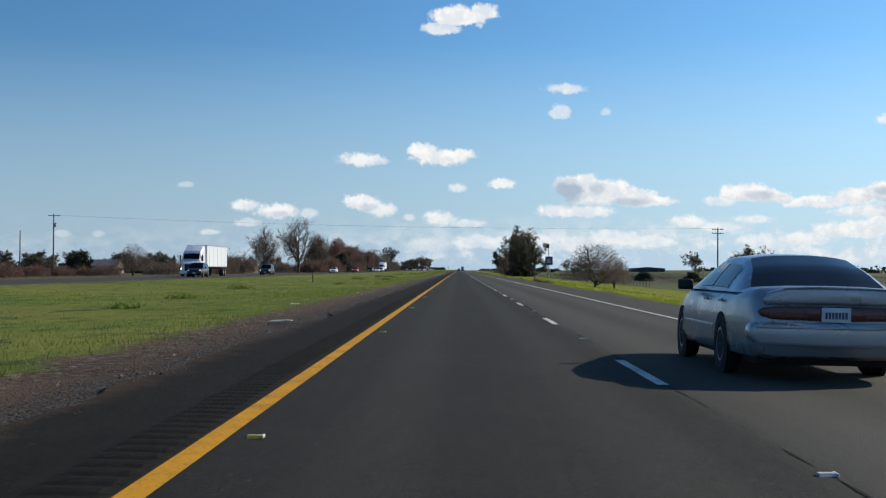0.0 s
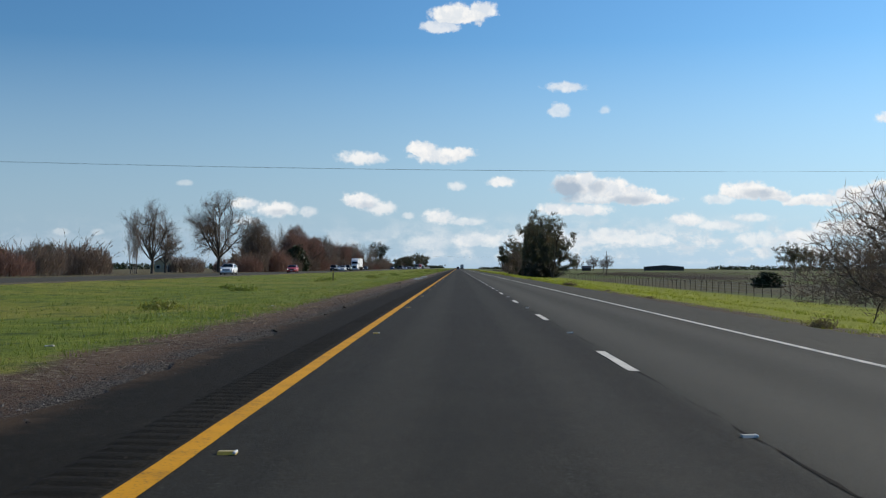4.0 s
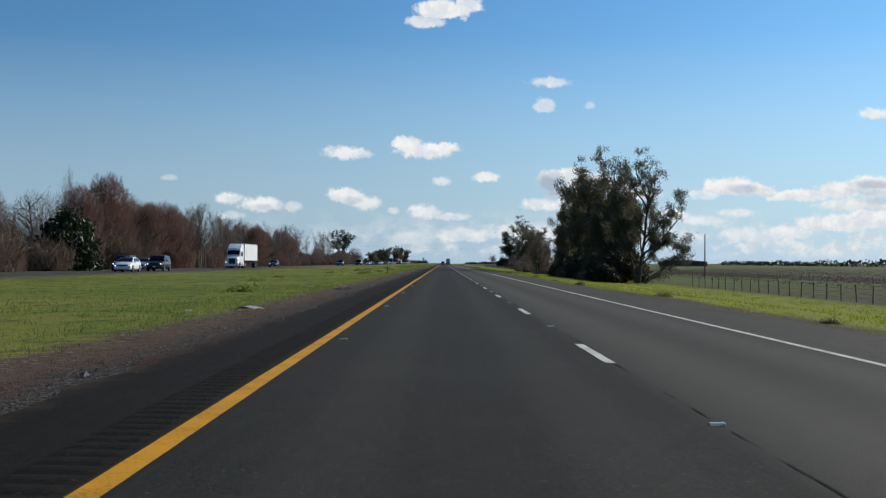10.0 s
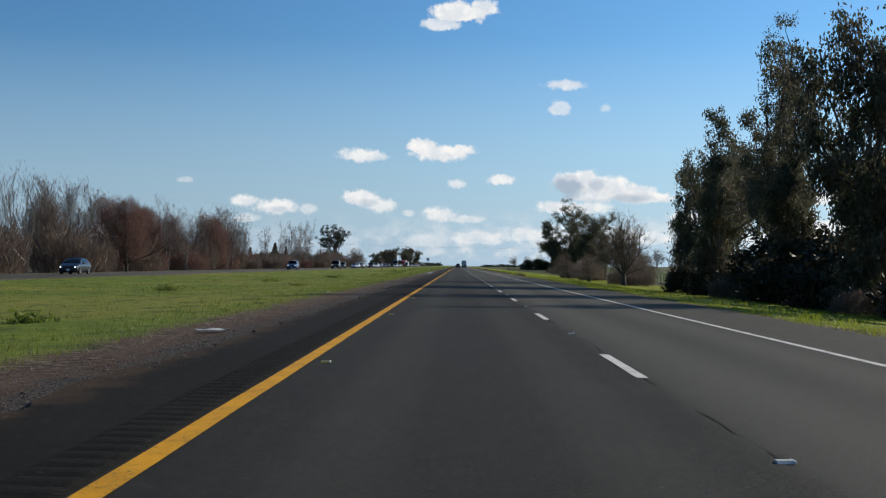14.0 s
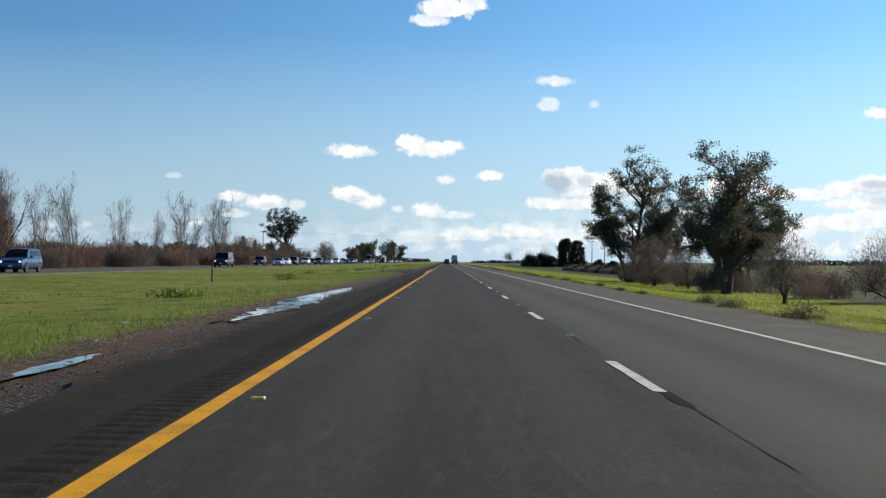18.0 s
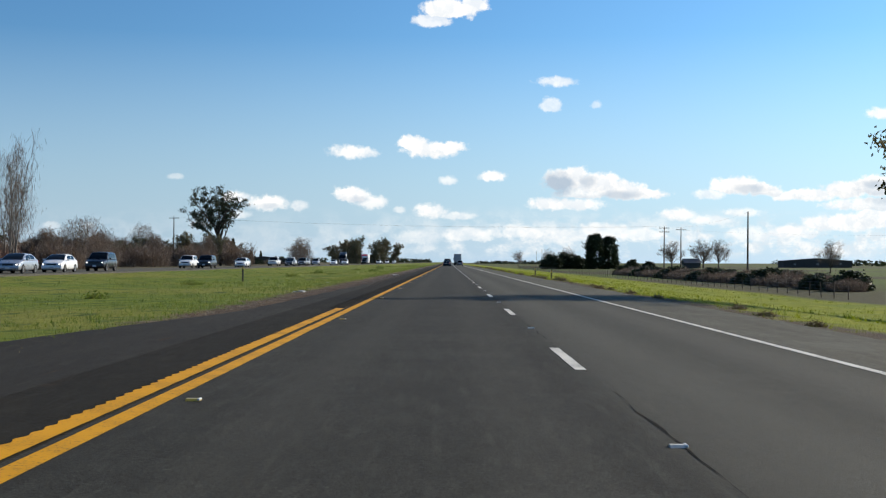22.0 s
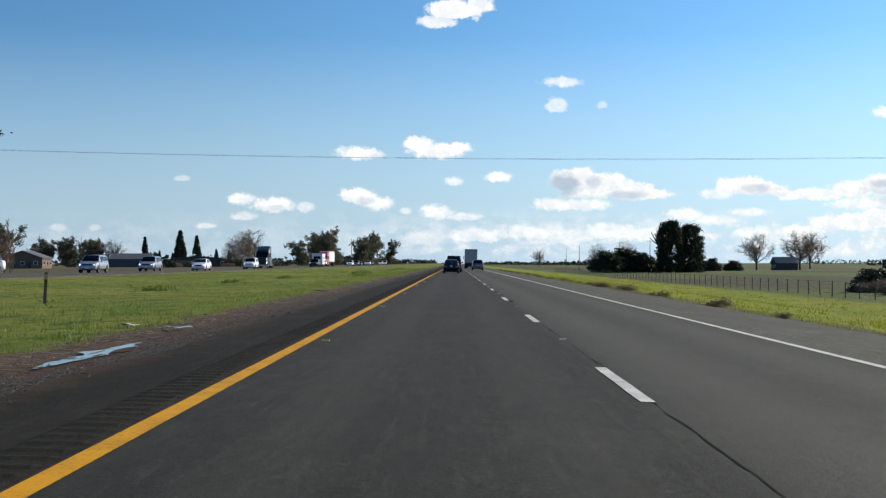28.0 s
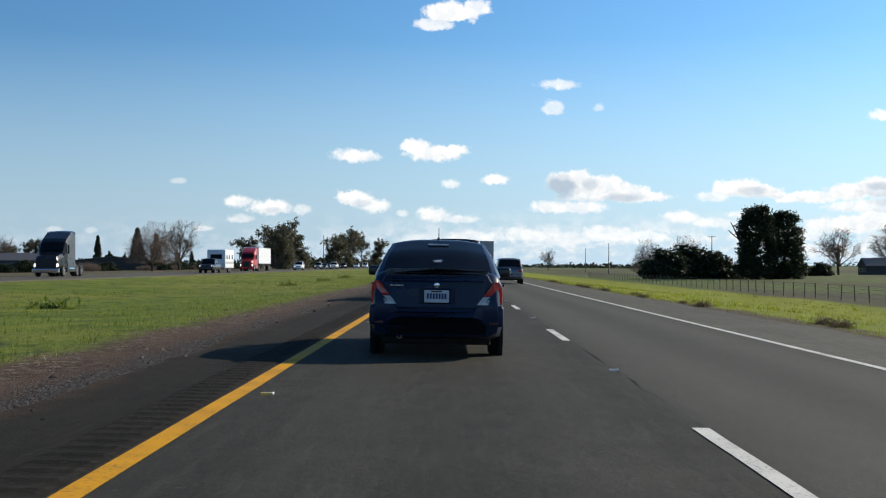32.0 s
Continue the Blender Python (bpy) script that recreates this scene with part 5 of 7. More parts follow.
def make_car(name, label, category, sh, paint, wheels=(0.31, 0.2), axles=None, lit=False, rear=None, doors=2, mirror=None, detail=1, plate_front=False):
    th = empty(name)
    L, W = sh.L, sh.W
    n = 26
    ys = [-L / 2 + L * (0.5 - 0.5 * math.cos(math.pi * i / n)) for i in range(n + 1)]
    body = part("body", sheet([sh.section(y) for y in ys], close=True), paint, th, smooth=True)
    part("cabin", grid(sh, sh.cab[0], sh.cab[1], -1, 1, 18, 20, 0.0), paint, th, smooth=True)
    # windows
    c, r = sh.cab, sh.roof
    part("rear_window", slab(sh, c[0] + 0.07 * (r[0] - c[0]), r[0] - 0.06, -0.46, 0.46, 6, 8, 0.0, 0.010, True), M_GLASS, th, smooth=True)
    part("windshield", slab(sh, r[1] + 0.06, c[1] - 0.06 * (c[1] - r[1]), -0.46, 0.46, 6, 8, 0.0, 0.010, False), M_GLASS, th, smooth=True)
    y0, y1 = c[0] + (r[0] - c[0]) * 0.72, c[1] - (c[1] - r[1]) * 0.62
    for side in (-1, 1):
        for i in range(doors):
            a, b = y0 + (y1 - y0) * i / doors + 0.035, y0 + (y1 - y0) * (i + 1) / doors - 0.035
            part("side_window", grid(sh, a, b, side * 0.93, side * 0.58, 4, 4, 0.007), M_GLASS, th, smooth=True)
        if detail:
            for i in range(doors):
                yy = y0 + (y1 - y0) * (i + 0.12) / doors
                part("door_handle", box(0.025, 0.16, 0.035, (side * (sh.half(yy) + 0.008), yy, sh.belt - 0.13), 0.01), paint, th)
        m = part("mirror", box(0.20, 0.10, 0.14, (side * (W / 2 + 0.09), c[1] - 0.42, sh.belt + 0.03), 0.04, 3), mirror or paint, th, smooth=True)
    # wheels; a dark disc on the uncut body side stands for each shaded well
    fr, ra = axles or (L / 2 - 0.85, -L / 2 + 0.95)
    R, wd = wheels
    for y in (fr, ra):
        for side in (-1, 1):
            x = side * (sh.half(y) - wd / 2 + 0.012)
            arch = lathe([(side * 0.0, 0.02), (side * 0.0, R + 0.055), (-side * 0.06, R + 0.055)], 24)
            part("wheel_arch", arch, M_UNDER, th, at=(side * (sh.half(y) + 0.004), y, R))
            wheel(th, x, y, R, wd, side)
    part("underbody", box(W * 0.80, L * 0.86, 0.12, (0, 0, sh.sill - 0.02), 0.03), M_UNDER, th)
    # lamps and plates
    if rear:
        rear(th, sh)
    else:
        for side in (-1, 1):
            part("tail_lamp", box(0.22, 0.06, 0.20, (side * (sh.half(-L / 2) - 0.14), -L / 2 + 0.02, sh.deck - 0.16), 0.03), M_TAIL, th)
        part("bumper", box(W * 0.90, 0.12, 0.20, (0, -L / 2 + 0.01, sh.sill + 0.20), 0.05, 3), paint, th, smooth=True)
        pl = part("number_plate", box(0.31, 0.012, 0.155, (0, -L / 2 - 0.022, sh.deck - 0.24), 0.01), M_PLATE, th)
        part("plate_bar", box(0.22, 0.006, 0.06, (0, -L / 2 - 0.030, sh.deck - 0.24), 0), M_INK, pl)
    for side in (-1, 1):
        part("head_lamp", box(0.30, 0.16, 0.13, (side * (sh.half(L / 2) - 0.16), L / 2 - 0.06, sh.nose - 0.09), 0.05, 3), M_LENS_DIM, th)
        if lit:
            part("bulb", box(0.13, 0.03, 0.09, (side * (sh.half(L / 2) - 0.15), L / 2 + 0.022, sh.nose - 0.09), 0.03, 2), M_HEADLIT, th, "lit bulb")
    part("grille", box(W * 0.46, 0.05, 0.13, (0, L / 2 - 0.01, sh.nose - 0.10), 0.02), M_TRIM, th)
    part("front_bumper", box(W * 0.86, 0.14, 0.18, (0, L / 2 - 0.04, sh.sill + 0.14), 0.06, 3), paint, th, smooth=True)
    if plate_front:
        part("front_plate", box(0.31, 0.012, 0.155, (0, L / 2 + 0.038, sh.sill + 0.15), 0.01), M_PLATE, th)
    return tagged(th, label, category)


def prism(outline, y0, y1, wrap=0.0, start=0.5, bevel=0.006):
    """A plate with the outline given in x and z; its outer end bends round the corner of the car."""
    bm = bmesh.new()
    bend = lambda x: wrap * max(0.0, abs(x) - start) ** 2
    a = [bm.verts.new((x, y0 + bend(x), z)) for x, z in outline]
    b = [bm.verts.new((x, y1 + bend(x), z)) for x, z in outline]
    n = len(outline)
    bm.faces.new(a), bm.faces.new(b[::-1])
    for i in range(n):
        bm.faces.new((a[i], b[i], b[(i + 1) % n], a[(i + 1) % n]))
    bmesh.ops.recalc_face_normals(bm, faces=bm.faces[:])
    if bevel:
        bmesh.ops.bevel(bm, geom=bm.edges[:], offset=bevel, segments=2, affect="EDGES", profile=0.6)
    return bm


def rear_navy(th, sh):
    L, W = sh.L, sh.W
    y = -L / 2
    for side in (-1, 1):
        red = [(0.575, 0.775), (0.605, 0.815), (0.700, 0.945), (0.765, 0.955), (0.800, 0.900), (0.812, 0.800), (0.808, 0.672), (0.668, 0.668), (0.700, 0.775)]
        clear = [(0.490, 0.668), (0.660, 0.668), (0.692, 0.768), (0.570, 0.768)]
        lamp = part("tail_lamp", prism([(side * x, z) for x, z in red], y - 0.030, y + 0.20, 1.5), M_TAIL, th, "red tail lamp that wraps round the corner")
        part("reversing_lens", prism([(side * x, z) for x, z in clear], y - 0.034, y + 0.05, 1.5), M_LENS, lamp, "clear reversing lens")
        part("bulb_shade", prism([(side * x, z) for x, z in [(0.60, 0.695), (0.645, 0.695), (0.655, 0.735), (0.61, 0.735)]], y - 0.039, y - 0.03, 1.5, bevel=0), M_STEEL, lamp)
        part("bumper_corner", box(0.10, 0.34, 0.26, (side * 0.775, y + 0.17, 0.53), 0.05, 3), M_NAVY, th, smooth=True)
        part("reflector", box(0.10, 0.02, 0.03, (side * 0.70, y - 0.082, 0.445), 0.006), M_TAIL_DARK, th)
    lid = [(-0.47, 0.615), (0.47, 0.615), (0.52, 0.66), (0.60, 0.80), (0.685, 0.93), (0.62, 1.035), (-0.62, 1.035), (-0.685, 0.93), (-0.60, 0.80), (-0.52, 0.66)]
    part("trunk_lid", prism(lid, y - 0.020, y + 0.12, 0.9, 0.45, 0.018), M_NAVY, th, smooth=False)
    part("lid_crease", box(1.16, 0.03, 0.022, (0, y - 0.022, 0.962), 0.010, 2), M_NAVY, th, smooth=True)
    spo = part("spoiler", prism([(-0.64, 1.075), (-0.60, 1.035), (-0.2, 1.048), (0.2, 1.048), (0.60, 1.035), (0.64, 1.075), (0.60, 1.098), (0.0, 1.108), (-0.60, 1.098)], y - 0.02, y + 0.17, 0.6, 0.3, 0.012), M_CARBLACK, th, "black lip spoiler")
    for side in (-1, 1):
        part("spoiler_foot", box(0.09, 0.12, 0.07, (side * 0.565, y + 0.08, 1.035), 0.01), M_CARBLACK, spo)
    bump = [(-0.80, 0.40), (-0.66, 0.405), (-0.56, 0.47), (-0.44, 0.505), (0.44, 0.505), (0.56, 0.47), (0.66, 0.405), (0.80, 0.40), (0.815, 0.52), (0.80, 0.655), (0.50, 0.650), (0.46, 0.600), (-0.46, 0.600), (-0.50, 0.650), (-0.80, 0.655), (-0.815, 0.52)]
    part("bumper", prism(bump, y - 0.075, y + 0.16, 1.1, 0.35, 0.020), M_NAVY, th)
    part("bumper_insert", prism([(-0.60, 0.30), (0.60, 0.30), (0.64, 0.41), (0.54, 0.465), (0.44, 0.50), (-0.44, 0.50), (-0.54, 0.465), (-0.64, 0.41)], y - 0.045, y + 0.10, 0.6, 0.35, 0.01), M_TRIM_MATT, th, "black plastic lower bumper")
    part("plate_recess", box(0.44, 0.02, 0.20, (0, y - 0.015, 0.775), 0.01), M_NAVY, th)
    pl = part("number_plate", box(0.305, 0.014, 0.152, (0, y - 0.036, 0.768), 0.01), M_PLATE, th)
    part("plate_header", box(0.14, 0.006, 0.016, (0, y - 0.044, 0.828), 0), M_TAIL_DARK, pl)
    for i in range(7):
        part("plate_bar", box(0.025, 0.006, 0.068, (-0.108 + 0.036 * i, y - 0.044, 0.770), 0), M_INK, pl)
    part("plate_frame", box(0.33, 0.010, 0.18, (0, y - 0.028, 0.768), 0.01), M_TRIM_MATT, pl)
    part("emblem", lathe([(0, 0.0), (0.012, 0.0), (0.010, 0.026), (0.004, 0.034), (0, 0.034)], 20, "z"), M_CHROME, th, "plain round chrome emblem").matrix_basis = pose(0, y - 0.022, 0.905, 90)
    for i in range(5):
        part("badge_bar", box(0.020, 0.008, 0.018, (-0.555 + 0.034 * i, y - 0.026, 0.895), 0.002), M_CHROME, th)
    slope = [sh.cabin(sh.cab[0] + (sh.roof[0] - sh.cab[0]) * i / 60, 0.0) for i in range(61)]
    high = min(slope, key=lambda q: abs(q[2] - 1.395))
    mid = min(slope, key=lambda q: abs(q[2] - 1.180))
    part("brake_light_strip", box(0.27, 0.03, 0.018, (0, high[1] - 0.020, high[2] + 0.020), 0.004), M_LENS, th)
    dec = part("window_sticker", prism([(-0.065, 0.01), (0.0, 0.03), (0.065, 0.028), (0.03, 0.0), (0.055, -0.02), (-0.05, -0.02), (-0.02, 0.0)], -0.004, 0.0, bevel=0), M_PLATE, th)
    dec.matrix_basis = pose(0, mid[1] - 0.016, mid[2] + 0.018, -55)
    part("exhaust", lathe([(-0.10, 0.02), (-0.10, 0.032), (0.10, 0.032), (0.10, 0.02)], 12), M_STEEL, th).matrix_basis = pose(-0.45, y + 0.12, 0.27, 0, 0, 90)
    part("antenna", lathe([(0, 0.026), (0.03, 0.016), (0.05, 0.006), (0.17, 0.004), (0.17, 0.0005)], 8, "z"), M_TRIM, th, at=(0, y + 1.32, 1.475))
    part("rear_axle", box(1.20, 0.10, 0.09, (0, y + 0.92, 0.28), 0.02), M_UNDER, th)


def rear_silver(th, sh):
    L, W = sh.L, sh.W
    y = -L / 2
    ring = lambda half: [(-x, z) for x, z in half] + [(x, z) for x, z in half[::-1]]
    band = part("tail_lamp_band", prism(ring([(0.20, 0.812), (0.62, 0.806), (0.76, 0.790), (0.815, 0.752), (0.785, 0.705), (0.68, 0.672), (0.20, 0.660)]), y - 0.042, y + 0.12, 0.16, 0.40, 0.012), M_TAIL_DARK, th, "dark red lamp band across the whole tail", smooth=True)
    for side in (-1, 1):
        part("lamp_lens", prism([(side * x, z) for x, z in ((0.30, 0.690), (0.70, 0.700), (0.70, 0.735), (0.30, 0.730))], y - 0.046, y, 0.16, 0.40, 0.003), M_TAIL_DARK, band)
        part("side_moulding", box(0.022, 1.9, 0.05, (side * (W / 2 - 0.006), 0.35, 0.52), 0.01), M_SILVER, th)
    part("trunk_lid", prism(ring([(0.20, 1.012), (0.52, 1.000), (0.70, 0.955), (0.765, 0.880), (0.740, 0.828), (0.20, 0.838)]), y - 0.030, y + 0.16, 0.20, 0.35, 0.024), M_SILVER, th, smooth=True)
    part("lid_edge", prism(ring([(0.20, 1.022), (0.55, 1.008), (0.56, 0.996), (0.20, 1.006)]), y - 0.050, y + 0.05, 0.20, 0.35, 0.004), M_SILVER, th)
    part("bumper", prism(ring([(0.20, 0.640), (0.70, 0.646), (0.86, 0.640), (0.905, 0.560), (0.895, 0.450), (0.80, 0.395), (0.20, 0.375)]), y - 0.085, y + 0.18, 0.30, 0.35, 0.045), M_SILVER, th, smooth=True)
    part("bumper_strip", prism(ring([(0.20, 0.598), (0.84, 0.594), (0.85, 0.570), (0.20, 0.572)]), y - 0.095, y, 0.30, 0.35, 0.006), M_SILVER, th)
    pl = part("number_plate", box(0.31, 0.014, 0.155, (0, y - 0.055, 0.725), 0.01), M_PLATE, th)
    for i in range(7):
        part("plate_bar", box(0.022, 0.006, 0.070, (-0.105 + 0.035 * i, y - 0.064, 0.718), 0), M_INK, pl)
    part("exhaust", lathe([(-0.10, 0.02), (-0.10, 0.030), (0.10, 0.030), (0.10, 0.02)], 12), M_STEEL, th).matrix_basis = pose(0.62, y + 0.10, 0.30, 0, 0, 90)


SEDAN = dict(deck=0.98, belt=0.98, hood=0.96, tail=0.55)
NAVY = Shape(4.45, 1.695, 1.50, 1.05, 1.03, 0.98, (-1.95, 1.30), (-1.05, 0.35), nose=0.74, tail=0.62, tumble=0.74)
SILVER = Shape(4.94, 1.85, 1.40, 1.00, 0.97, 0.94, (-1.92, 1.25), (-0.86, 0.25), nose=0.72, tail=0.62, tumble=0.66)
SUV = Shape(4.6, 1.84, 1.72, 1.05, 1.08, 1.05, (-2.22, 1.25), (-1.95, 0.45), nose=0.86, tail=0.8, tumble=0.82, sill=0.32)
COMPACT = Shape(4.45, 1.76, 1.46, 1.00, 0.97, 0.93, (-1.95, 1.35), (-1.0, 0.25), nose=0.72, tail=0.7, tumble=0.76)
VAN = Shape(5.4, 2.00, 2.05, 1.15, 1.16, 1.12, (-2.66, 1.85), (-2.50, 1.15), nose=0.92, tail=0.9, tumble=0.88, sill=0.34)
PICKUP = Shape(5.7, 1.98, 1.86, 1.14, 1.13, 1.14, (-0.65, 1.45), (-0.35, 0.75), nose=0.98, tail=0.9, tumble=0.80, sill=0.40)


def pickup(name, label, paint, lit):
    th = make_car(name, label, "pickup truck", PICKUP, paint, (0.39, 0.26), (1.85, -1.72), lit, doors=2, detail=0)
    part("bed_liner", box(1.60, 1.95, 0.05, (0, -1.80, 1.150), 0.01), M_TRIM, th)
    return th


def semi(name, label, paint, trailer, lit=True):
    """A tractor with a sleeper cab and a box trailer; the front is +y, the middle of the front axle is the origin."""
    th = empty(name)
    prof = [(1.35, 0.55, 1.55), (1.15, 0.55, 1.72), (-0.05, 0.55, 1.95), (-0.15, 0.55, 2.10), (-0.75, 0.55, 3.00), (-1.05, 0.55, 3.25), (-2.4, 0.55, 3.85), (-3.1, 0.55, 3.95)]
    rows = []
    for i, (y, b, t) in enumerate(prof):
        w = 0.98 if i < 2 else (1.10 if i < 4 else 1.20)
        rows.append([(-w * 0.9, y, b), (-w, y, b + 0.25), (-w, y, t - 0.25), (-w * 0.86, y, t), (0, y, t + 0.05), (w * 0.86, y, t), (w, y, t - 0.25), (w, y, b + 0.25), (w * 0.9, y, b), (-w * 0.9, y, b)])
    part("cab", sheet(rows, close=False), paint, th, smooth=False)
    part("cab_back", box(2.36, 0.06, 3.30, (0, -3.08, 2.22), 0.02), paint, th)
    part("nose", box(1.80, 0.10, 0.95, (0, 1.34, 1.08), 0.06), paint, th)
    part("grille", box(1.05, 0.06, 0.85, (0, 1.405, 1.15), 0.05), M_TRIM, th)
    part("bumper", box(2.30, 0.30, 0.36, (0, 1.40, 0.50), 0.08), paint if paint is not M_CARBLACK else M_CHROME, th)
    w = part("windshield", sheet([[(-1.02, -0.17, 2.16), (0, -0.13, 2.20), (1.02, -0.17, 2.16)], [(-0.98, -0.62, 2.84), (0, -0.60, 2.90), (0.98, -0.62, 2.84)]]), M_GLASS, th)
    w.location = (0, 0.05, 0.06)
    for side in (-1, 1):
        part("head_lamp", box(0.34, 0.16, 0.26, (side * 0.86, 1.30, 0.98), 0.05), M_HEADLIT if lit else M_LENS, th)
        part("side_window", box(0.03, 0.75, 0.62, (side * 1.20, -0.95, 2.28), 0.03), M_GLASS, th)
        part("mirror", box(0.16, 0.10, 0.75, (side * 1.42, -0.35, 2.35), 0.03), M_TRIM, th)
        part("fuel_tank", lathe([(-0.75, 0.02), (-0.75, 0.30), (0.75, 0.30), (0.75, 0.02)], 14), M_CHROME, th).matrix_basis = pose(side * 0.95, -2.0, 0.66, 0, 0, 90)
        part("fairing", box(0.05, 2.6, 0.70, (side * 1.20, -2.0, 0.75), 0.02), paint, th)
    if trailer is not None:
        tr = part("trailer", box(2.58, 14.6, 2.82, (0, -11.3, 2.66), 0.05), trailer, th, "long box trailer")
        part("trailer_frame", box(1.1, 14.0, 0.25, (0, -11.2, 1.13), 0.02), M_UNDER, tr)
        for z in (1.27, 4.02):
            for side in (-1, 1):
                part("rail", box(0.04, 14.5, 0.10, (side * 1.30, -11.3, z), 0.01), M_STEEL, tr)
        for i in range(5):
            for side in (-1, 1):
                part("side_seam", box(0.012, 0.04, 2.6, (side * 1.294, -5.6 - 2.85 * i, 2.66), 0), M_BOX_GREY, tr)
        for side in (-1, 1):
            part("landing_leg", box(0.12, 0.12, 0.95, (side * 0.55, -6.6, 0.62), 0.02), M_TRIM, tr)
    for y in (0.15,):
        for side in (-1, 1):
            wheel(th, side * 1.04, y, 0.50, 0.30, side)
    for y in (-3.6, -4.9) + ((-16.2, -17.5) if trailer is not None else ()):
        for side in (-1, 1):
            wheel(th, side * 0.98, y, 0.50, 0.55, side)
    part("frame", box(0.9, 6.6, 0.28, (0, -2.2, 0.72), 0.02), M_UNDER, th)
    return tagged(th, label, "truck")


def motorhome(name, label):
    th = make_car(name, label, "motorhome", VAN, M_CARBLACK, (0.38, 0.24), None, True, doors=2, detail=0)
    return th


def house_trailer(name, label):
    th = empty(name)
    part("shell", box(2.4, 6.6, 2.45, (0, 0, 1.80), 0.18, 4), M_BOX, th, smooth=True)
    part("stripe", box(2.43, 6.1, 0.30, (0, 0, 1.30), 0.02), M_BOX_GREY, th)
    for side in (-1, 1):
        for y in (-1.9, 0.4, 2.1):
            part("window", box(0.03, 0.85, 0.55, (side * 1.20, y, 2.05), 0.03), M_GLASS, th)
        for y in (-0.55, 0.30):
            wheel(th, side * 1.02, y, 0.34, 0.22, side)
    part("front_window", box(1.5, 0.03, 0.6, (0, 3.30, 2.1), 0.03), M_GLASS, th)
    part("drawbar", box(0.12, 1.3, 0.12, (0, 3.85, 0.62), 0.01), M_TRIM, th)
    part("frame", box(2.0, 6.2, 0.12, (0, 0, 0.52), 0.02), M_UNDER, th)
    return tagged(th, label, "trailer")


def stand(ob, x, y, turn=0.0, z=None):
    ob.matrix_basis = pose(x, y, (road_z(x) if x > -10 else 0.24) if z is None else z, 0, (-math.degrees(math.atan(FALL)) * -1 if x > -10 else 0), turn)
    return ob


# going our way
stand(make_car("sedan", "dark blue sedan with a black lip spoiler, on the inner lane", "car", NAVY, M_NAVY, (0.305, 0.19), (1.42, -1.18), rear=rear_navy, mirror=M_CARBLACK), 1.66, 1109.6)
stand(make_car("sedan", "silver four-door sedan with a full-width dark red tail lamp band", "car", SILVER, M_SILVER, (0.325, 0.21), (1.72, -1.05), rear=rear_silver, mirror=M_TRIM), 5.57, -11.5)
stand(make_car("sport_utility_vehicle", "dark grey sport utility vehicle on the outer lane", "car", SUV, M_CARGREY, (0.35, 0.22)), 5.65, 1179.5)
stand(make_car("van", "black van ahead on the inner lane", "van", VAN, M_CARBLACK, (0.37, 0.23), doors=3, detail=0), 1.9, 1136.0)
stand(semi("truck", "dark covered truck far ahead on the outer lane", M_CARGREY, M_BOX_GREY, lit=False), 5.4, 1262.0)

# oncoming traffic, in two lanes
IN, OUT = -28.7, -32.4
ONCOMING = [
    ("suv", "black", IN, 124.0), ("truck", "white", OUT, 138.0), ("suv", "black", IN, 178.9), 
    ("sedan", "white", IN, 290.0), ("suv", "black", OUT, 476.2), ("sedan", "white", IN, 462.1), ("sedan", "silver", OUT, 485.3),
    ("suv", "black", IN, 476.0), ("sedan", "black", OUT, 600.3), ("truck", "white", OUT, 549.0),
    ("sedan", "red", IN, 357.3), ("sedan", "white", IN, 880.0), ("suv", "silver", OUT, 1093.9), ("suv", "blue", IN, 725.6),
    ("suv", "black", OUT, 872.2), ("sedan", "silver", IN, 869.9), ("van", "black", IN, 811.0), ("suv", "black", IN, 892.5),
    ("suv", "white", OUT, 950.1), ("suv", "black", IN, 943.5), ("sedan", "grey", OUT, 997.8), ("pickup", "white", OUT, 1036.1),
    ("sedan", "black", IN, 1031.6), ("suv", "silver", OUT, 1117.2), ("sedan", "white", IN, 972.1), ("pickup", "white", OUT, 1064.0),
    ("suv", "grey", IN, 1053.5), ("sedan", "white", IN, 1128.0), ("suv", "white", IN, 1166.5), ("tractor", "black", OUT, 1203.0),
    ("pickup", "black", IN, 1256.7), ("trailer", "white", IN, 1264.3), ("truck", "red", OUT, 1310.9), ("suv", "white", IN, 1353.3),
    ("suv", "grey", OUT, 1427.7), ("pickup", "white", IN, 1431.5), ("suv", "black", OUT, 1506.0), ("suv", "white", IN, 1511.5),
    ("van", "white", OUT, 1611.1), ("sedan", "black", OUT, 1444.0),
]
CACHE = {}


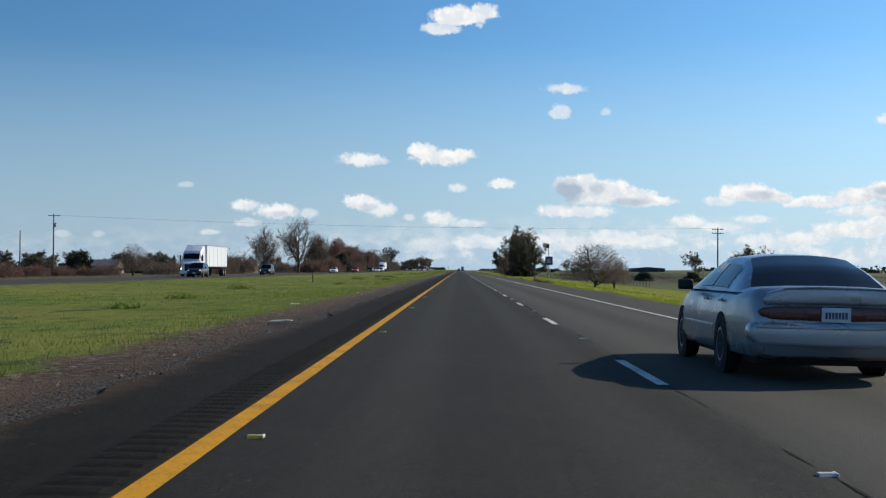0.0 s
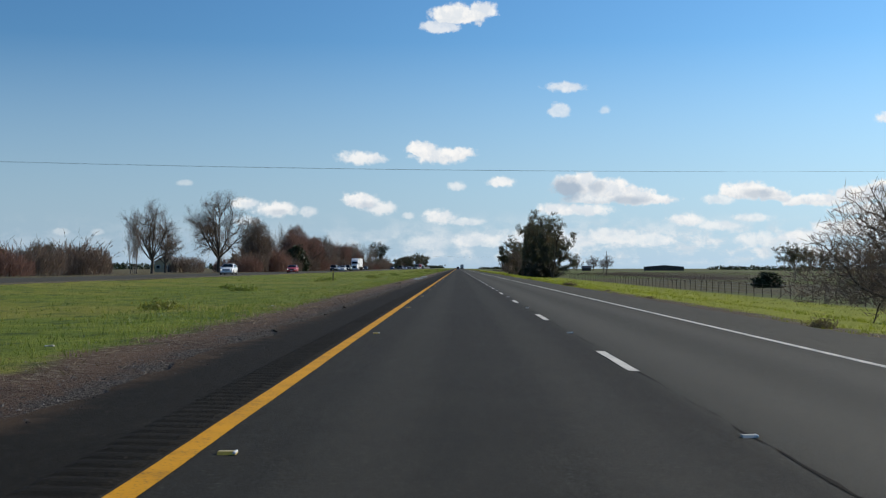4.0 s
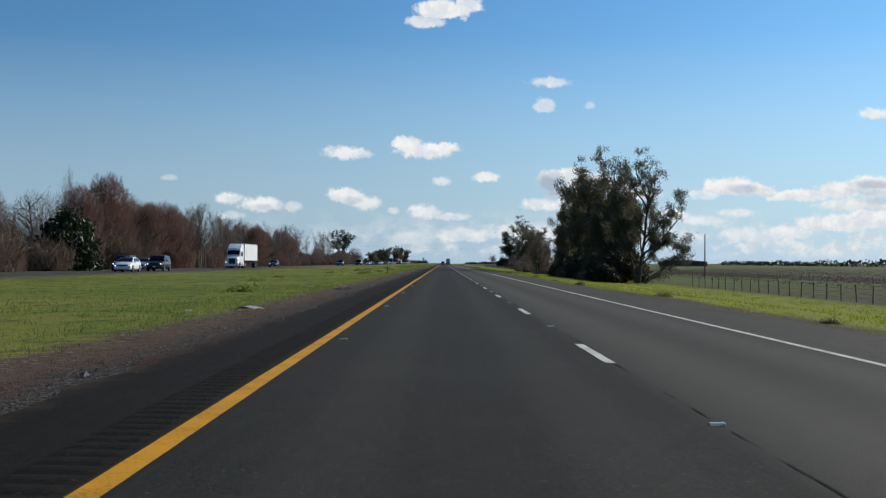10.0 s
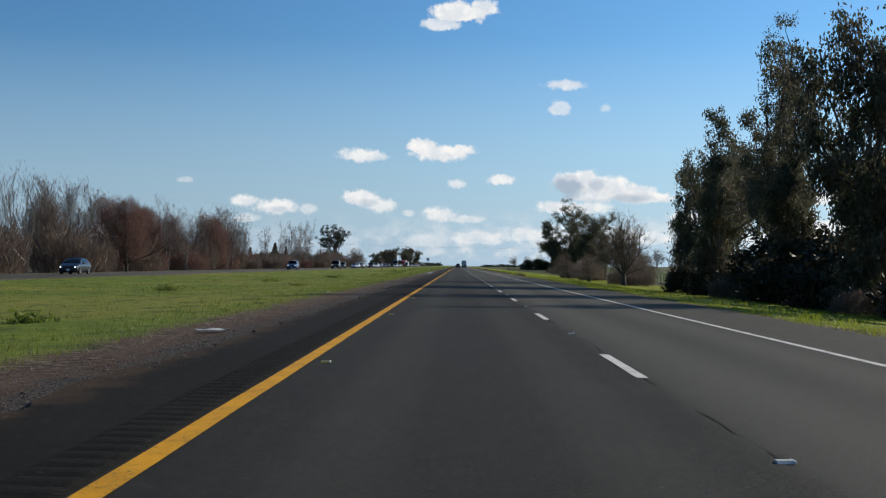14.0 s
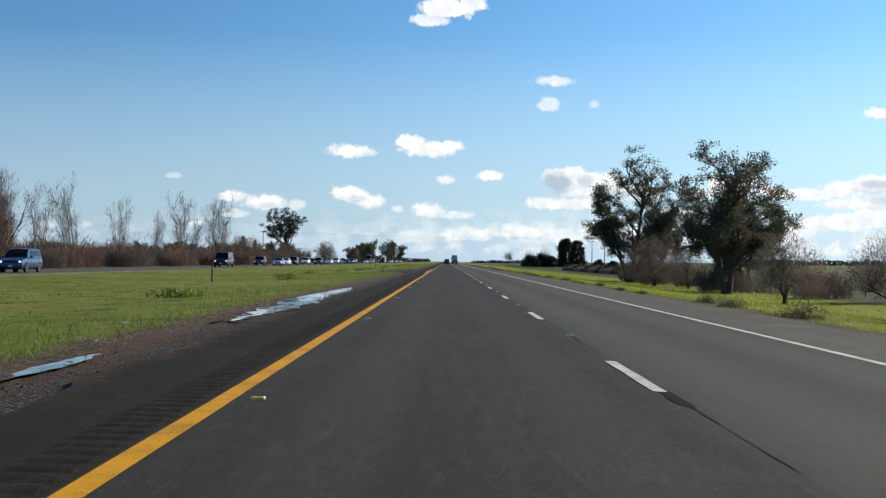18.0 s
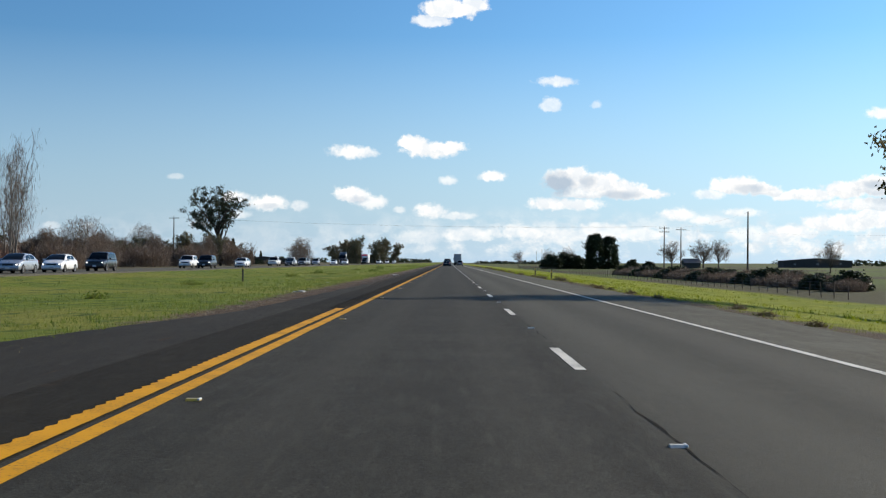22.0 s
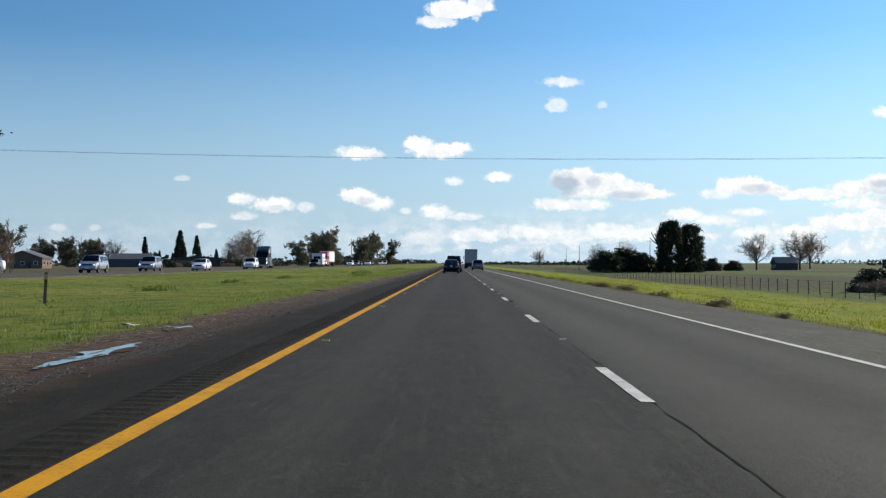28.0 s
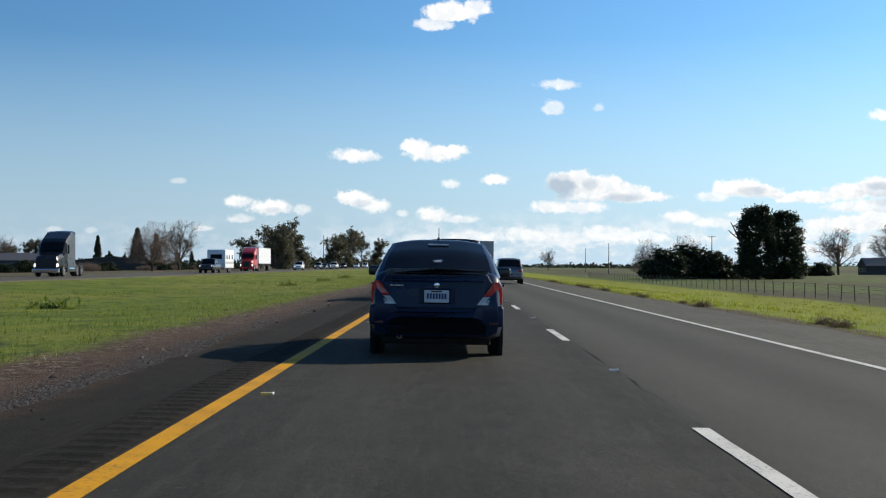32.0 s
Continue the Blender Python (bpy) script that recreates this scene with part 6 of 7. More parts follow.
def oncoming(kind, colour, lane, y):
    key = (kind, colour)
    if key in CACHE:
        src = CACHE[key]
        return copy_thing(src, pose(lane, y, 0.24, 0, 0, 180))
    paint = {"white": M_CARWHITE, "black": M_CARBLACK, "grey": M_CARGREY, "silver": M_SILVER, "red": M_CARRED, "blue": M_CARBLUE, "tan": M_CARTAN}[colour]
    say = "oncoming %s %s with lit head lamps"
    if kind == "sedan":
        ob = make_car("sedan", say % (colour, "four-door sedan"), "car", COMPACT, paint, (0.31, 0.20), lit=True, detail=0, plate_front=True)
    elif kind == "suv":
        ob = make_car("sport_utility_vehicle", say % (colour, "sport utility vehicle"), "car", SUV, paint, (0.35, 0.22), lit=True, detail=0, plate_front=True)
    elif kind == "van":
        ob = make_car("van", say % (colour, "passenger van"), "van", VAN, paint, (0.37, 0.23), lit=True, detail=0, doors=3, plate_front=True)
    elif kind == "pickup":
        ob = pickup("pickup_truck", say % (colour, "pickup truck"), paint, True)
    elif kind == "truck":
        ob = semi("truck", "oncoming %s tractor unit with a long white box trailer" % colour, paint, M_BOX)
    elif kind == "tractor":
        ob = semi("truck", "oncoming %s tractor unit with a chrome bumper and no trailer" % colour, paint, None)
    else:
        ob = house_trailer("house_trailer", "white house trailer with a grey stripe, towed by a pickup")
    tagged(ob, group="oncoming vehicles")
    CACHE[key] = ob
    ob.matrix_basis = pose(lane, y, 0.24, 0, 0, 180)
    return ob


for kind, colour, lane, y in ONCOMING:
    oncoming(kind, colour, lane, y)

# ---- roadside details ----
def rail_mesh(name, pts, r, mat, sides=6):
    """One unbroken tube along the points."""
    P = [Vector(p) for p in pts]
    way = (P[-1] - P[0]).normalized()
    a = way.cross(Vector((0, 0, 1)) if abs(way.z) < 0.9 else Vector((1, 0, 0))).normalized()
    b = way.cross(a)
    V = [p + r * (math.cos(2 * math.pi * i / sides) * a + math.sin(2 * math.pi * i / sides) * b) for p in P for i in range(sides)]
    F = [(q * sides + i, q * sides + (i + 1) % sides, (q + 1) * sides + (i + 1) % sides, (q + 1) * sides + i) for q in range(len(P) - 1) for i in range(sides)]
    return fast_mesh(name, V, F, mat, smooth=True)


M_WOOD = bark_material("weathered_wood", (0.085, 0.065, 0.048), (0.17, 0.135, 0.105), 4.0)
M_ROOF = plain("roof_grey", (0.10, 0.10, 0.105), 0.8)
M_ROOF_RED = plain("roof_red", (0.16, 0.055, 0.040), 0.8)
M_WALL_TAN = plain("wall_tan", (0.46, 0.36, 0.22), 0.85)
M_WALL_WHITE = plain("wall_white", (0.62, 0.61, 0.58), 0.8)
M_WALL_SLATE = plain("wall_slate", (0.075, 0.082, 0.100), 0.85)
M_WALL_BROWN = plain("wall_brown", (0.15, 0.095, 0.065), 0.85)
M_WALL_DARK = plain("wall_dark", (0.060, 0.052, 0.046), 0.85)
M_PANE = plain("pane_dark", (0.012, 0.014, 0.016), 0.08)
M_SIGN_BLUE = plain("sign_blue", (0.012, 0.050, 0.19), 0.45)
M_SIGN_WHITE = plain("sign_white", (0.62, 0.62, 0.60), 0.45)
M_SIGN_BLACK = plain("sign_black", (0.012, 0.012, 0.012), 0.5)
M_REFLECT_Y = plain("marker_amber", (0.55, 0.36, 0.05), 0.3)
M_REFLECT_W = plain("marker_white", (0.55, 0.53, 0.46), 0.6, spec=0.2)
M_PADDLE = plain("paddle_brown", (0.16, 0.12, 0.045), 0.6)
M_WIRE = plain("cable", (0.09, 0.09, 0.09), 0.6)
M_WATER = material("puddle_water", lambda k: surface(k, rgb(0.030, 0.024, 0.018), k.ramp(k.noise(place(k), 1.2, 4.0), 0.4, 0.7, 0.03, 0.20), bump=k.noise(place(k), 3.0, 3.0), strength=0.08, reach=0.01, spec=0.45))
M_STONE = leaf_material("gravel", (0.060, 0.050, 0.040), (0.190, 0.165, 0.135), (0.13, 0.095, 0.065), 0.0)
M_LITTER = plain("litter_grey", (0.42, 0.41, 0.38), 0.8)
M_CHIP = leaf_material("asphalt_chip", (0.020, 0.017, 0.013), (0.075, 0.062, 0.048), (0.060, 0.042, 0.028), 0.0)
# the paler second colour paints in the glossy highlights on the blades
M_BLADE = leaf_material("grass_blade", (0.100, 0.148, 0.014), (0.225, 0.275, 0.062), (0.250, 0.260, 0.055), 0.5)
# yellower copy: sun shining through the verge blades is put into the colour
M_BLADE_R = leaf_material("grass_blade_sun_tinted", (0.168, 0.218, 0.012), (0.272, 0.308, 0.018), (0.24, 0.235, 0.04), 0.5)
M_STRAW = leaf_material("straw", (0.20, 0.15, 0.08), (0.34, 0.27, 0.16), (0.14, 0.10, 0.05), 0.3)

# rumble strip: a corrugated band beside the yellow line
def build_rumble():
    for y0, y1 in ((-35.0, 752.0), (806.0, 1240.0)):
        ys = np.arange(y0, y1, 0.075)
        h = 0.0085 * np.sin(ys * 2 * math.pi / 0.30)
        xs = (-0.54, -0.47, -0.16, -0.10)
        V = np.array([(x, y, road_z(x) + (0.0035 if i in (0, 3) else 0.013 + hh)) for y, hh in zip(ys, h) for i, x in enumerate(xs)])
        n = len(ys)
        a = (np.arange(n - 1)[:, None] * 4 + np.arange(3)[None, :]).ravel()
        F = np.stack([a, a + 1, a + 5, a + 4], 1)
        tagged(new("rumble_strip", fast_mesh("rumble_strip", V, F, M_SHOULDER)), "corrugated rumble strip ground into the shoulder", "rumble strip", kind="structure")


build_rumble()

# the second yellow line and the paved crossing of the median
def second_line():
    ys = np.arange(751.0, 815.0, 0.05)
    V = []
    for y in ys:
        a = -0.335 + 0.016 * math.sin(y * 2 * math.pi / 0.30) + 0.02 * noise.noise((y * 0.8, 1, 7)) + 0.012 * noise.noise((y * 5.0, 1, 7))
        V += [(a, y, road_z(a) + 0.011), (-0.155 + 0.006 * noise.noise((y * 3.0, 2, 2)), y, road_z(-0.155) + 0.011)]
    F = [(2 * i, 2 * i + 1, 2 * i + 3, 2 * i + 2) for i in range(len(ys) - 1)]
    under("edge_line_second", fast_mesh("edge_line_second", V, F, M_YELLOW), road, "second yellow line with a ragged edge")


second_line()


def build_crossing():
    V, F = [], []
    ys = np.arange(749, 836, 0.5)
    for y in ys:
        a = float(np.interp(y, (749, 755, 761, 768, 772, 776, 780, 786, 795, 803, 836), (-1.7, -2.4, -2.6, -3.2, -3.9, -5.3, -5.7, -4.5, -3.2, -2.1, -1.6)))
        a += 0.16 * noise.noise((y * 0.5, 2, 2)) + 0.07 * noise.noise((y * 2.1, 2, 2))
        V += [(a - 0.5, y, -0.10), (a, y, 0.085), (-1.2, y, road_z(-1.2) + 0.006)]
    for i in range(len(ys) - 1):
        F += [(3 * i + q, 3 * i + q + 1, 3 * i + q + 4, 3 * i + q + 3) for q in (0, 1)]
    tagged(new("median_crossing", fast_mesh("median_crossing", V, F, M_CROSSING)), "paved turnout widening into the median", "road", kind="structure")


build_crossing()

# the sealed joint between the lanes
def build_joint():
    ys = np.arange(-35, 1300, 0.35)
    V, F = [], []
    for y in ys:
        x = 3.70 + 0.07 * noise.noise((y * 0.10, 0, 9)) + 0.03 * noise.noise((y * 0.9, 4, 9)) + 0.02 * noise.noise((y * 2.7, 4, 1))
        w = max(0.0, 0.004 + 0.014 * noise.noise((y * 0.30, 8, 2)) + 0.016 * noise.noise((y * 1.4, 8, 6))) + 0.10 * max(0.0, noise.noise((y * 0.045, 3, 5)) - 0.38)
        V += [(x - w, y, road_z(x) + 0.004), (x + w, y, road_z(x) + 0.004)]
    F = [(2 * i, 2 * i + 1, 2 * i + 3, 2 * i + 2) for i in range(len(ys) - 1)]
    under("sealed_joint", fast_mesh("sealed_joint", V, F, M_TAR), road, "dark tar-sealed joint between the lanes")


build_joint()


def tar_patches():
    """Short spills of sealing tar where the joint was mended."""
    for i, (x, y, w, l) in enumerate(((3.72, 384.4, 0.13, 0.9), (3.72, 750.1, 0.14, 1.0), (3.70, 643.2, 0.07, 0.8), (3.68, 1043.6, 0.09, 1.5), (3.78, 204.0, 0.035, 0.6), (3.75, 852.6, 0.10, 0.9), (3.75, 1009.0, 0.08, 0.8))):
        ring = []
        for q in range(18):
            a = 2 * math.pi * q / 18
            k = 1 + 0.45 * noise.noise((math.cos(a) * 1.6 + i, math.sin(a) * 1.6, 3.0 * i))
            px = x + w * k * math.cos(a)
            ring.append((px, y + l * k * math.sin(a), road_z(px) + 0.005))
        me = mesh_of("tar_patch", ring + [(x, y, road_z(x) + 0.0055)], [(q, (q + 1) % 18, 18) for q in range(18)], M_TAR)
        under("tar_patch", me, road)


tar_patches()


def build_markers():
    def wedge(mat, face):
        bm = bmesh.new()
        prof = [(-0.05, 0.0), (-0.026, 0.018), (0.026, 0.018), (0.05, 0.0)]
        rows = [[(x, y, z) for y, z in prof] for x in (-0.055, 0.055)]
        vs = [[bm.verts.new(p) for p in row] for row in rows]
        for i in range(3):
            bm.faces.new((vs[0][i], vs[0][i + 1], vs[1][i + 1], vs[1][i]))
        bm.faces.new(vs[0]), bm.faces.new(vs[1])
        return to_mesh("lane_marker", bm, mat, False)
    white, amber = wedge(M_REFLECT_W, 0), wedge(M_REFLECT_Y, 0)
    shine = to_mesh("reflector", box(0.018, 0.10, 0.016, (0, 0, 0.012), 0.004, 1), M_SIGN_WHITE, False)
    for i in range(-2, 86):
        for me, x, y in ((white, 3.68, i * GAP_PERIOD + 8.8), (amber, 0.26, i * 14.385 - 19.35)):
            ob = under("lane_marker", me, road)
            ob.location = (x, y, road_z(x) + 0.002)
            glint = under("reflector", shine, ob)
            glint.location = (0.047, -0.003, 0.0)


build_markers()


# ---- puddles, stones, grass ----
def puddle(y0, y1, x, half, seed):
    ys = np.arange(y0, y1, 0.1)
    V, F = [], []
    for y in ys:
        k = max(0.0, math.sin(math.pi * (y - y0) / (y1 - y0))) ** 0.7
        c = x + 0.22 * noise.noise((y * 0.12, seed, 0))
        w = half * k * (1.0 + 0.7 * noise.noise((y * 0.45, seed, 4)))
        w = max(0.02, w)
        V += [(c - w + 0.16 * noise.noise((y * 1.7, seed, 1)) + 0.025 * noise.noise((y * 5.0, seed, 1)), y, 0.064), (c + w * 0.8 + 0.12 * noise.noise((y * 1.9, seed, 2)) + 0.02 * noise.noise((y * 6.0, seed, 2)), y, 0.064)]
    F = [(2 * i, 2 * i + 1, 2 * i + 3, 2 * i + 2) for i in range(len(ys) - 1)]
    th = empty("puddle", pose(x, (y0 + y1) / 2, 0.05))
    back = pose(x, (y0 + y1) / 2, 0.05).inverted()
    under("water", fast_mesh("water", V, F, M_WATER), th).matrix_basis = back
    # islands of mud that stand out of the water
    r = random.Random(seed)
    for i in range(int((y1 - y0) * 0.9) + 1):
        cy, cx, a, b = r.uniform(y0, y1), x + r.uniform(-1, 1) * half * 0.9, r.uniform(0.03, 0.17), r.uniform(0.12, 0.9)
        ring = [(cx + a * math.cos(q * 0.524) * (1 + 0.5 * noise.noise((q * 1.3, seed, i))), cy + b * math.sin(q * 0.524) * (1 + 0.5 * noise.noise((q * 1.7, i, seed))), 0.062) for q in range(12)]
        me = mesh_of("mud_island", ring + [(cx, cy, 0.070)], [(q, (q + 1) % 12, 12) for q in range(12)], M_GROUND, smooth=True)
        under("mud_island", me, th).matrix_basis = back
    tagged(th, "shallow rain puddle on the muddy road edge", "puddle")


for y0, y1, x, half, seed in ((238, 259, -2.22, 0.46, 1), (262, 284, -2.17, 0.36, 2), (96.5, 103, -2.15, 0.16, 3), (643.5, 647, -2.3, 0.14, 4), (655, 684.6, -2.06, 0.50, 5), (875.5, 881, -1.95, 0.20, 6), (982.5, 987, -2.15, 0.17, 7), (118, 124, -2.3, 0.10, 8)):
    puddle(y0, y1, x, half, seed)


def build_stones():
    rng = np.random.default_rng(5)
    n = 36000
    y = rng.uniform(-25, 1160, n)
    side = rng.random(n) < 0.86
    x = np.where(side, -1.65 - np.abs(rng.normal(0, 0.8, n)), 9.5 + np.abs(rng.normal(0, 0.25, n)))
    x = np.clip(x, -4.6, 11)
    s = rng.gamma(1.4, 0.0042, n) + 0.005
    z = np.array([ground_z(v) for v in x]) + 0.012
    base = np.array([(1, 0, 0), (0, 1, 0), (-1, 0, 0), (0, -1, 0), (0, 0, 0.7), (0, 0, -0.7)], float)
    V = base[None] * s[:, None, None] * rng.uniform(0.6, 1.4, (n, 6, 1)) + np.stack([x, y, z], 1)[:, None, :]
    f = np.array([(0, 1, 4), (1, 2, 4), (2, 3, 4), (3, 0, 4)])
    F = (np.arange(n)[:, None, None] * 6 + f[None]).reshape(-1, 3)
    tagged(new("gravel", fast_mesh("gravel", V.reshape(-1, 3), F, M_STONE)), "loose gravel along the pavement edge", "gravel", kind="stuff")


build_stones()


def build_edge_chips():
    rng = np.random.default_rng(6)
    n = 40000
    y = rng.uniform(-25, 1160, n)
    x = -1.68 + rng.normal(0, 0.22, n)
    keep = (y < 748) | (y > 836)
    x, y = x[keep], y[keep]
    n = len(x)
    s = rng.gamma(1.5, 0.0048, n) + 0.006
    z = np.array([max(ground_z(v), road_z(v)) for v in x]) + 0.006
    base = np.array([(1, 0, 0), (0, 1, 0), (-1, 0, 0), (0, -1, 0), (0, 0, 0.6)], float)
    V = base[None] * s[:, None, None] * rng.uniform(0.6, 1.4, (n, 5, 1)) + np.stack([x, y, z], 1)[:, None, :]
    f = np.array([(0, 1, 4), (1, 2, 4), (2, 3, 4), (3, 0, 4)])
    F = (np.arange(n)[:, None, None] * 5 + f[None]).reshape(-1, 3)
    tagged(new("asphalt_chips", fast_mesh("asphalt_chips", V.reshape(-1, 3), F, M_CHIP)), "dark crumbled asphalt along the ragged pavement edge", "gravel", kind="stuff")


build_edge_chips()


def blades(name, label, x, y, h, w, lean, mat, cat="grass"):
    n = len(x)
    rng = np.random.default_rng(len(name) + n)
    z = np.array([ground_z(v) for v in x]) - 0.03
    a = rng.uniform(0, 6.28, n)
    C = np.stack([x, y, z], 1)
    U = np.stack([np.cos(a), np.sin(a), 0 * a], 1) * w[:, None]
    tip = C + np.stack([rng.normal(0, lean, n) * h, rng.normal(0, lean, n) * h, h], 1)
    V = np.stack([C - U, C + U, tip], 1).reshape(-1, 3)
    F = np.arange(3 * n).reshape(n, 3)
    tagged(new(name, fast_mesh(name, V, F, mat)), label, cat, kind="stuff")


def build_grass():
    rng = np.random.default_rng(8)

    def clumps(n, per, xf, spread):
        cx, cy = xf(n), rng.uniform(-20, 1240, n)
        k = np.repeat(np.arange(n), per)
        return cx[k] + rng.normal(0, spread, n * per), cy[k] + rng.normal(0, spread, n * per), k
    # the ragged edge of the median, then its body
    x, y, k = clumps(16000, 8, lambda n: -3.05 - np.abs(rng.normal(0, 1.5, n)), 0.10)
    h = rng.uniform(0.05, 0.14, len(x)) * (0.7 + 0.6 * rng.random(16000)[k])
    blades("grass_edge", "green grass tufts along the median edge", x, y, h, rng.uniform(0.006, 0.015, len(x)), 0.35, M_BLADE)
    x, y, k = clumps(20000, 8, lambda n: -24.2 + 19.6 * rng.random(n) ** 0.6, 0.16)
    h = rng.uniform(0.04, 0.11, len(x)) * (0.6 + 0.9 * rng.random(20000)[k])
    blades("grass_median", "uneven green grass of the median", x, y, h, rng.uniform(0.009, 0.022, len(x)), 0.35, M_BLADE)
    x, y, k = clumps(10000, 8, lambda n: 9.75 + np.abs(rng.normal(0, 1.3, n)), 0.10)
    h = rng.uniform(0.04, 0.13, len(x)) * (0.7 + 0.6 * rng.random(10000)[k])
    blades("grass_verge_edge", "sunlit yellow-green grass beside the outer shoulder", x, y, h, rng.uniform(0.006, 0.015, len(x)), 0.35, M_BLADE_R)
    x, y, k = clumps(7000, 8, lambda n: rng.uniform(11, 34, n), 0.18)
    h = rng.uniform(0.08, 0.22, len(x))
    blades("grass_verge", "sunlit yellow-green grass of the outer verge", x, y, h, rng.uniform(0.015, 0.035, len(x)), 0.35, M_BLADE_R)
    x, y, k = clumps(6000, 6, lambda n: np.where(rng.random(n) < 0.75, rng.normal(-3.0, 0.40, n), rng.normal(9.75, 0.15, n)), 0.12)
    h = rng.uniform(0.02, 0.10, len(x))
    blades("dry_grass", "dead straw on the bare earth", x, y, h, rng.uniform(0.008, 0.02, len(x)), 1.6, M_STRAW, "straw")


build_grass()


def tumbleweed(x, y, size, mat=None):
    rng = np.random.default_rng(int(abs(x * 100) + y))
    c = rng.normal(size=(520, 3)) * np.array((0.42, 0.42, 0.26)) * size
    c[:, 2] = np.abs(c[:, 2])
    V, F = leaves(c, 0.024 * size + 0.008, rng, droop=-0.5, long=9.0)
    th = new("weed_clump", fast_mesh("weed_clump", V, F, mat or M_LEAF_DRY))
    th.location = (x, y, ground_z(x) - 0.02)
    tagged(th, "dry brown weed clump beside the outer shoulder", "weed", "weeds on the verge", kind="stuff")


def green_weed(x, y, size):
    rng = np.random.default_rng(int(abs(x * 90) + y))
    c = rng.normal(size=(200, 3)) * np.array((0.75, 0.75, 0.28)) * size
    c[:, 2] = np.abs(c[:, 2])
    V, F = leaves(c, 0.10 * size + 0.03, rng, droop=-0.5, long=3.0)
    th = new("weed_clump", fast_mesh("weed_clump", V, F, M_BLADE))
    th.location = (x, y, ground_z(x) - 0.02)
    tagged(th, "low green weed clump in the median grass", "weed", "weeds in the median", kind="stuff")


rw = random.Random(4)
WEEDS = [(10.3, 218, 0.62), (10.1, 654, 0.55), (10.4, 664, 0.6), (10.2, 671, 0.5), (10.5, 676, 0.45), (10.2, 871, 0.5), (10.3, 1032, 0.55), (10.1, 1040, 0.5), (10.2, 1044, 0.4), (10.4, 100, 0.5), (10.6, 106, 0.45), (10.3, 112, 0.5), (10.5, 125, 0.45)]
WEEDS += [(9.75 + rw.random() * 0.8, y + rw.uniform(-4, 4), rw.uniform(0.16, 0.42)) for y in list(range(690, 1200, 7)) + list(range(100, 520, 24))]
for x, y, s in WEEDS:
    tumbleweed(x, y, s)
WEED_L = [(-6.2 - 6 * rw.random(), y + rw.uniform(-9, 9), rw.uniform(0.25, 0.55)) for y in range(10, 1230, 24)]
for x, y, s in WEED_L:
    green_weed(x, y, s)


# ---- posts, signs, poles ----
def text_mesh(name, words, size, mat):
    cu = bpy.data.curves.new(name, "FONT")
    cu.body, cu.size, cu.align_x, cu.align_y, cu.extrude = words, size, "CENTER", "CENTER", 0.002
    cu.offset = size * 0.022
    tmp = bpy.data.objects.new(name, cu)
    me = bpy.data.meshes.new_from_object(tmp)
    bpy.data.objects.remove(tmp)
    me.materials.clear()
    me.materials.append(mat)
    return me


def words(parent, body, size, mat, at, bold=0.0):
    ob = under("lettering", text_mesh("lettering", body, size, mat), parent)
    ob.matrix_basis = pose(*at, 90)
    return ob


def call_box():
    th = empty("call_box_sign", pose(11.3, 112.7, ground_z(11.3), 0, 0, 4))
    g = -ground_z(11.3)
    part("post", lathe([(0, 0.055), (4.1, 0.055), (4.1, 0.0)], 14, "z"), M_STEEL, th, smooth=True)
    s = part("sign_panel", box(0.78, 0.02, 0.93, (0, -0.075, 2.06 + g), 0.02), M_SIGN_BLUE, th, "blue panel with white lettering")
    part("panel_border", box(0.74, 0.006, 0.012, (0, -0.088, 2.50 + g), 0), M_SIGN_BLUE, s)
    words(s, "CALL", 0.225, M_SIGN_WHITE, (0, -0.089, 2.18 + g))
    words(s, "BOX", 0.225, M_SIGN_WHITE, (0, -0.089, 1.94 + g))
    for i, w in enumerate((0.10, 0.10, 0.10, 0.07)):
        part("small_writing", box(w, 0.004, 0.05, (-0.24 + 0.15 * i, -0.088, 1.70 + g), 0), M_BOX_GREY, s)
    b = part("solar_panel", box(0.34, 0.05, 0.46, (-0.14, -0.02, 3.95), 0.015), M_SIGN_BLACK, th, "small dark solar panel")
    b.rotation_euler = (0, 0, radians(20))
    part("aerial", lathe([(0, 0.03), (0.10, 0.03), (0.12, 0.0)], 8, "z"), M_TRIM, th, at=(0, 0, 4.1))
    part("phone_box", box(0.28, 0.22, 0.42, (0, -0.16, 1.25), 0.03), M_REFLECT_Y, th)
    tagged(th, "blue motorist call box sign on a steel post", "sign")


call_box()


def no_turns():
    th = empty("no_turns_sign", pose(-4.55, 765.4, ground_z(-4.55), 0, -2.5, 3))
    part("post", box(0.06, 0.05, 2.72, (0, 0.03, 1.36), 0.01), M_STEEL, th)
    s = part("sign_panel", box(0.61, 0.012, 0.61, (0, -0.01, 2.42), 0.02), M_SIGN_WHITE, th, "white square panel with black lettering")
    for a, b, w, h in ((0, 2.695, 0.56, 0.012), (0, 2.145, 0.56, 0.012), (-0.275, 2.42, 0.012, 0.56), (0.275, 2.42, 0.012, 0.56)):
        part("panel_border", box(w, 0.004, h, (a, -0.019, b), 0), M_SIGN_BLACK, s)
    words(s, "NO", 0.185, M_SIGN_BLACK, (0, -0.019, 2.53))
    words(s, "TURNS", 0.150, M_SIGN_BLACK, (0, -0.019, 2.29))
    tagged(th, "white no turns sign on a leaning metal post", "sign")


no_turns()


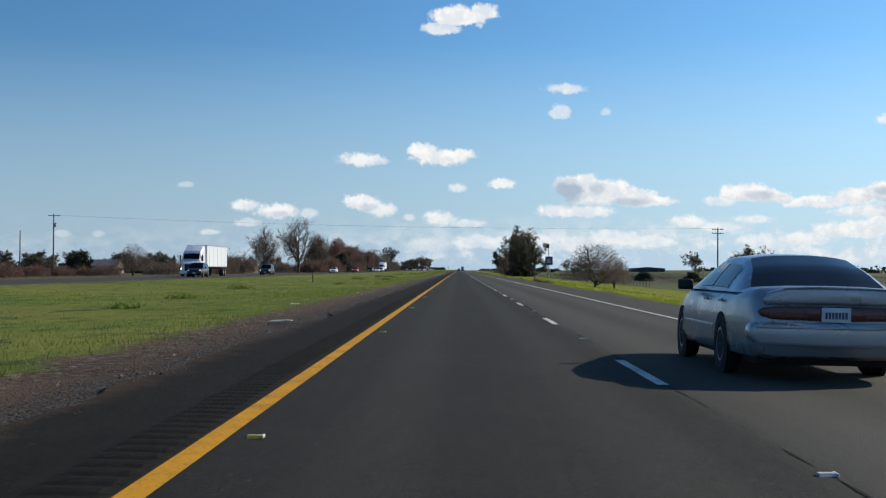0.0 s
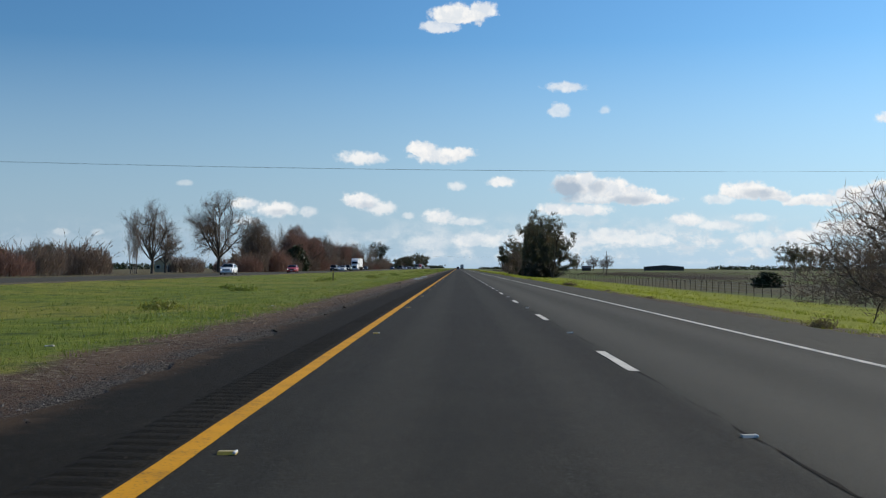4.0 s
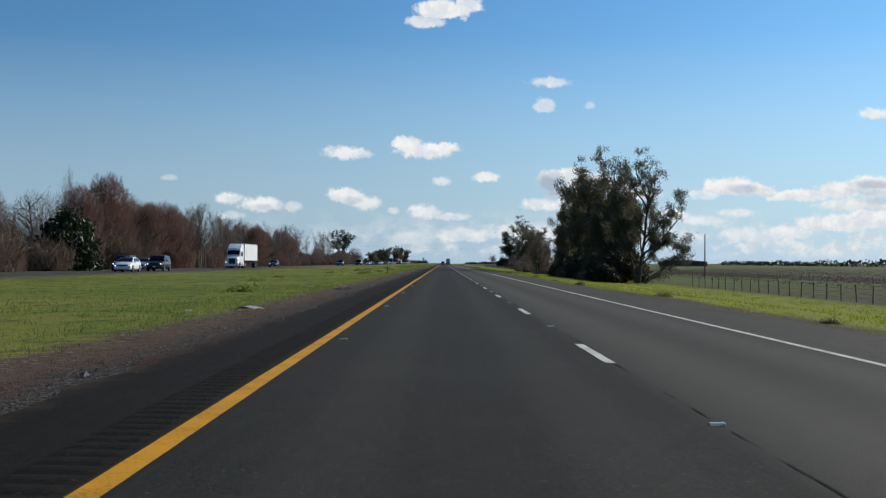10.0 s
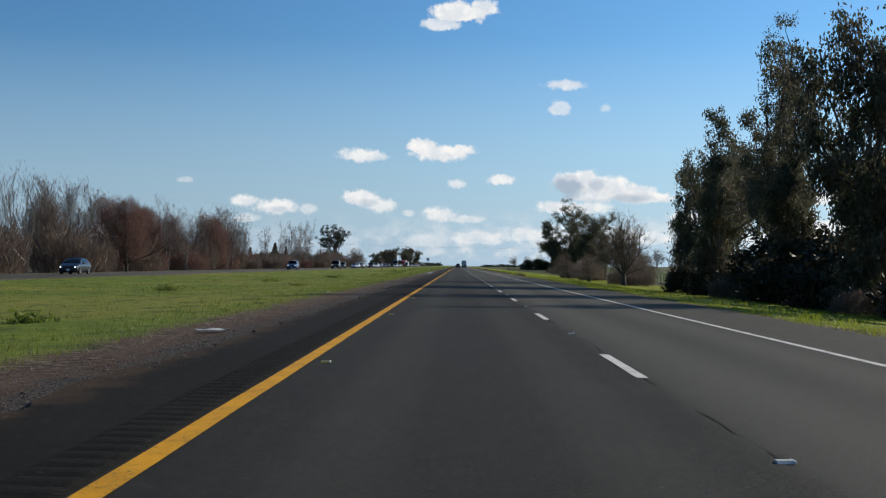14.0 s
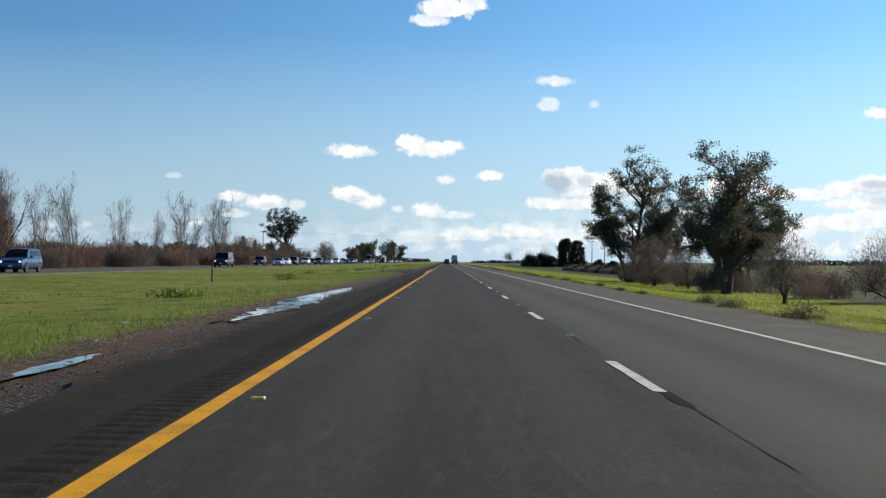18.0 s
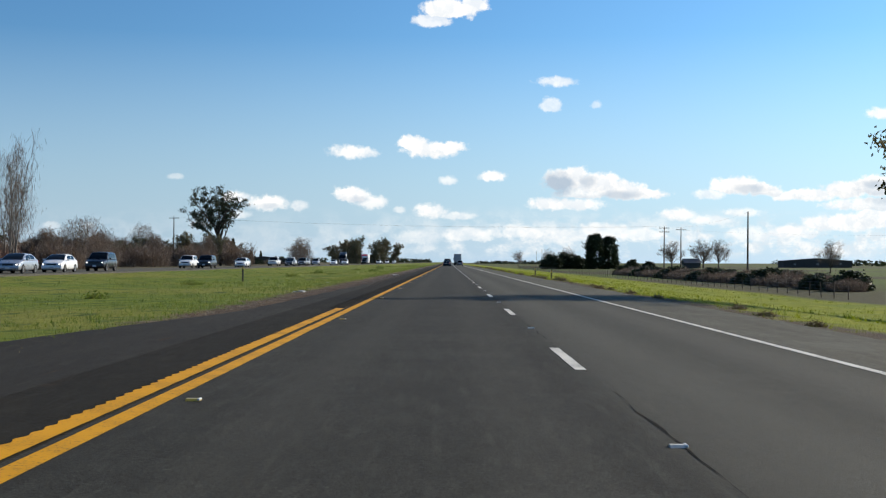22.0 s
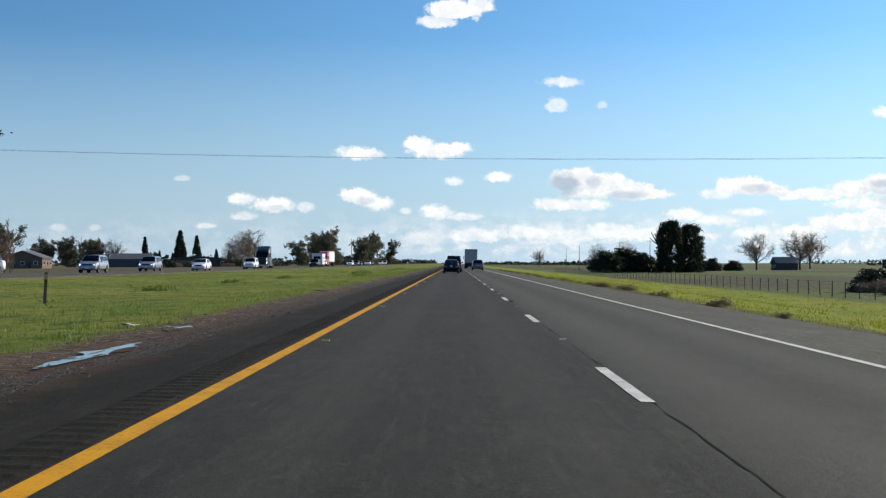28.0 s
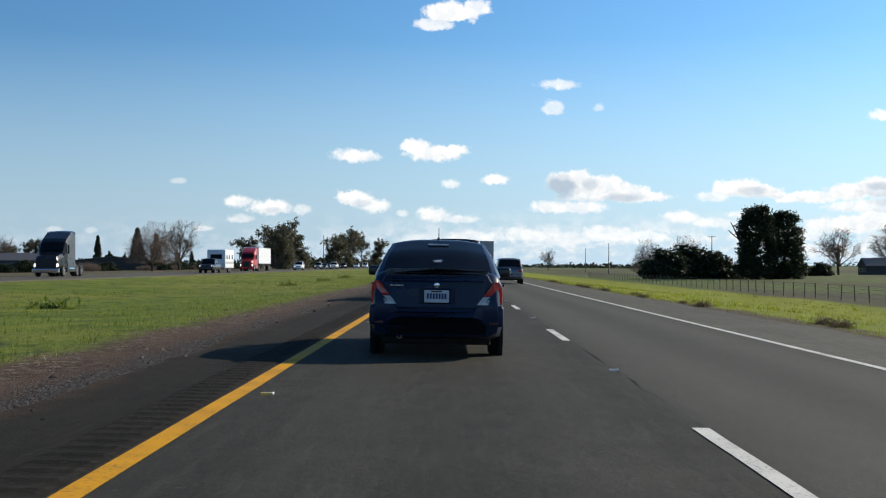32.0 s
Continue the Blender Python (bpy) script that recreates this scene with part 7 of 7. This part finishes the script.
def marker_post(x, y, h, mat, label, tilt=0.0):
    th = empty("marker_post", pose(x, y, ground_z(x) - 0.05, 0, tilt, 0))
    part("post", box(0.10, 0.03, h, (0, 0, h / 2), 0.012), mat, th)
    part("reflector", box(0.075, 0.008, 0.16, (0, -0.018, h - 0.14), 0.004), M_REFLECT_W if mat is M_STEEL else M_REFLECT_Y, th)
    tagged(th, label, "post", "marker posts")


for x, y, h, tilt in ((-3.75, 465.0, 1.12, 2), (-12.2, 96.0, 1.0, -3), (-10.0, 239.0, 1.05, 0), (-10.5, 857.0, 1.0, 0), (-10.3, 1008.7, 1.0, 3)):
    marker_post(x, y, h, M_WOOD, "weathered wooden marker post in the median grass", tilt)
for x, y, h, tilt in ((-3.55, 629.8, 0.98, 0), (-11.1, 703.6, 1.0, 2), (-4.0, 788.0, 0.95, 3)):
    marker_post(x, y, h, M_PADDLE, "brown flexible marker post in the median grass", tilt)
for x, y, h in ((10.1, 118.0, 0.85), (10.6, 902.3, 0.9), (10.4, 880.0, 0.8)):
    marker_post(x, y, h, M_WOOD, "small weathered marker post on the outer verge")


def utility_pole(x, y, top, arms, side_box=False, turn=0.0):
    b = ground_z(x) - 0.1
    th = empty("utility_pole", pose(x, y, b, 0, 0.4, turn))
    H = top - b
    part("pole", lathe([(0, 0.17), (H * 0.5, 0.14), (H, 0.10), (H, 0.0)], 12, "z"), M_WOOD, th, smooth=True)
    for i, d in enumerate(arms):
        arm = part("cross_arm", box(2.3, 0.10, 0.12, (0, 0.10, H - d), 0.01), M_WOOD, th)
        for s in (-1.0, -0.45, 0.45, 1.0):
            part("insulator", lathe([(0, 0.03), (0.05, 0.045), (0.12, 0.035), (0.15, 0.0)], 8, "z"), M_TRIM, arm, at=(s, 0.10, H - d + 0.06))
    if side_box:
        part("transformer", lathe([(0, 0.0), (0, 0.22), (0.75, 0.22), (0.80, 0.0)], 14, "z"), M_BOX_GREY, th, at=(0.36, 0, H - 2.6))
    tagged(th, "wooden utility pole with a cross arm" if arms else "plain wooden utility pole", "utility pole", "utility poles")


for x, y, top, arms, tb in ((50.8, 221.3, 9.1, (0.35, 1.1), False), (-78.6, 230.1, 12.2, (0.4,), True), (59, 622, 7.6, (), False), (48, 818, 9.4, (0.3,), False), (47.3, 752, 9.8, (), False), (49, 981, 9.1, (), False), (50, 1066.6, 9.1, (0.35, 1.2), False),
                          (55.2, 1075, 9.1, (0.5,), False), (-59.9, 1071.3, 11.3, (0.4,), False), (-98, 268, 10.0, (), False), (-150, 1500, 12.0, (), False), (58, 1560, 9.0, (), False), (64, 1700, 9.0, (), False), (75, 1460, 9.5, (0.4,), False), (-48, 1600, 13.0, (), False)):
    utility_pole(x, y, top, arms, tb)


def wire(a, b, sag, label="overhead cable across the road"):
    a, b = Vector(a), Vector(b)
    pts = []
    for i in range(25):
        s = i / 24
        p = a.lerp(b, s)
        pts.append((p.x, p.y, p.z - sag * 4 * s * (1 - s)))
    tagged(new("overhead_cable", rail_mesh("overhead_cable", pts, 0.0045, M_WIRE, 4)), label, "cable", "overhead cables")


for d in (-1.0, 0.0, 1.0):
    wire((50.8 + d, 221.4, 8.95), (-78.6 + d, 230.2, 11.9), 0.9)
for i, d in enumerate((-1.0, -0.4, 1.0)):
    wire((50 + d, 1066.7 + 0.4 * i, 9.0 + 0.1 * i), (-59.9 + d, 1071.4 + 0.4 * i, 11.1), 0.9)
wire((50, 1066.8, 8.7), (49, 981.2, 8.9), 0.6, "overhead cable along the road")
wire((55.2, 1075, 8.5), (150, 1110, 9.0), 1.0, "overhead cable over the fields")


def fence(y0, y1, x):
    th = empty("wire_fence", pose(x, y0, 0))
    me = to_mesh("fence_post", box(0.09, 0.09, 1.55, (0, 0, 0.72), 0.02, 1), M_WOOD, False)
    gap = 4.1
    n = int((y1 - y0) / gap)
    for i in range(n + 1):
        xx = 0.5 * noise.noise((i * 0.3, x, 1))
        ob = under("fence_post", me, th)
        ob.location, ob.rotation_euler = (xx * 0.2, i * gap, ground_z(x) - 0.05), (rw.uniform(-0.05, 0.05), rw.uniform(-0.06, 0.06), 0)
    for h in (0.35, 0.75, 1.10, 1.38):
        pts = [(0, i * gap, ground_z(x) + h) for i in range(n + 1)]
        under("fence_wire", rail_mesh("fence_wire", pts, 0.012, M_WIRE, 3), th)
    tagged(th, "field fence of wooden posts and wire", "fence")


fence(205, 515, 35.5)
fence(890, 1430, 37.0)
fence(690, 760, 40.0)


# ---- buildings ----
def house(name, label, x, y, w, d, h, roof_h, wall, roof, turn=0, windows=3, cat="house", end=None):
    th = empty(name, pose(x, y, ground_z(x) - 0.1, 0, 0, turn))
    body = part("wall", box(w, d, h, (0, 0, h / 2), 0.02), wall, th)
    rows = [[(-w / 2 - 0.4, s * (d / 2 + 0.4), h - 0.1), (0, s * (d / 2 + 0.4), h + roof_h), (w / 2 + 0.4, s * (d / 2 + 0.4), h - 0.1)] for s in (-1, 1)]
    bm = sheet(rows)
    r = bmesh.ops.extrude_face_region(bm, geom=bm.faces[:])
    bmesh.ops.translate(bm, verts=[v for v in r["geom"] if isinstance(v, bmesh.types.BMVert)], vec=(0, 0, 0.18))
    part("roof", bm, roof, th)
    for s in (-1, 1):
        bm = sheet([[(-w / 2, s * d / 2, h), (w / 2, s * d / 2, h)], [(0, s * d / 2, h + roof_h * 0.96), (0, s * d / 2, h + roof_h * 0.96)]])
        part("gable", bm, end or wall, th)
    for i in range(windows):
        for s in (-1, 1):
            win = part("window", box(1.2, 0.10, 1.1, (-w / 2 + w * (i + 0.5) / windows, s * d / 2, h * 0.55), 0.02), M_WALL_WHITE, th)
            part("pane", box(1.0, 0.03, 0.9, (-w / 2 + w * (i + 0.5) / windows, s * (d / 2 + 0.055), h * 0.55), 0), M_PANE, win)
        win = part("window", box(0.10, 1.2, 1.1, (w / 2, -d / 2 + d * (i + 0.5) / windows, h * 0.55), 0.02), M_WALL_WHITE, th)
        part("pane", box(0.03, 1.0, 0.9, (w / 2 + 0.055, -d / 2 + d * (i + 0.5) / windows, h * 0.55), 0), M_PANE, win)
    part("door", box(1.0, 0.10, 2.05, (w * 0.18, -d / 2 - 0.02, 1.03), 0.02), M_WALL_DARK, th)
    return tagged(th, label, cat, "buildings by the road")


house("house", "small tan house with a pitched grey roof behind trees", -84, 504, 6.5, 9, 2.9, 2.0, M_WALL_TAN, M_ROOF, 0)
house("house", "low farmhouse with a wide grey roof in a field", -132, 470, 14, 9, 2.8, 2.4, M_WALL_TAN, M_ROOF, 90)
house("house", "slate grey house with white gables beside the oncoming carriageway", -119, 1459, 9, 15, 3.1, 2.0, M_WALL_SLATE, M_ROOF, 90, end=M_WALL_WHITE)
house("house", "house with a reddish brown roof in a yard", -131, 1368, 14, 10, 2.9, 2.2, M_WALL_BROWN, M_ROOF_RED, 20)
house("barn", "long low dark barn behind parked vehicles", -96, 1470, 26, 9, 2.8, 1.3, M_WALL_DARK, M_ROOF, 10, cat="barn")
house("house", "brown house with a grey roof beside the oncoming carriageway", -118, 1336, 11, 9, 3.0, 2.0, M_WALL_BROWN, M_ROOF, 0)
house("barn", "brown farmhouse with a dark roof under bare trees", 139, 1515, 9, 9, 3.0, 2.4, M_WALL_DARK, M_ROOF, 90, cat="house")
house("barn", "long dark field barn with a pale roof", 238, 1620, 44, 14, 4.6, 1.6, M_WALL_DARK, M_BOX_GREY, 0, cat="barn")


# ---- distance ----
def far_belt(name, label, rows, mat, size, n, seed):
    rng = np.random.default_rng(seed)
    C = []
    for x0, y0, x1, y1, h in rows:
        for s in np.linspace(0, 1, n):
            k = 0.5 + 0.5 * noise.noise((x0 + s * 23.0, seed, y0 * 0.1)) + 0.35 * noise.noise((x0 + s * 90.0, seed, 4))
            top = h * max(0.25, k)
            m = 7
            q = np.stack([np.full(m, x0 + (x1 - x0) * s), np.full(m, y0 + (y1 - y0) * s), np.zeros(m)], 1) + rng.normal(size=(m, 3)) * size * 0.9
            q[:, 2] = ground_z(x0) + rng.random(m) * top
            C.append(q)
    V, F = leaves(np.concatenate(C), size, rng, droop=0.0, long=1.3)
    tagged(new(name, fast_mesh(name, V, F, mat)), label, "trees", kind="stuff")


far_belt("far_woods_east", "distant belt of trees beyond the fields", [(320, 500, 420, 2300, 9), (520, 900, 700, 3600, 13), (180, 2300, 60, 3600, 8), (260, 330, 330, 560, 7), (900, 900, 1500, 4200, 18)], M_LEAF_DARK, 2.6, 190, 3)
far_belt("far_woods_west", "distant belt of trees beyond the farms", [(-240, 300, -300, 1500, 9), (-260, 1500, -170, 2600, 12), (-120, 2300, -40, 3700, 12), (-420, 700, -600, 3600, 14), (-75, 1700, -60, 2300, 8)], M_LEAF_DARK, 2.6, 190, 4)


def vine_rows():
    rng = np.random.default_rng(12)
    C = []
    for x, y0, y1 in ((52, 250, 720), (62, 240, 760), (74, 230, 800), (90, 230, 860), (112, 230, 900), (140, 260, 950)):
        m = int((y1 - y0) / 0.16)
        y = np.linspace(y0, y1, m)
        C.append(np.stack([x + rng.normal(0, 0.15, m), y + rng.normal(0, 0.3, m), ground_z(x) + rng.uniform(0.2, 1.15, m)], 1))
    V, F = leaves(np.concatenate(C), 0.07, rng, droop=-0.8, long=5.5)
    tagged(new("vine_rows", fast_mesh("vine_rows", V, F, M_TWIG_BROWN)), "bare rows of vines in the eastern field", "vines", kind="stuff")


vine_rows()

M_TILLED = material("tilled_soil", lambda k: surface(k, k.mix(k.noise(place(k), 0.6, 4.0), rgb(0.030, 0.023, 0.016), rgb(0.060, 0.048, 0.032)), 0.95, bump=k.noise(place(k), 6.0, 4.0), strength=0.5, reach=0.05, spec=0.1))


def soil_bank(y0, y1, x0, x1, high):
    """a long low heap of dark earth in the eastern field"""
    ys, us = np.arange(y0, y1, 0.9), np.linspace(0, 1, 11)
    V = []
    for y in ys:
        end = min(1.0, (y - y0) / 12, (y1 - y) / 12)
        for u in us:
            x = x0 + (x1 - x0) * u + 0.5 * noise.noise((y * 0.09, u * 2, 3))
            rise = math.sin(math.pi * u) ** 0.7 * end * high * (0.8 + 0.5 * noise.noise((y * 0.14, u * 3, 7)) + 0.25 * noise.noise((y * 0.8, u * 9, 1)))
            V.append((x, y, ground_z(x) - 0.05 + rise))
    n = len(us)
    F = [(i * n + j, i * n + j + 1, i * n + n + j + 1, i * n + n + j) for i in range(len(ys) - 1) for j in range(n - 1)]
    tagged(new("soil_bank", fast_mesh("soil_bank", V, F, M_TILLED)), "long low bank of dark tilled earth in the field", "soil bank", kind="structure")


soil_bank(470, 780, 70.0, 90.0, 0.45)


# ---- litter and broken rubber ----
def litter(x, y, s, mat, label):
    rng = np.random.default_rng(int(abs(x) * 50 + y))
    rows = [[(s * (i - 1.5) * 0.5, s * (j - 1) * 0.6, 0.01 + abs(rng.normal(0, 0.10)) * s) for i in range(4)] for j in range(3)]
    bm = sheet(rows)
    r = bmesh.ops.extrude_face_region(bm, geom=bm.faces[:])
    bmesh.ops.translate(bm, verts=[v for v in r["geom"] if isinstance(v, bmesh.types.BMVert)], vec=(0, 0, 0.012))
    ob = new("litter", to_mesh("litter", bm, mat, False))
    ob.location, ob.rotation_euler = (x, y, ground_z(x) + 0.03), (0, 0, rng.uniform(0, 6))
    tagged(ob, label, "litter", "litter on the road edge")


LIT = [(-2.9, 1018.0, 0.40, 0), (-2.5, 206.7, 0.45, 0), (-4.2, 1044.0, 0.30, 0), (-3.2, 640.0, 0.35, 0), (-2.3, 387.8, 0.55, 0), (-2.95, 315.2, 0.35, 0), (-2.85, 94.1, 0.35, 0), (-4.3, 394.7, 0.25, 1), (-1.9, 878.4, 0.40, 1),
       (-3.0, 473.2, 0.22, 1), (-2.75, 365.9, 0.45, 1), (-2.15, 504.5, 0.40, 1), (-1.9, 656.6, 0.25, 1), (-2.8, 820.2, 0.40, 1), (-2.0, -1.6, 0.45, 1), (-3.4, 991.4, 0.25, 1), (-2.35, 990.3, 0.32, 1), (-3.4, 12.0, 0.25, 1)]
for y in range(-10, 1190, 21):
    LIT.append((-2.6 - 1.6 * rw.random(), y + rw.uniform(-9, 9), rw.uniform(0.05, 0.15), 1 if rw.random() < 0.45 else 0))
for x, y, s, white in LIT:
    litter(x, y, s * 0.75, M_LITTER if white else M_RUBBER, "scrap of white litter on the road edge" if white else "torn piece of black tyre rubber on the road edge")
